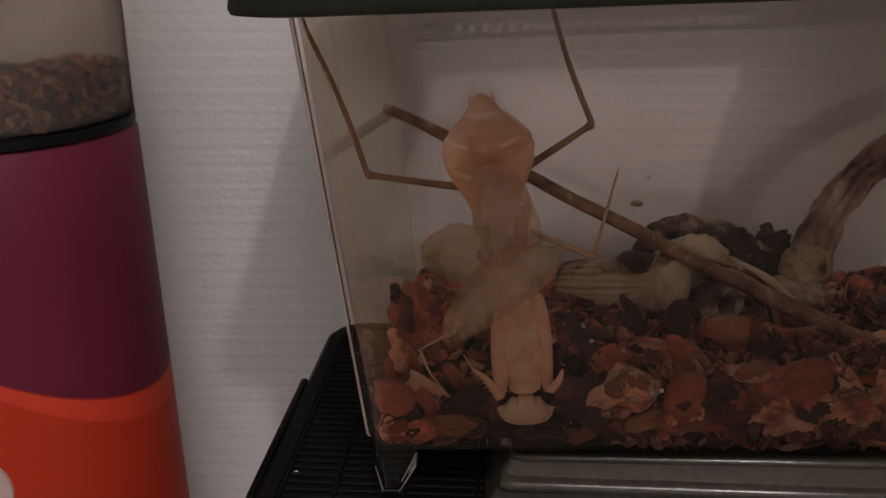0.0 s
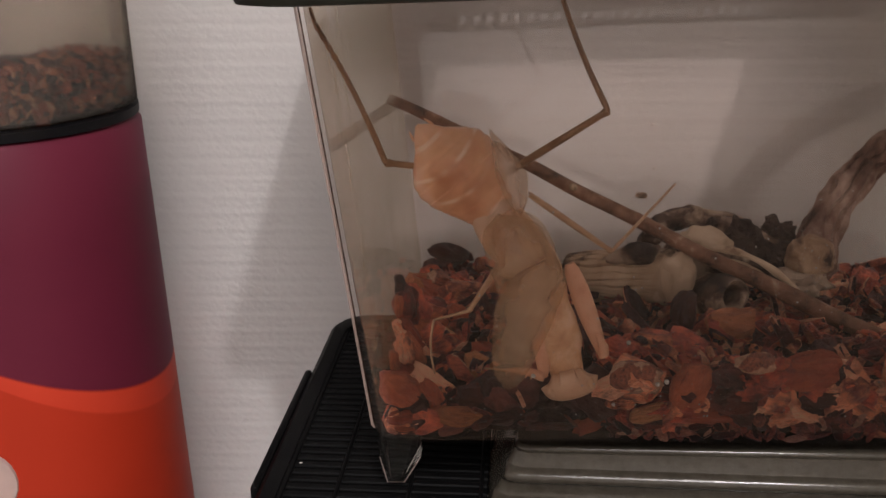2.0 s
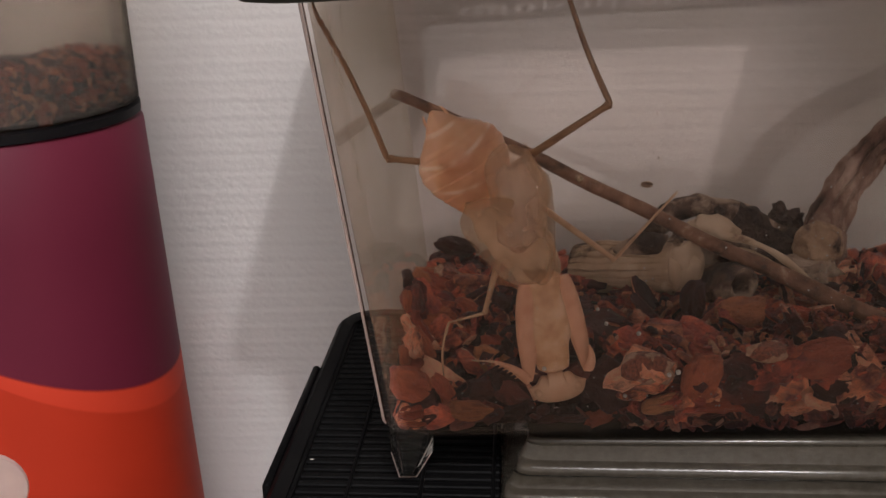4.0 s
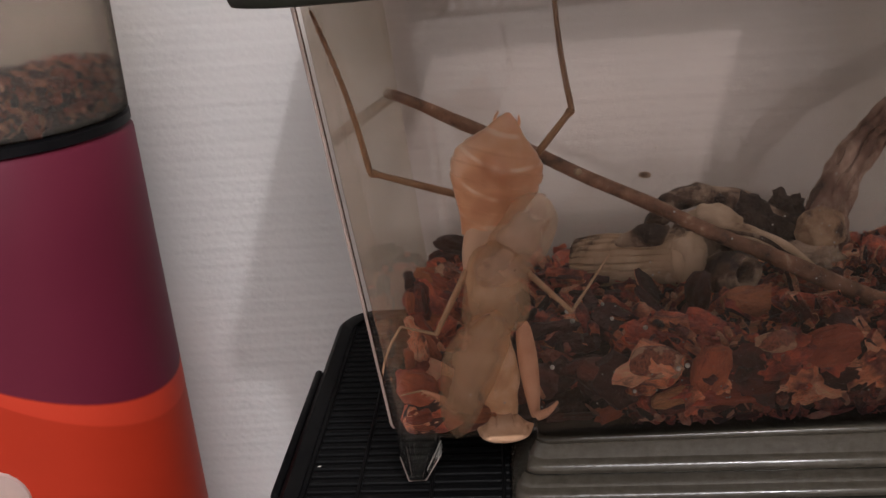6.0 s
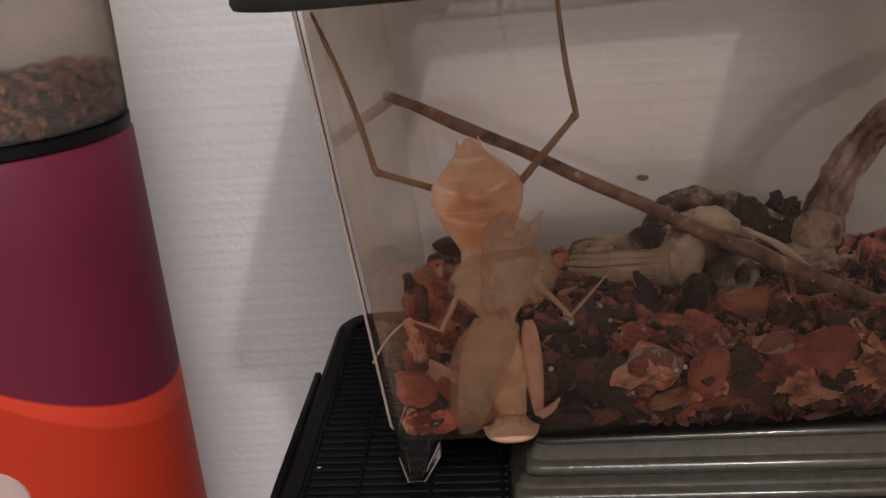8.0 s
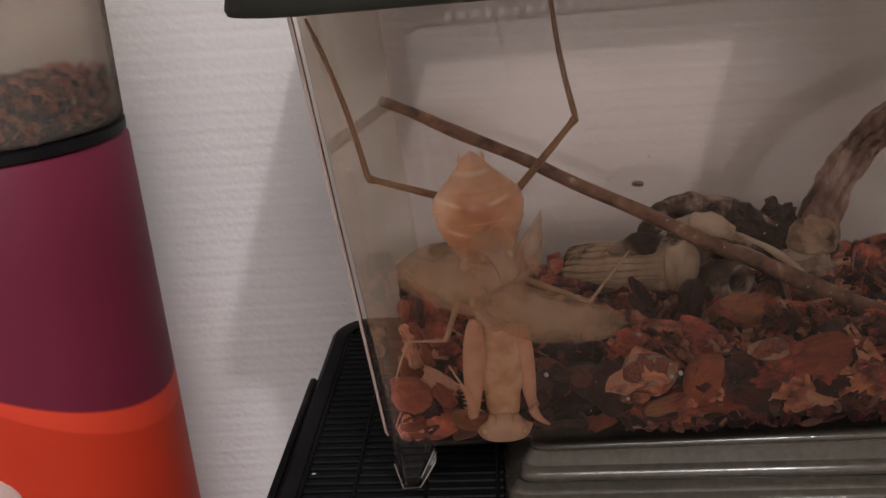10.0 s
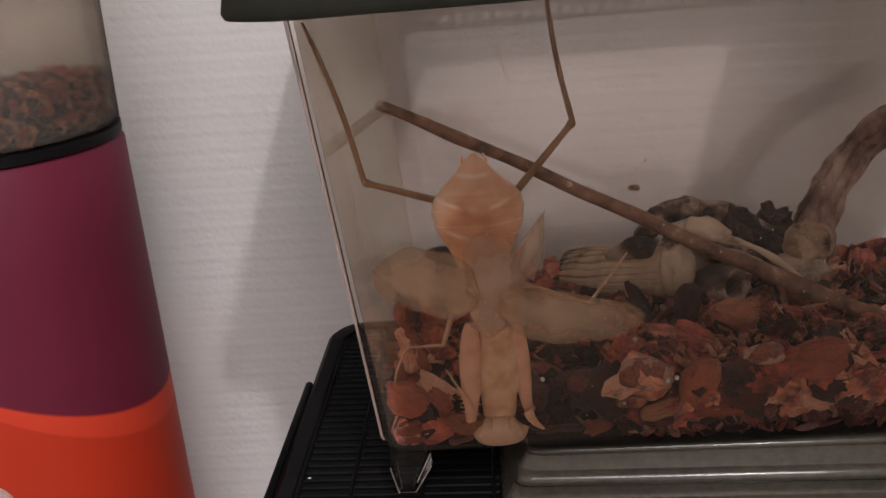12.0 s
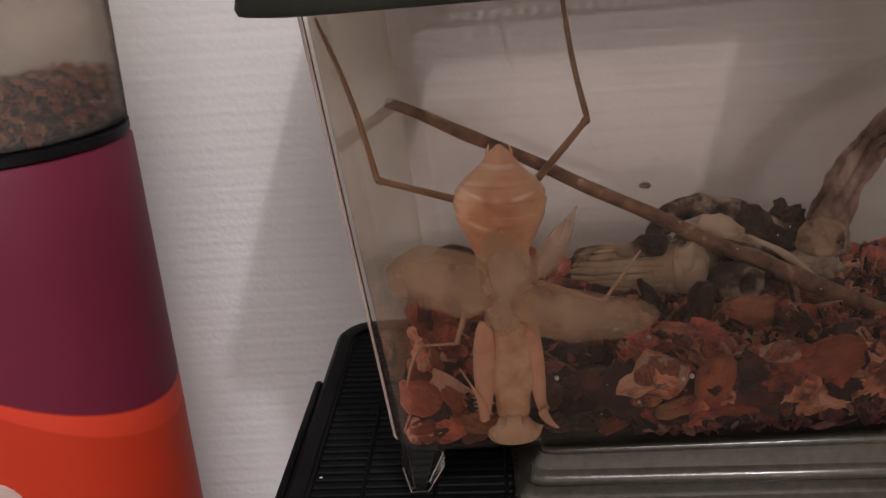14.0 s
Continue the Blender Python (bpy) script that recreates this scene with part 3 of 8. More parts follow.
def shell(bm, low, high, wall, z_floor):
    """An open box with tapering, rounded walls of that thickness and a floor; low and high: x0, x1, y0, y1, corner radius, z."""
    def ring(k, inset):
        f = (k - low[5]) / (high[5] - low[5])
        v = [a + (b - a) * f for a, b in zip(low, high)]
        return outline(v[0] + inset, v[1] - inset, v[2] + inset, v[3] - inset, max(v[4] - inset, 0.001), k)

    z0, z1 = low[5], high[5]
    soft = 0.0025
    rings = [ring(z0, 0.010), ring(z0 + 0.0006, soft), ring(z0 + soft, 0.0003), ring((z0 + z1) / 2, 0), ring(z1, 0),
             ring(z1, wall), ring((z0 + z1) / 2, wall), ring(z_floor + 0.002, wall), ring(z_floor, wall + 0.002), ring(z_floor, 0.012)]
    loft(bm, rings)
    return bm


def lid(parent, x0, x1, y0, y1, z0, z1, hatch, slot_rows, slot_x, slat_pitch, raised):
    """A black slotted lid with a rounded skirt and a clear hatch let into it."""
    hx0, hx1, hy0, hy1 = hatch
    skirt = bmesh.new()
    r = 0.011
    rings = [outline(x0 + i, x1 - i, y0 + i, y1 - i, r, z) for i, z in
             ((0.0025, z0), (0.0004, z0 + 0.0004), (0, z0 + 0.0015), (0.001, z1 - 0.0015), (0.0025, z1), (0.006, z1), (0.006, z0 + 0.001), (0.0025, z0))]
    if not raised:
        # skirt cut shallow and thin at the unseen back so slot light gets past
        rings = [[(x, y + (0.0035 * (k in (5, 6)) if y > 0.11 else 0), z + 0.0042 * min(1, max(0, (y - 0.10) / 0.015)) * (z < z1 - 0.004)) for x, y, z in ring] for k, ring in enumerate(rings)]
    loft(skirt, rings, caps=False)
    part("skirt", skirt, M_BLACK if raised else M_LID, parent)
    deck = bmesh.new()
    t0, t1 = z1 - 0.0020, z1 - 0.0008
    rows = [(a, b) for a, b in slot_rows]
    # solid strips between the slot rows, left and right of the hatch, and the strips before and behind it
    for sx0, sx1 in ((x0 + 0.005, hx0), (hx1, x1 - 0.005)):
        for rib in (sx0, sx0 + (sx1 - sx0) * 0.28, sx0 + (sx1 - sx0) * 0.62, sx1 - 0.0022):
            block(deck, rib, rib + (0.0009 if rib > sx0 else 0.0022), y0 + 0.005, y1 - 0.005, t0, t1 + 0.0003, 0.0003, 1)
    block(deck, hx0, hx1, y0 + 0.005, hy0 - (0.0045 if raised else 0), t0, t1)
    edge = hy1
    for a, b in rows:
        block(deck, hx0, hx1, edge, a, t0, t1)
        x = hx0
        while x < hx1 - 0.001:
            block(deck, x, min(x + slot_x * 0.5, hx1), a, b, t0, t1)
            x += slot_x
        edge = b
    block(deck, hx0, hx1, edge, y1 - 0.005, t0, t1)
    part("deck", deck, M_BLACK, parent, smooth=False)
    # slats across both ends
    me = None
    for sx0, sx1 in ((x0 + 0.0052, hx0 - 0.0002), (hx1 + 0.0002, x1 - 0.0052)):
        bm = block(bmesh.new(), 0, sx1 - sx0, 0, slat_pitch * 0.66, -0.0024, -0.0002, 0.0003, 1)
        me = finish("slat", bm, M_BLACK, False)
        y = y0 + 0.0065
        while y < y1 - 0.007:
            s = new("slat", me)
            s.parent, s.matrix_basis = parent, pose(sx0, y, z1 - 0.0008)
            y += slat_pitch
    # clear hatch: a stepped pan whose front lip shows three rounded ledges
    pan = bmesh.new()
    if raised:
        def bead(y, z, r, low, high=90, steps=9):
            return [(y - r * math.cos(radians(low + (high - low) * k / steps)), z + r * math.sin(radians(low + (high - low) * k / steps))) for k in range(steps + 1)]

        prof = [(0.030, 0.0)] + bead(0.0008, 0.0013, 0.0013, -80) + [(0.0018, 0.0029), (0.0020, 0.0034), (0.0020, 0.0058), (0.0018, 0.0062)] + \
            bead(0.0022, 0.0078, 0.0016, -45) + [(0.0026, 0.0094), (0.0029, 0.0095), (0.0030, 0.0098), (0.0032, 0.0128)] + \
            bead(0.0042, 0.0134, 0.0009, -40) + [(0.030, 0.0143)]
        prof = [(hy0 + y, z) for y, z in prof]
        rings = []
        ends = [(0.0, 0.0040), (0.0003, 0.0020), (0.0012, 0.0008), (0.0030, 0.0)]
        xs = [hx0 + a for a, _ in ends] + [hx1 - a for a, _ in ends[::-1]]
        back = [b for _, b in ends] + [b for _, b in ends[::-1]]
        for x, b in zip(xs, back):
            ring = []
            for i, (y, z) in enumerate(prof):
                out = 1 - z / 0.0143
                lean = (0.006 * (1 - out)) * (1 if x < (hx0 + hx1) / 2 else -1)
                rise = max(0.0, z - 0.0098) * (0.0 + 6.0 * (x - hx0))
                ring.append((x + lean, min(y + b, hy0 + 0.030), z1 - 0.0008 + z + min(rise, 0.0014)))
            rings.append(ring)
        loft(pan, rings)
        # opaque dark plate added under the hatch to make it look dark
        part("hatch_backing", block(bmesh.new(), hx0, hx1, hy0 - 0.004, hy0 + 0.032, z1 - 0.0036, z1 - 0.0012), M_OLIVE, parent, smooth=False)
        part("hatch", pan, M_HATCH, parent, "clear plastic hatch with a stepped lip")
    else:
        block(pan, hx0, hx1, hy0, hy1, t0 + 0.0002, t0 + 0.0011)
        part("hatch", pan, M_INNER, parent, "clear plastic hatch")


# outer ends of the upper box: x0, x1, y0, y1, corner radius, z
LOW = (-0.0015, 0.160, 0.0055, 0.0985, 0.008, 0.0158)
LIFT = 0.029  # the lid and rim rise towards one end
HIGH = (-0.0122, 0.172, -0.0040, 0.1110, 0.009, 0.1085)


def upper_box():
    box = thing("insect_box", "clear plastic insect box with black slotted lid on another box", "insect box", (0, 0, 0))
    body = bmesh.new()
    shell(body, LOW, HIGH, 0.0016, 0.0168)
    for v in body.verts:
        if v.co.z > 0.1:
            v.co.z += LIFT * (v.co.x + 0.021)
        if v.co.x < 0.05:
            v.co.x += 0.075 * max(0.0, v.co.y - 0.006)
    ob = part("body", body, M_INNER, box, "clear scuffed plastic body")
    for m in (M_CLEAR, M_SIDE, M_BACK, M_BACKOUT, M_CORNER):
        ob.data.materials.append(m)
    mid = Vector(((LOW[0] + LOW[1]) / 2, (LOW[2] + LOW[3]) / 2, 0.06))
    for f in ob.data.polygons:
        n = f.normal
        outer = n.dot(f.center - mid) > 0
        if abs(n.z) > 0.6:
            continue
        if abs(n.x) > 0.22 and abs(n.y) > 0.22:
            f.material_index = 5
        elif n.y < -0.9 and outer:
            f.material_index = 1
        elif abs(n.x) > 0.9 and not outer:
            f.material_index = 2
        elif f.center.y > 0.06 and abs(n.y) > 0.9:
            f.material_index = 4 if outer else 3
    # thin tubes put in for the refracted light and dark along the corner
    for dx, m in ((0.0, M_REFRACT), (0.0006, M_REFRACT_DARK)):
        rib = bmesh.new()
        path = []
        for k in range(25):
            f = k / 24
            v = [a + (b - a) * f for a, b in zip(LOW, HIGH)]
            a = radians(206)
            path.append((v[0] + v[4] + v[4] * math.cos(a) + dx, v[2] + v[4] + v[4] * math.sin(a) - dx * 0.6, v[5] + (0.003 if k == 0 else 0)))
        tube(rib, path, [0.00030 if m is M_REFRACT else 0.00018] * 25, 8)
        part("refraction_line", rib, m, box, "thin line put in for the corner's pale and dark refraction")
    for x, out in ((0.0029, 1), (0.1555, -1)):
        for y in (0.0195, 0.086):
            # hollow tapering foot of thin plastic; pale tubes paint its bright refracted edges
            h = 0.0156
            tip = outline(x - 0.0021, x + 0.0021, y - 0.0021, y + 0.0021, 0.0006, 0.0003, 2)
            inner = outline(x - 0.0014, x + 0.0014, y - 0.0014, y + 0.0014, 0.0004, 0.0010, 2)
            wide = sorted((x - 0.0036 * out, x + 0.0060 * out))
            top = outline(wide[0], wide[1], y - 0.0036, y + 0.0036, 0.0008, 0.0076, 2)
            root = outline(wide[0], wide[1], y - 0.0036, y + 0.0036, 0.0008, h, 2)
            mouth = outline(wide[0] + 0.0008, wide[1] - 0.0008, y - 0.0028, y + 0.0028, 0.0006, h, 2)
            foot = bmesh.new()
            loft(foot, [root, top, tip, inner, mouth], caps=False)
            ob = part("foot", foot, M_EDGE, box)
            for k in (2, 17):
                edge = tube(bmesh.new(), [top[k], tip[k]], [0.00013, 0.00016], 6)
                part("edge", edge, M_REFRACT, ob, "pale line put in for the foot edge's refracted light")
            part("edge", tube(bmesh.new(), [tip[2], tip[17]], [0.00015, 0.00015], 6), M_REFRACT, ob, "pale line put in for the foot edge's refracted light")
    drops = bmesh.new()
    rng = random.Random(21)
    for k in range(230):
        z = 0.024 + 0.05 * rng.random() ** 1.8
        f = (z - LOW[5]) / (HIGH[5] - LOW[5])
        x = 0.012 + 0.118 * rng.random() ** 0.7
        y = LOW[2] + (HIGH[2] - LOW[2]) * f + 0.0017
        r = rng.choice((0.00006, 0.00007, 0.00009, 0.00012, 0.00022))
        bmesh.ops.create_icosphere(drops, subdivisions=1, radius=r, matrix=Matrix.LocRotScale((x, y, z), None, (1, 0.5, 1)))
    for k in range(70):
        x, z = rng.gauss(0.085, 0.006), rng.gauss(0.0575, 0.0045)
        f = (z - LOW[5]) / (HIGH[5] - LOW[5])
        bmesh.ops.create_icosphere(drops, subdivisions=1, radius=rng.choice((0.00007, 0.00009, 0.00014)),
                                   matrix=Matrix.LocRotScale((x, LOW[2] + (HIGH[2] - LOW[2]) * f + 0.0017, z), None, (1, 0.5, 1)))
    tagged(part("water_specks", drops, M_DROP, box), kind="stuff")
    before = set(box.children)
    lid(box, -0.0212, 0.1835, -0.0125, 0.1275, 0.1078, 0.1165, (0.0222, 0.1190, 0.0330, 0.0980), [(0.1124, 0.1166)], 0.00425, 0.0030, False)
    tilt = pose(-0.021, 0, 0.1085, 0, -math.degrees(math.atan(LIFT)), 0) @ pose(0.021, 0, -0.1085)
    for piece in set(box.children) - before:
        piece.matrix_basis = tilt @ piece.matrix_basis
    return box


LOWER_TURN = -2.7


def lower_box():
    box = thing("insect_box", "lower plastic insect box with black slotted lid and clear hatch", "insect box", (0, 0, TABLE_Z))
    box.matrix_world = pose(-0.029, 0.029, TABLE_Z, 0, 0, LOWER_TURN) @ pose(0.029, -0.029, 0)
    z = -TABLE_Z
    body = bmesh.new()
    shell(body, (-0.010, 0.165, 0.004, 0.104, 0.008, 0.0005), (-0.016, 0.175, -0.006, 0.110, 0.009, z - 0.010), 0.0016, 0.003)
    part("body", body, M_CLEAR, box)
    lid(box, -0.0290, 0.186, -0.014, 0.1182, z - 0.013, z, (0.0246, 0.1450, 0.0108, 0.0408), [(0.05, 0.056)], 0.0029, 0.0031, True)
    # dark fill added so nothing pale shows through the lid
    fill = bmesh.new()
    block(fill, -0.006, 0.160, 0.006, 0.104, 0.004, z - 0.035, 0.004, 2)
    part("lower_fill", fill, M_DARK_FILL, box, "dark fill added inside the lower box")
    tab = block(bmesh.new(), -0.0308, -0.0284, 0.018, 0.0795, z - 0.011, z - 0.0018, 0.0012, 2)
    part("latch", tab, M_BLACK, box)
    return box


upper_box()
lower_box()


# ---- bark bed ----
def bed_height(x, y):
    h = 0.0305 - 0.0045 * (y / 0.09)
    fall = max(0.0, 1 - max(x - 0.004, 0) / 0.046) * max(0.0, 1 - max(y, 0) / 0.05)
    h -= 0.0125 * min(1, 1.5 * fall)
    h += 0.0016 * noise.noise(Vector((x * 70, y * 70, 3)))
    return h


def chip_mesh(seed):
    """One flake of bark, about one unit long: a ragged, bent plate of cork layers with broken, stepped edges."""
    rng = random.Random(seed)
    bm = bmesh.new()
    n = 17
    length, width, thick = rng.uniform(0.85, 1.35), rng.uniform(0.5, 0.9), rng.uniform(0.18, 0.46)
    bend, warp, twist = rng.uniform(-0.25, 0.25), rng.uniform(-0.25, 0.25), rng.uniform(-0.15, 0.15)
    o = Vector((seed * 1.7, seed * 0.3, 0))
    # a rounded box outline with bites out of it
    edge = []
    for k in range(n):
        a = 2 * math.pi * (k + rng.uniform(-0.3, 0.3)) / n
        c, d = math.cos(a), math.sin(a)
        r = (abs(c) ** 3.2 + abs(d) ** 3.2) ** (-1 / 3.2)
        r *= 1 + 0.22 * noise.noise(o + Vector((c, d, 0)) * 1.3) + rng.uniform(-0.12, 0.07)
        edge.append((c * r, d * r))
    rings = []
    for z, shrink in ((-0.5, 0.45), (-0.48, 0.85), (-0.1, rng.uniform(0.92, 1.06)), (0.05, rng.uniform(0.86, 1.0)), (0.42, rng.uniform(0.78, 0.95)), (0.5, 0.62), (0.52, 0.28)):
        ring = []
        for c, d in edge:
            x, y = length * c * shrink * 0.5 * rng.uniform(0.95, 1.05), width * d * shrink * 0.5 * rng.uniform(0.95, 1.05)
            ridge = 0.06 * noise.noise(o + Vector((x * 2.2, y * 8, z))) + 0.05 * noise.noise(o + Vector((x * 7, y * 7, z)))
            ring.append((x, y, thick * z + bend * x * x + warp * x * y + twist * y + ridge))
        rings.append(ring)
    loft(bm, rings)
    me = finish("bark_piece", bm, M_BARK, True)
    me.set_sharp_from_angle(angle=radians(32))
    return me


def front_pane(z):
    """Where the inside of the front pane stands at that height."""
    return LOW[2] + (HIGH[2] - LOW[2]) * (z - LOW[5]) / (HIGH[5] - LOW[5]) + 0.0017


def side_pane(y, z):
    return LOW[0] + (HIGH[0] - LOW[0]) * (z - LOW[5]) / (HIGH[5] - LOW[5]) + 0.0017 + 0.075 * max(0.0, y - 0.006)


def settled(mesh, m):
    """Push a piece off the panes and the floor until all of it lies inside the box."""
    pts = [m @ v.co for v in mesh.vertices]
    up = max(0.0, 0.0171 - min(q.z for q in pts))
    back = max(0.0, max(front_pane(q.z + up) + 0.0001 - q.y for q in pts))
    side = max(0.0, max(side_pane(q.y + back, q.z + up) + 0.0001 - q.x for q in pts))
    # and out of the rounded corner between the two panes
    r, out = 0.0064, 0.0
    for q in pts:
        dx = side_pane(q.y + back, q.z + up) + r - q.x - side
        dy = front_pane(q.z + up) + r - q.y - back
        if dx > 0 and dy > 0:
            out = max(out, math.hypot(dx, dy) - r + 0.0002)
    return Matrix.Translation((side + out, back + out * 0.8, up)) @ m


def substrate():
    bed = thing("bark_substrate", "loose red-brown pine bark chips covering the box floor", "substrate")
    base = bmesh.new()
    x0, x1, y0, y1 = 0.0030, 0.1570, 0.0115, 0.0955
    nx, ny = 74, 42

    def left(y):
        return 0.075 * max(0.0, y - 0.006)

    grid = [[base.verts.new((x0 + (x1 - x0) * i / nx + left(y0 + (y1 - y0) * j / ny) * (1 - i / nx), y0 + (y1 - y0) * j / ny,
                             max(0.0180, bed_height(x0 + (x1 - x0) * i / nx, y0 + (y1 - y0) * j / ny) - 0.0045)))
             for i in range(nx + 1)] for j in range(ny + 1)]
    for j in range(ny):
        for i in range(nx):
            base.faces.new((grid[j][i], grid[j][i + 1], grid[j + 1][i + 1], grid[j + 1][i]))
    rim = [grid[0][i] for i in range(nx + 1)] + [grid[j][nx] for j in range(1, ny + 1)] + \
          [grid[ny][i] for i in range(nx - 1, -1, -1)] + [grid[j][0] for j in range(ny - 1, 0, -1)]
    low = [base.verts.new((v.co.x, v.co.y, 0.0175)) for v in rim]
    for k in range(len(rim)):
        j = (k + 1) % len(rim)
        base.faces.new((rim[j], rim[k], low[k], low[j]))
    base.faces.new(low)
    # solid filler under the chips, dark where only shaded gaps would show
    part("bark_filler", base, M_DARK_FILL, bed)
    rng = random.Random(11)
    kinds = [chip_mesh(100 + k) for k in range(40)]

    def lay(mesh, x, y, z, rx, ry, rz, size, material=None, stretch=(1, 1, 1)):
        ob = new("bark_piece", mesh)
        ob.parent = bed
        ob.matrix_basis = settled(mesh, pose(x, y, z, rx, ry, rz) @ Matrix.Diagonal((size * stretch[0], size * stretch[1], size * stretch[2], 1)))
        # shade of the hollow put into the colour: chips here turn dark
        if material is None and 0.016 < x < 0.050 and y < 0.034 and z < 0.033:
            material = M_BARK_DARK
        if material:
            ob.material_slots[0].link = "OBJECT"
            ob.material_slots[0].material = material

    # pieces against the front pane, some pressed flat to it, some seen edge on
    for k in range(135):
        x = 0.0030 + 0.1237 * (k + rng.uniform(0.1, 0.9)) / 135
        top = bed_height(x, 0.010)
        z = 0.0190 + (top - 0.0178) * rng.random() ** 0.9
        size = rng.choice((0.0045, 0.0060, 0.0075, 0.0090, 0.0115))
        z = max(z, 0.0172 + 0.25 * size)
        hollow = 0.008 < x < 0.042
        if hollow:
            z = min(z, 0.0240)
        flat = rng.random() < 0.45
        lay(rng.choice(kinds), x, 0.0085 + rng.uniform(0.0, 0.0030) + (0.0100 if hollow else 0.0050 if 0.040 < x < 0.050 else 0), z,
            (80 if flat else 25) + rng.uniform(-25, 25), rng.uniform(-40, 40), rng.uniform(-30, 30), size)
    # pieces that lie on top
    for k in range(150):
        x, y = rng.uniform(0.006, 0.150), 0.013 + 0.077 * rng.random() ** 1.25
        if x < 0.042 and y < 0.024:
            y += 0.014
        size = rng.choice((0.0048, 0.0060, 0.0075, 0.0090, 0.0110, 0.0128))
        lay(rng.choice(kinds), x, y, bed_height(x, y) + rng.uniform(-0.0015, 0.0016), rng.uniform(-30, 46), rng.uniform(-30, 30), rng.uniform(0, 360), size)
    # the heap along the side wall
    for k in range(42):
        y = rng.uniform(0.022, 0.080)
        x = left(y) + 0.0010 + 0.022 * rng.random() ** 1.3
        size = rng.choice((0.0060, 0.0080, 0.0100, 0.0115))
        lift = 0.006 * max(0, 1 - abs(y - 0.058) / 0.02) * max(0, 1 - abs(x - 0.010) / 0.012)
        x = max(x, left(y) - 0.0008 + 0.42 * size)
        lay(rng.choice(kinds), x, y, max(bed_height(x, y), 0.0215) + lift + rng.uniform(-0.002, 0.001), rng.uniform(10, 80), rng.uniform(-34, 34), rng.uniform(-60, 60), size,
            rng.choice((None, None, None, M_BARK_RED, M_BARK_ORANGE)))
    # pieces leaning on the side wall
    for k in range(24):
        y = rng.uniform(0.015, 0.054)
        size = rng.choice((0.0050, 0.0065, 0.0085))
        z = 0.0225 + (0.011 + 0.006 * min(1, y / 0.04)) * rng.random()
        lay(rng.choice(kinds), left(y) + 0.0016 - 0.06 * (z - 0.02) + 0.004 * rng.random(), y, z, rng.uniform(-30, 30), 70 + rng.uniform(-25, 25), rng.uniform(-20, 20), size,
            rng.choice((None, None, M_BARK_RED)))
    # pieces that stand out
    lay(kinds[3], 0.0538, 0.0085, 0.0318, 66, 8, 6, 0.0084, M_BARK_PATCH, (1, 1.25, 1))
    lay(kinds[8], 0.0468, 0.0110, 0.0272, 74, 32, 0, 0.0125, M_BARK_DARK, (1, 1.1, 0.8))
    lay(kinds[5], 0.0655, 0.0075, 0.0300, 82, 100, 0, 0.0085, M_BARK_RED, (1, 1.5, 0.8))
    lay(kinds[14], 0.0690, 0.0075, 0.0232, 78, 3, 0, 0.0170, M_BARK_RED, (1, 0.45, 0.7))
    lay(kinds[9], 0.0575, 0.0075, 0.0235, 60, -14, 0, 0.0090, M_BARK_ORANGE, (1, 0.6, 0.8))
    lay(kinds[21], 0.0048, 0.0090, 0.0215, 40, -8, 0, 0.0068, M_BARK_RED, (1, 0.7, 0.9))
    lay(kinds[2], 0.0050, 0.0110, 0.0270, 75, 30, 0, 0.0100, M_BARK_RED)
    lay(kinds[17], 0.0115, 0.0110, 0.0268, 70, 50, 0, 0.0068, M_BARK_RED)
    lay(kinds[6], 0.0170, 0.0090, 0.0222, 50, 8, 0, 0.0072, M_BARK_ORANGE, (1, 0.7, 0.9))
    lay(kinds[12], 0.0080, 0.040, 0.0290, 60, 20, 30, 0.0110, M_BARK_RED)
    lay(kinds[19], 0.0050, 0.055, 0.0300, 70, 70, 10, 0.0110, M_BARK_ORANGE)
    lay(kinds[23], 0.0120, 0.062, 0.0330, 40, 20, 80, 0.0120, M_BARK_PATCH)
    lay(kinds[25], 0.0140, 0.078, 0.0345, 60, 20, 10, 0.0085, M_BARK_DARK, (1, 1, 2))
    lay(kinds[28], 0.0800, 0.0100, 0.0345, 40, 10, 20, 0.0090, M_BARK_PATCH)
    lay(kinds[30], 0.0690, 0.0340, 0.0360, 75, 95, 10, 0.0095, M_BARK_DARK)
    lay(kinds[33], 0.0790, 0.0300, 0.0345, 35, 0, 15, 0.0110, M_BARK_ORANGE)
    lay(kinds[35], 0.0900, 0.0085, 0.0330, 60, -12, 0, 0.0110, M_BARK_RED)
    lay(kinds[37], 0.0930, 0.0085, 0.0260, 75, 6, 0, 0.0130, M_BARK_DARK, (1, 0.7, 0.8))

    # small pieces in the hollow under the insect, mostly dark to paint its shade
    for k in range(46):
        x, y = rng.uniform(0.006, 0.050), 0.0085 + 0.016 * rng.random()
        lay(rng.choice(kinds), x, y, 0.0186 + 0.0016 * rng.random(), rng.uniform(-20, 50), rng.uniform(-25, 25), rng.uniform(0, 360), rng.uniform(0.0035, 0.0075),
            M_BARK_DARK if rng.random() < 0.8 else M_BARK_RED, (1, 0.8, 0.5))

    def scatter(name, count, material, spot):
        """Many loose flakes in one mesh; spot gives a place, a turn and a size, or nothing."""
        bm = bmesh.new()
        for k in range(count):
            m = spot()
            if m is None:
                continue
            me = kinds[k % len(kinds)]
            m = settled(me, m)
            vs = [bm.verts.new(m @ v.co) for v in me.vertices]
            for f in me.polygons:
                bm.faces.new([vs[i] for i in f.vertices])
        tagged(part(name, bm, material, bed), kind="stuff")

    def flake():
        x, y = rng.uniform(0.004, 0.150), 0.010 + 0.080 * rng.random() ** 1.4
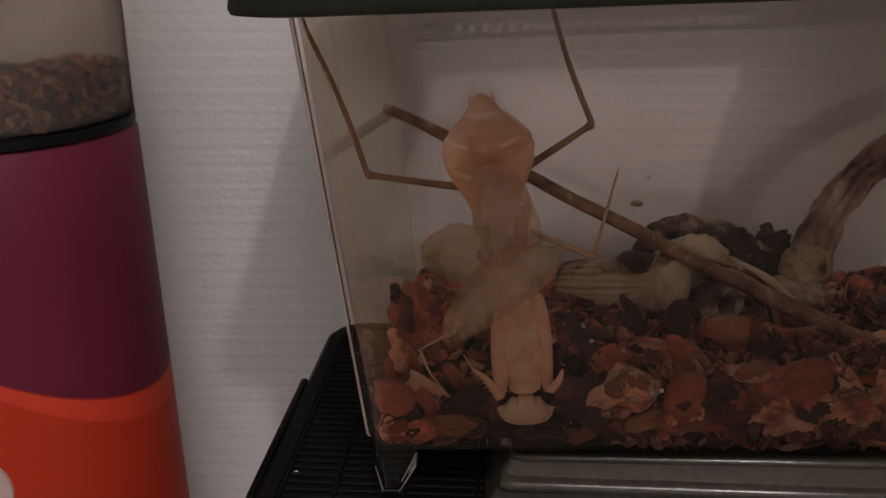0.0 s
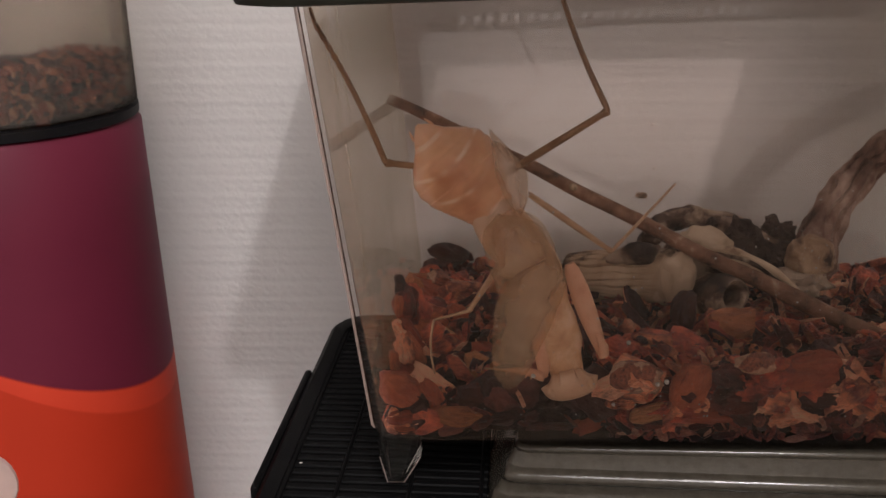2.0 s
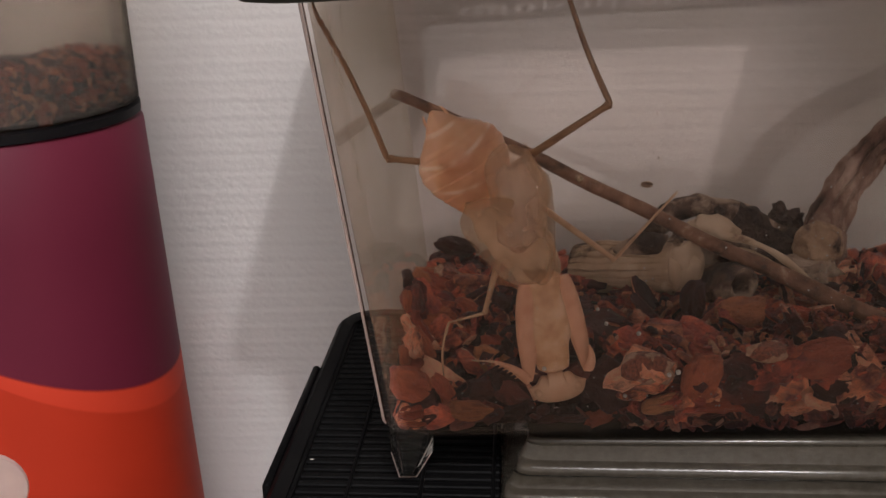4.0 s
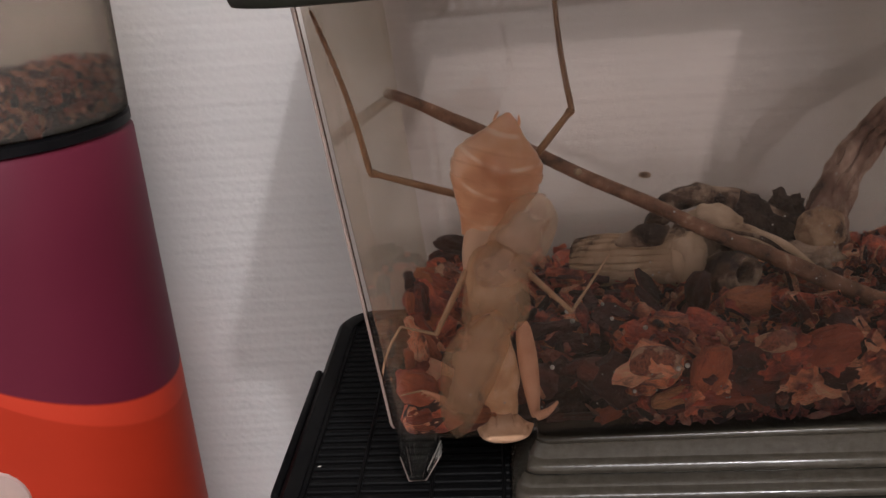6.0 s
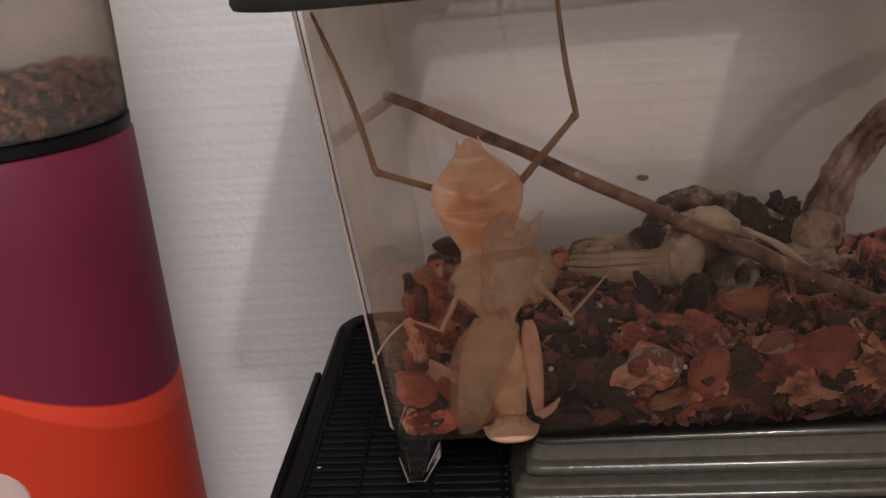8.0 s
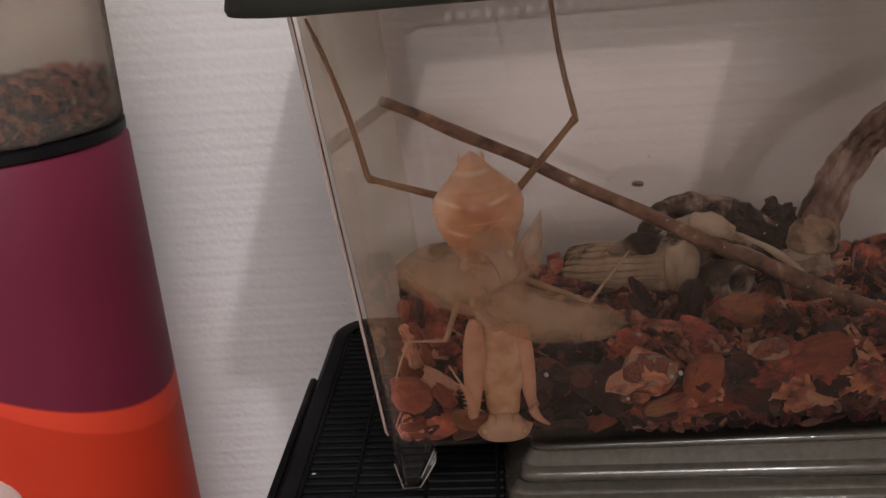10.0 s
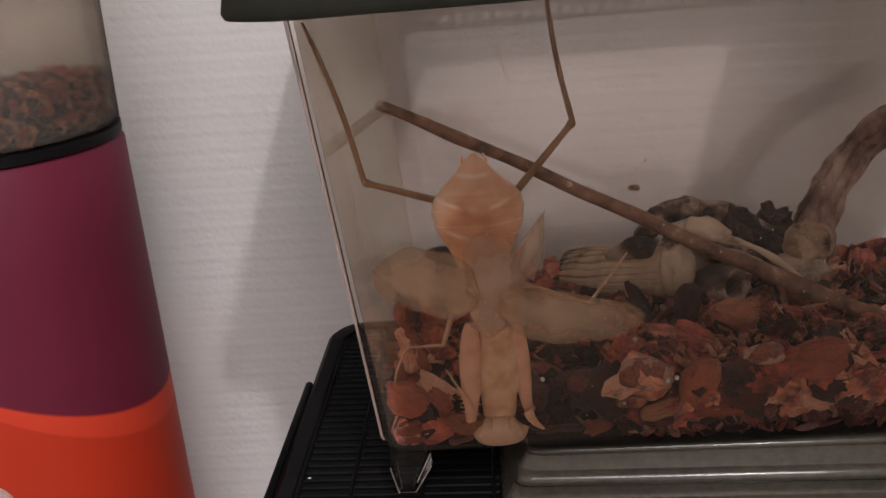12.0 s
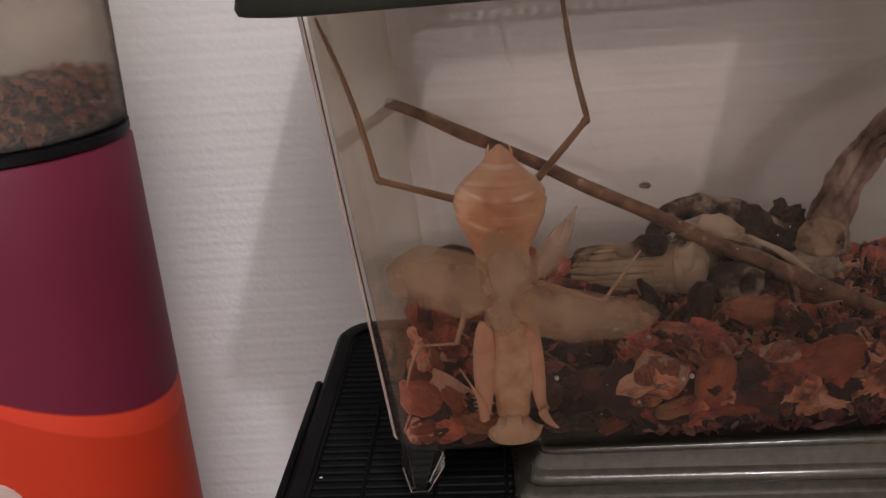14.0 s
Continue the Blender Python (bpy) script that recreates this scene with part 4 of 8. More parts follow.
        x = max(x, left(y) + 0.003)
        if x < 0.045 and y < 0.024 or x < 0.051 and y < 0.0135:
            return None
        s = 0.0022 + 0.0046 * rng.random() ** 1.4
        return pose(x, y, max(0.0195, bed_height(x, y) + rng.uniform(-0.001, 0.0030)), rng.uniform(-60, 60), rng.uniform(-60, 60), rng.uniform(0, 360)) @ \
            Matrix.Diagonal((s * rng.uniform(0.8, 2.2), s, s, 1))

    def fine():
        x, y = 0.0055 + 0.1215 * rng.random(), rng.uniform(0.0075, 0.0110)
        s = rng.uniform(0.0016, 0.0040)
        if 0.010 < x < 0.050:
            y, s = y + 0.0095, s * 0.8
        return pose(x, y, 0.0176 + 0.0050 * rng.random() ** 1.6, rng.uniform(40, 130), rng.uniform(-90, 90), rng.uniform(-25, 25)) @ \
            Matrix.Diagonal((s * rng.uniform(0.9, 2.2), s * 0.8, s * 0.8, 1))

    scatter("bark_flakes", 520, M_BARKBED, flake)
    # dark fines that have sunk to the floor behind the front pane
    scatter("bark_fines", 260, M_FINES, fine)
    # crumbs between them
    crumbs = bmesh.new()
    for k in range(1500):
        x, y = rng.uniform(0.006, 0.150), rng.uniform(0.0085, 0.092)
        if x < 0.045 and y < 0.024 and rng.random() < 0.75 or x < 0.050 and y < 0.013:
            continue
        if y < 0.016 and rng.random() < 0.7:
            z = rng.uniform(0.0190, bed_height(x, y))
        else:
            z = bed_height(x, y) + rng.uniform(-0.002, 0.0022)
        s = rng.uniform(0.0006, 0.0022)
        x = max(x, left(y) + 0.004)
        m = pose(x, y, z, rng.uniform(0, 360), rng.uniform(0, 360), 0) @ Matrix.Diagonal((s * rng.uniform(0.8, 2.8), s, s * 0.6, 1))
        q = [crumbs.verts.new(m @ Vector(v)) for v in ((-.5, -.5, -.3), (.6, -.4, -.5), (.4, .6, -.4), (-.5, .4, -.5), (-.4, -.5, .4), (.5, -.5, .5), (.5, .4, .4), (-.6, .5, .5))]
        for f in ((3, 2, 1, 0), (4, 5, 6, 7), (0, 1, 5, 4), (1, 2, 6, 5), (2, 3, 7, 6), (3, 0, 4, 7)):
            crumbs.faces.new([q[i] for i in f])
    tagged(part("bark_crumbs", crumbs, M_BARKBED, bed, smooth=False), kind="stuff")
    return bed


def driftwood():
    wood = thing("driftwood", "weathered tan and dark brown driftwood root lying on the bark", "driftwood")

    def lump(centre, rx, ry, rz, rough, seed, turn=(0, 0, 0)):
        bm = bmesh.new()
        bmesh.ops.create_icosphere(bm, subdivisions=4, radius=1.0)
        for v in bm.verts:
            v.co *= 1 + rough * (noise.noise(v.co * 1.6 + Vector((seed, 0, 0))) + 0.5 * noise.noise(v.co * 4 + Vector((seed, 3, 0))))
        bmesh.ops.transform(bm, matrix=pose(*centre, *turn) @ Matrix.Diagonal((rx, ry, rz, 1)), verts=bm.verts)
        return bm

    bm = bmesh.new()
    path = smooth_path([(0.0466, 0.071, 0.0303), (0.0534, 0.067, 0.0318), (0.0611, 0.061, 0.0340), (0.0686, 0.056, 0.0358), (0.0730, 0.053, 0.0372)], 34)
    tube(bm, path, [0.0062 + 0.0004 * math.sin(k / 5) + 0.0008 * (k / 33) for k in range(28)] + [0.0073, 0.0072, 0.0069, 0.0062, 0.0050, 0.0030], 160, 0.08, 2.0, 23, 0.26, fade=1.7)
    part("log", bm, M_LOG, wood, "pale fluted driftwood stub")
    part("heel", lump((0.0702, 0.0540, 0.0365), 0.0062, 0.0052, 0.0064, 0.32, 3.0), M_BURL, wood, "smooth pale worn end of the stub")
    bm = bmesh.new()
    path = smooth_path([(0.0545, 0.0600, 0.0390), (0.0591, 0.0570, 0.0412), (0.0640, 0.0545, 0.0432), (0.0670, 0.0560, 0.0440)], 22)
    tube(bm, path, [0.0006 + 0.0022 * math.sin(math.pi * (k + 0.5) / 22) for k in range(22)], 24, 0.5, 6.0, flat=0.6)
    part("bark_patch", bm, M_ROOT, wood, "dark flaking bark left on the stub")
    bm = bmesh.new()
    path = smooth_path([(0.0660, 0.071, 0.0380), (0.0672, 0.070, 0.0420), (0.0708, 0.070, 0.0455), (0.0761, 0.070, 0.0473), (0.0817, 0.069, 0.0473), (0.087, 0.068, 0.0458), (0.0934, 0.067, 0.0420), (0.1013, 0.066, 0.0384)], 54)
    tube(bm, path, [0.0026 + 0.0010 * (k / 53) for k in range(54)], 36, 0.35, 5.0)
    part("root", bm, M_ROOT, wood, "gnarled arching root")
    # solid dark lump that paints the shade of a hole in the root
    part("hollow_shade", lump((0.0818, 0.0652, 0.0474), 0.0015, 0.0012, 0.0014, 0.2, 1.0), M_STUB, wood, "dark lump in place of the root's shaded hollow")
    part("burl", lump((0.0794, 0.0610, 0.0437), 0.0064, 0.0045, 0.0038, 0.22, 8.0, (0, 8, 0)), M_BURL, wood, "pale worn burl")
    part("core", lump((0.0790, 0.0640, 0.0375), 0.0120, 0.0060, 0.0062, 0.3, 4.0), M_ROOT, wood, "shaded body of the root")
    bm = bmesh.new()
    path = smooth_path([(0.0853, 0.067, 0.0445), (0.0909, 0.066, 0.0415), (0.0958, 0.065, 0.0392), (0.1022, 0.064, 0.0362), (0.108, 0.063, 0.033)], 30)
    tube(bm, path, [0.0042 + 0.0006 * math.sin(k / 3) for k in range(30)], 36, 0.4, 11.0)
    part("dark_root", bm, M_STUB, wood, "dark rough root")
    for k, (lift, m) in enumerate(((0.0012, M_BURL), (0.0, M_ROOT), (-0.0013, M_BURL), (-0.0026, M_ROOT))):
        bm = bmesh.new()
        path = smooth_path([(0.0800, 0.0560, 0.0425 + lift), (0.0860, 0.0535, 0.0422 + lift), (0.0910, 0.0520, 0.0402 + lift * 0.9), (0.0960, 0.0500, 0.0372 + lift * 0.8), (0.1010, 0.048, 0.0335 + lift * 0.5)], 26)
        tube(bm, path, [0.0009 + 0.0002 * math.sin(j / 2 + k) for j in range(26)], 14, 0.3, 3.0 + k)
        part("strand", bm, m, wood, "fibrous strand of the root")
    bm = bmesh.new()
    # knot: a short stub with a hole
    c = Vector((0.0822, 0.0425, 0.0362))
    ax = Vector((0.30, -0.85, 0.30)).normalized()
    u = ax.orthogonal().normalized()
    v = ax.cross(u)
    rings = []
    for along, r in ((-0.012, 0.0056), (-0.004, 0.0058), (0.0, 0.0051), (0.0009, 0.0041), (0.0004, 0.0031), (-0.002, 0.0022), (-0.006, 0.0012)):
        rings.append([c + ax * along + (u * math.cos(a) + v * math.sin(a) * 0.78) * r * (1 + 0.16 * noise.noise(Vector((math.cos(a) * 1.5, math.sin(a) * 1.5, r * 900))))
                      for a in (2 * math.pi * k / 28 for k in range(28))])
    loft(bm, rings)
    part("knot", bm, M_ROOT, wood, "hollow knot")
    bm = bmesh.new()
    path = smooth_path([(0.1064, 0.062, 0.034), (0.1074, 0.062, 0.0387), (0.1094, 0.064, 0.0437), (0.1136, 0.067, 0.0515), (0.1196, 0.070, 0.059), (0.1256, 0.072, 0.0644), (0.1366, 0.075, 0.0707), (0.1511, 0.077, 0.0767)], 60)
    tube(bm, path, [0.0050 - 0.0008 * (k / 59) + 0.0008 * math.exp(-(k - 8) ** 2 / 40) for k in range(60)], 56, 0.34, 3.0, 9, 0.45, fade=3.0)
    part("branch", bm, M_BRANCH, wood, "rising red-brown branch")
    part("swelling", lump((0.1052, 0.0585, 0.0405), 0.0062, 0.0052, 0.0056, 0.2, 6.0), M_KNOB, wood, "tan rounded swelling at the branch's foot")
    part("stub", lump((0.1004, 0.0700, 0.0428), 0.0046, 0.0040, 0.0042, 0.75, 9.0), M_STUB, wood, "black broken twig stub")
    part("foot_root", lump((0.1015, 0.0560, 0.0345), 0.0075, 0.0050, 0.0040, 0.4, 2.0), M_ROOT, wood, "dark foot of the branch")
    return wood


def stick():
    bm = bmesh.new()
    a, b = Vector((-0.0026, 0.0905, 0.0749)), Vector((0.1165, 0.034, 0.0283))
    side = Vector((0, 0, 1))
    path = [a.lerp(b, k / 60) + side * (0.0005 * math.sin(k / 9) + 0.0002 * math.sin(k / 2.3)) for k in range(61)]
    radii = [0.00145 + 0.0006 * k / 60 + 0.00025 * max(0, math.sin(k / 6.5)) ** 8 for k in range(61)]
    tube(bm, path, radii, 16, 0.06, 4.0)
    ob = part("stick", bm, M_STICK)
    nick = tube(bmesh.new(), [a.lerp(b, f) + Vector((0, -0.0012, 0.0006)) for f in (0.399, 0.404, 0.411, 0.416)], [0.0003, 0.0009, 0.0009, 0.0003], 10, 0.2, 2.0)
    part("nick", nick, M_LOG, ob, "pale bare nick in the bark")
    return tagged(ob, "thin straight brown twig leaning across the box", "twig")


def pane_spot():
    bm = ball(bmesh.new(), (0, 0, 0), 0.0019, 0.0003, 0.0010, 14, 8)
    for v in bm.verts:
        v.co *= 1 + 0.25 * noise.noise(v.co * 900)
    ob = part("dried_spot", bm, M_SPOT)
    ob.matrix_basis = pose(0.0700, 0.1007, 0.0446)
    for x, z in ((0.0725, 0.0649), (0.0733, 0.0522)):
        fleck = part("dried_spot", ball(bmesh.new(), (0, 0, 0), 0.0005, 0.0002, 0.0004, 10, 6), M_SPOT)
        fleck.matrix_basis = pose(x, 0.1012 + 0.132 * (z - 0.0446), z)
        tagged(fleck, "tiny dried fleck on the back pane", "stain")
    lint = ball(bmesh.new(), (0, 0, 0), 0.0005, 0.0002, 0.00015, 10, 6)
    ob2 = part("lint", lint, M_BEAD)
    ob2.matrix_basis = pose(-0.0205, 0.0263, -0.00035, 0, 0, 10)
    tagged(ob2, "pale speck of lint on the black slotted lid", "lint")
    tagged(ob, "small dried brown spot on the back pane", "stain")


def beads():
    rng = random.Random(4)
    for x, y, z, r in ((0.0600, 0.0058, 0.0318, 0.0010), (0.0582, 0.0056, 0.0312, 0.0009), (0.0395, 0.028, 0.0330, 0.0011), (0.0385, 0.030, 0.0345, 0.0010),
                       (0.0327, 0.0062, 0.0330, 0.0009), (0.0545, 0.0215, 0.0336, 0.0010), (0.048, 0.026, 0.034, 0.0009), (0.0925, 0.012, 0.0330, 0.0008),
                       (0.0495, 0.0060, 0.0262, 0.0008), (0.047, 0.033, 0.0345, 0.0008)):
        bm = bmesh.new()
        bmesh.ops.create_icosphere(bm, subdivisions=2, radius=r * 0.55)
        for v in bm.verts:
            v.co *= 1 + 0.12 * noise.noise(v.co * 2500)
        ob = part("bead", bm, M_BEAD)
        ob.matrix_basis = pose(x, max(y, front_pane(z) + 0.0009) if y < 0.01 else y, z)
        tagged(ob, "tiny white bead lying on the bark", "bead", "beads on the bark")


def pot():
    cx, cy, r = -0.1175, 0.098, 0.0403
    z0 = TABLE_Z
    cup = thing("storage_jar", "round burgundy and orange printed jar under a clear tub", "jar", (cx, cy, z0))
    steps = 72

    def ring(rad, z):
        return [(rad * math.cos(2 * math.pi * k / steps), rad * math.sin(2 * math.pi * k / steps), z - z0) for k in range(steps)]

    body = bmesh.new()
    top = 0.0682
    loft(body, [ring(r + 0.004, z0), ring(r + 0.0053, z0 + 0.002), ring(r + 0.0039, -0.09), ring(r + 0.0029, -0.05), ring(r + 0.0017, 0.0), ring(r + 0.0007, 0.04), ring(r, top - 0.002), ring(r - 0.0016, top)])
    me = part("jar_body", body, M_POT, cup, "burgundy and flame orange printed wall")
    me.matrix_basis = pose(0, 0, 0)
    spot = bmesh.new()
    a0 = radians(-88)
    rows = []
    for rad in (0.001, 0.005, 0.0088, 0.0092):
        lift = 0.0030 if rad < 0.0090 else 0.0020
        rows.append([((r + lift) * math.cos(a0 + rad * math.cos(k * math.pi / 12) / r), (r + lift) * math.sin(a0 + rad * math.cos(k * math.pi / 12) / r),
                      -0.0262 + 1.15 * rad * math.sin(k * math.pi / 12) - z0) for k in range(24)])
    loft(spot, rows)
    part("printed_spot", spot, M_DOT, cup, "pale round printed spot")
    band = bmesh.new()
    r -= 0.0002
    loft(band, [ring(r - 0.002, top), ring(r - 0.0002, top + 0.0004), ring(r - 0.0002, top + 0.0028), ring(r - 0.002, top + 0.0034)])
    part("jar_rim", band, M_RIM, cup, "black rim")
    tub = thing("plastic_tub", "clear round plastic tub half filled with bark chips", "tub", (cx, cy, top + 0.0034))
    zt = 0.0
    shell_bm = bmesh.new()

    def tring(rad, z):
        return [(rad * math.cos(2 * math.pi * k / steps), rad * math.sin(2 * math.pi * k / steps), z) for k in range(steps)]

    loft(shell_bm, [tring(r - 0.004, 0.0), tring(r - 0.0012, 0.0002), tring(r - 0.0004, 0.0009), tring(r - 0.0008, 0.075), tring(r - 0.0020, 0.075), tring(r - 0.0016, 0.0014), tring(r - 0.005, 0.0008)])
    part("tub_wall", shell_bm, M_TUB, tub, "clear plastic wall")
    fill = bmesh.new()
    loft(fill, [tring(r - 0.0075, 0.0010), tring(r - 0.0070, 0.0020), tring(r - 0.0085, 0.0105), tring(0.02, 0.0115)])
    part("bark_filler", fill, M_DARK_FILL, tub)
    rng = random.Random(5)
    chips = bmesh.new()
    for k in range(1500):
        a = rng.uniform(-math.pi, 0.4)
        rim = rng.random() < 0.6
        rad = r - 0.0054 if rim else rng.uniform(0.018, r - 0.007)
        z = rng.uniform(0.0020, 0.0135) if rim else rng.uniform(0.0105, 0.0150)
        s = rng.uniform(0.0014, 0.0034)
        m = pose(rad * math.cos(a), rad * math.sin(a), z, rng.uniform(0, 360), rng.uniform(0, 360), 0) @ Matrix.Diagonal((s * rng.uniform(0.8, 1.8), s, s * 0.5, 1))
        q = [chips.verts.new(m @ Vector(v)) for v in ((-.5, -.5, -.3), (.6, -.4, -.5), (.4, .6, -.4), (-.5, .4, -.5), (-.4, -.5, .4), (.5, -.5, .5), (.5, .4, .4), (-.6, .5, .5))]
        for f in ((3, 2, 1, 0), (4, 5, 6, 7), (0, 1, 5, 4), (1, 2, 6, 5), (2, 3, 7, 6), (3, 0, 4, 7)):
            chips.faces.new([q[i] for i in f])
    tagged(part("bark_chips", chips, M_TUBBARK, tub, smooth=False), kind="stuff")


substrate()
driftwood()
stick()
pane_spot()
beads()
pot()


# ---- the mantis ----
MM = 0.001


def limb(name, length, r0, r1, material, parent, bulge=0.0, flat=0.7, hook=0.0, spines=0, label="", knee=0.0, beads=0):
    """A leg joint along +z from its root, spindle-shaped, with a row of spines, a swollen knee or beaded foot joints where it has them."""
    bm = bmesh.new()
    n = 48 if knee or beads else 14
    rings = []
    for k in range(n + 1):
        f = k / n
        r = (r0 + (r1 - r0) * f + bulge * math.sin(math.pi * f ** 0.8)) * (0.85 if k in (0, n) else 1)
        r += knee * math.exp(-((f - 0.985) / 0.03) ** 2)
        if beads and f > 0.66:
            r *= 0.62 + 0.62 * abs(math.sin(math.pi * beads * (f - 0.66) / 0.34))
        bend = hook * math.sin(math.pi * f)
        rings.append([(bend + r * math.cos(a), flat * r * math.sin(a), f * length) for a in (2 * math.pi * j / 12 for j in range(12))])
    loft(bm, rings)
    for s in range(spines):
        f = 0.3 + 0.62 * s / max(1, spines - 1)
        x = (r0 + (r1 - r0) * f + bulge * math.sin(math.pi * f ** 0.8)) * (-1 if hook >= 0 else 1)
        base = Vector((x * 0.9 + hook * math.sin(math.pi * f), 0, f * length))
        tip = base + Vector((math.copysign(0.0008, x), 0, 0.0003))
        tube(bm, [base, (base + tip) / 2, tip], [0.00022, 0.00016, 0.00003], 5)
    return part(name, bm, material, parent, label)


def wing(name, length, width, parent, label, shape, seed, material):
    """A soft wing: a thin cupped blade along +z with a stout leading edge and faint veins."""
    bm = bmesh.new()
    n, m = 22, 12
    sides = []
    for side in (1, -1):
        grid = []
        for i in range(n + 1):
            f = i / n
            grow, fall = {"cap": (0.45, 0.66), "pad": (0.30, 0.55), "blade": (0.38, 0.70), "tip": (0.55, 0.45)}[shape]
            root = {"cap": 0.50, "pad": 0.55, "blade": 0.46, "tip": 0.35}[shape]
            half = width * (root + (1 - root) * math.sin(math.pi / 2 * min(1, f / grow))) / 2
            half *= math.sqrt(min(1.0, 0.06 + f / 0.14))
            if shape == "blade":
                half *= 1 - 0.42 * max(0, (f - 0.4) / 0.6)
            end = max(0, (f - fall) / (1.004 - fall))
            half *= math.sqrt(max(0.01, 1 - end ** 2.4)) if shape != "tip" else 1 - 0.95 * end ** 1.2
            row = []
            for j in range(m + 1):
                g = 2 * j / m - 1
                cup = 0.05 * width * (1 - g * g) + 0.02 * length * math.sin(math.pi * f)
                vein = 0.00008 * abs(math.sin(g * 9 + f * 2))
                thick = 0.00016 * (1.15 - abs(g))
                # slack folds and a wavy free edge
                fold = 0.0011 * noise.noise(Vector((f * 3.1 + seed, g * 1.4, seed))) + 0.0004 * noise.noise(Vector((f * 8 + seed, g * 4, 2.0)))
                wavy = half * (1 + 0.16 * abs(g) * noise.noise(Vector((f * 4.5, seed * 3 + (g > 0), 5.0))))
                ripple = 0.05 * length * abs(f) ** 3 * noise.noise(Vector((g * 1.7, seed, 9.0)))
                row.append(Vector((wavy * g + 0.12 * width * math.sin(math.pi * f), cup + side * thick + vein + fold, f * length + ripple)))
            grid.append(row)
        sides.append(grid)
    verts = [[[bm.verts.new(v) for v in row] for row in grid] for grid in sides]
    for s, grid in enumerate(verts):
        for i in range(n):
            for j in range(m):
                q = (grid[i][j], grid[i][j + 1], grid[i + 1][j + 1], grid[i + 1][j])
                bm.faces.new(q if s else q[::-1])
    a, b = verts
    for i in range(n):
        for j in (0, m):
            bm.faces.new((a[i][j], a[i + 1][j], b[i + 1][j], b[i][j]))
    for j in range(m):
        for i in (0, n):
            bm.faces.new((a[i][j], a[i][j + 1], b[i][j + 1], b[i][j]))
    ob = part(name, bm, material, parent, label)
    # the membrane thins out towards its free edge
    thin = ob.data.attributes.new("rim", "FLOAT", "POINT")
    for k in range(len(ob.data.vertices)):
        i, j = divmod(k % ((n + 1) * (m + 1)), m + 1)
        thin.data[k].value = max(abs(2 * j / m - 1), (i / n) ** 2.2, 1 - 4.5 * i / n)
    return ob


def mantis():
    bug = thing("mantis", "pale orange mantis hanging head down with limp translucent wings", "mantis", BUG)
    bug.scale = (BUG_SIZE,) * 3
    made = {}
    # abdomen along +z to its tip: plump, ringed, with a pointed end
    bm = bmesh.new()
    prof = [(0.0, 4.4), (0.08, 4.9), (0.18, 5.8), (0.30, 7.3), (0.42, 8.7), (0.54, 9.3), (0.64, 9.0), (0.73, 7.4), (0.80, 5.3), (0.87, 3.5), (0.94, 2.1), (1.0, 0.5)]
    rings = []
    n = 104
    for k in range(n + 1):
        f = k / n
        for (f0, r0), (f1, r1) in zip(prof, prof[1:]):
            if f <= f1:
                u = (f - f0) / (f1 - f0)
                r = r0 + (r1 - r0) * (u * u * (3 - 2 * u) * 0.4 + u * 0.6)
                break
        seg = (f * 8.6) % 1.0
        r *= 1 + 0.030 * (seg ** 1.6 - 0.4) * (1 if 0.1 < f < 0.93 else 0.3)
        rings.append([(r * MM * math.cos(a), 0.62 * r * MM * math.sin(a) * (1 + 0.12 * math.cos(4 * a)), f * LENGTHS["abdomen"])
                      for a in (2 * math.pi * j / 32 for j in range(32))])
    loft(bm, rings)
    made["abdomen"] = part("abdomen", bm, M_ABDOMEN, bug, "plump ringed orange abdomen")
    for x in (-1, 1):
        c = bmesh.new()
        path = smooth_path([(x * 0.0019, 0, 0.0), (x * 0.0024, 0, 0.0014), (x * 0.0020, 0, 0.0031)], 8)
        tube(c, path, [0.00045, 0.00045, 0.0004, 0.00038, 0.00033, 0.00028, 0.0002, 0.0001], 8)
        ob = part("cercus", c, M_ABDOMEN, made["abdomen"])
        ob.matrix_basis = pose(0, 0, LENGTHS["abdomen"] * 0.88)
    # pronotum along +z towards the head
    bm = bmesh.new()
    rings = []
    n = 24
    for k in range(n + 1):
        f = k / n
        r = (3.3 - 0.4 * f + 0.3 * math.cos(f * 7) + 1.7 * math.exp(-((f - 0.52) / 0.24) ** 2)) * (0.6 if k in (0, n) else 1) * MM
        rings.append([(r * math.cos(a) * (1 + 0.03 * math.sin(f * 23)), 0.55 * r * math.sin(a) * (1 + 0.15 * abs(math.cos(a))), f * LENGTHS["pronotum"]) for a in (2 * math.pi * j / 20 for j in range(20))])
    loft(bm, rings)
    made["pronotum"] = part("pronotum", bm, M_SKIN, bug, "mottled pale pronotum")
    # head: a broad low wedge with a swollen eye at either end
    bm = bmesh.new()
    rings = []
    for k in range(21):
        f = k / 20
        g = 2 * f - 1
        h = (2.8 + 0.4 * abs(g) ** 2.5) * math.sqrt(max(0.02, 1 - abs(g) ** 5))
        drop = 0.8 - 1.5 * g * g
        rings.append([(g * (4.7 + 1.3 * math.cos(a)) * MM, 1.9 * MM * math.sin(a) * math.sqrt(max(0.03, 1 - abs(g) ** 4)), (2.3 + drop + h * math.cos(a) - (0.8 if math.cos(a) < 0 and abs(g) < 0.45 else 0)) * MM)
                      for a in (2 * math.pi * j / 20 for j in range(20))])
    loft(bm, rings)
    made["head"] = part("head", bm, M_HEAD, bug, "broad pale head")
    for x in (-1, 1):
        part("eye", ball(bmesh.new(), (x * 4.0 * MM, -0.6 * MM, 2.9 * MM), 1.0 * MM, 1.3 * MM, 1.2 * MM, 14, 10), M_HEAD, made["head"], "pale swollen eye")
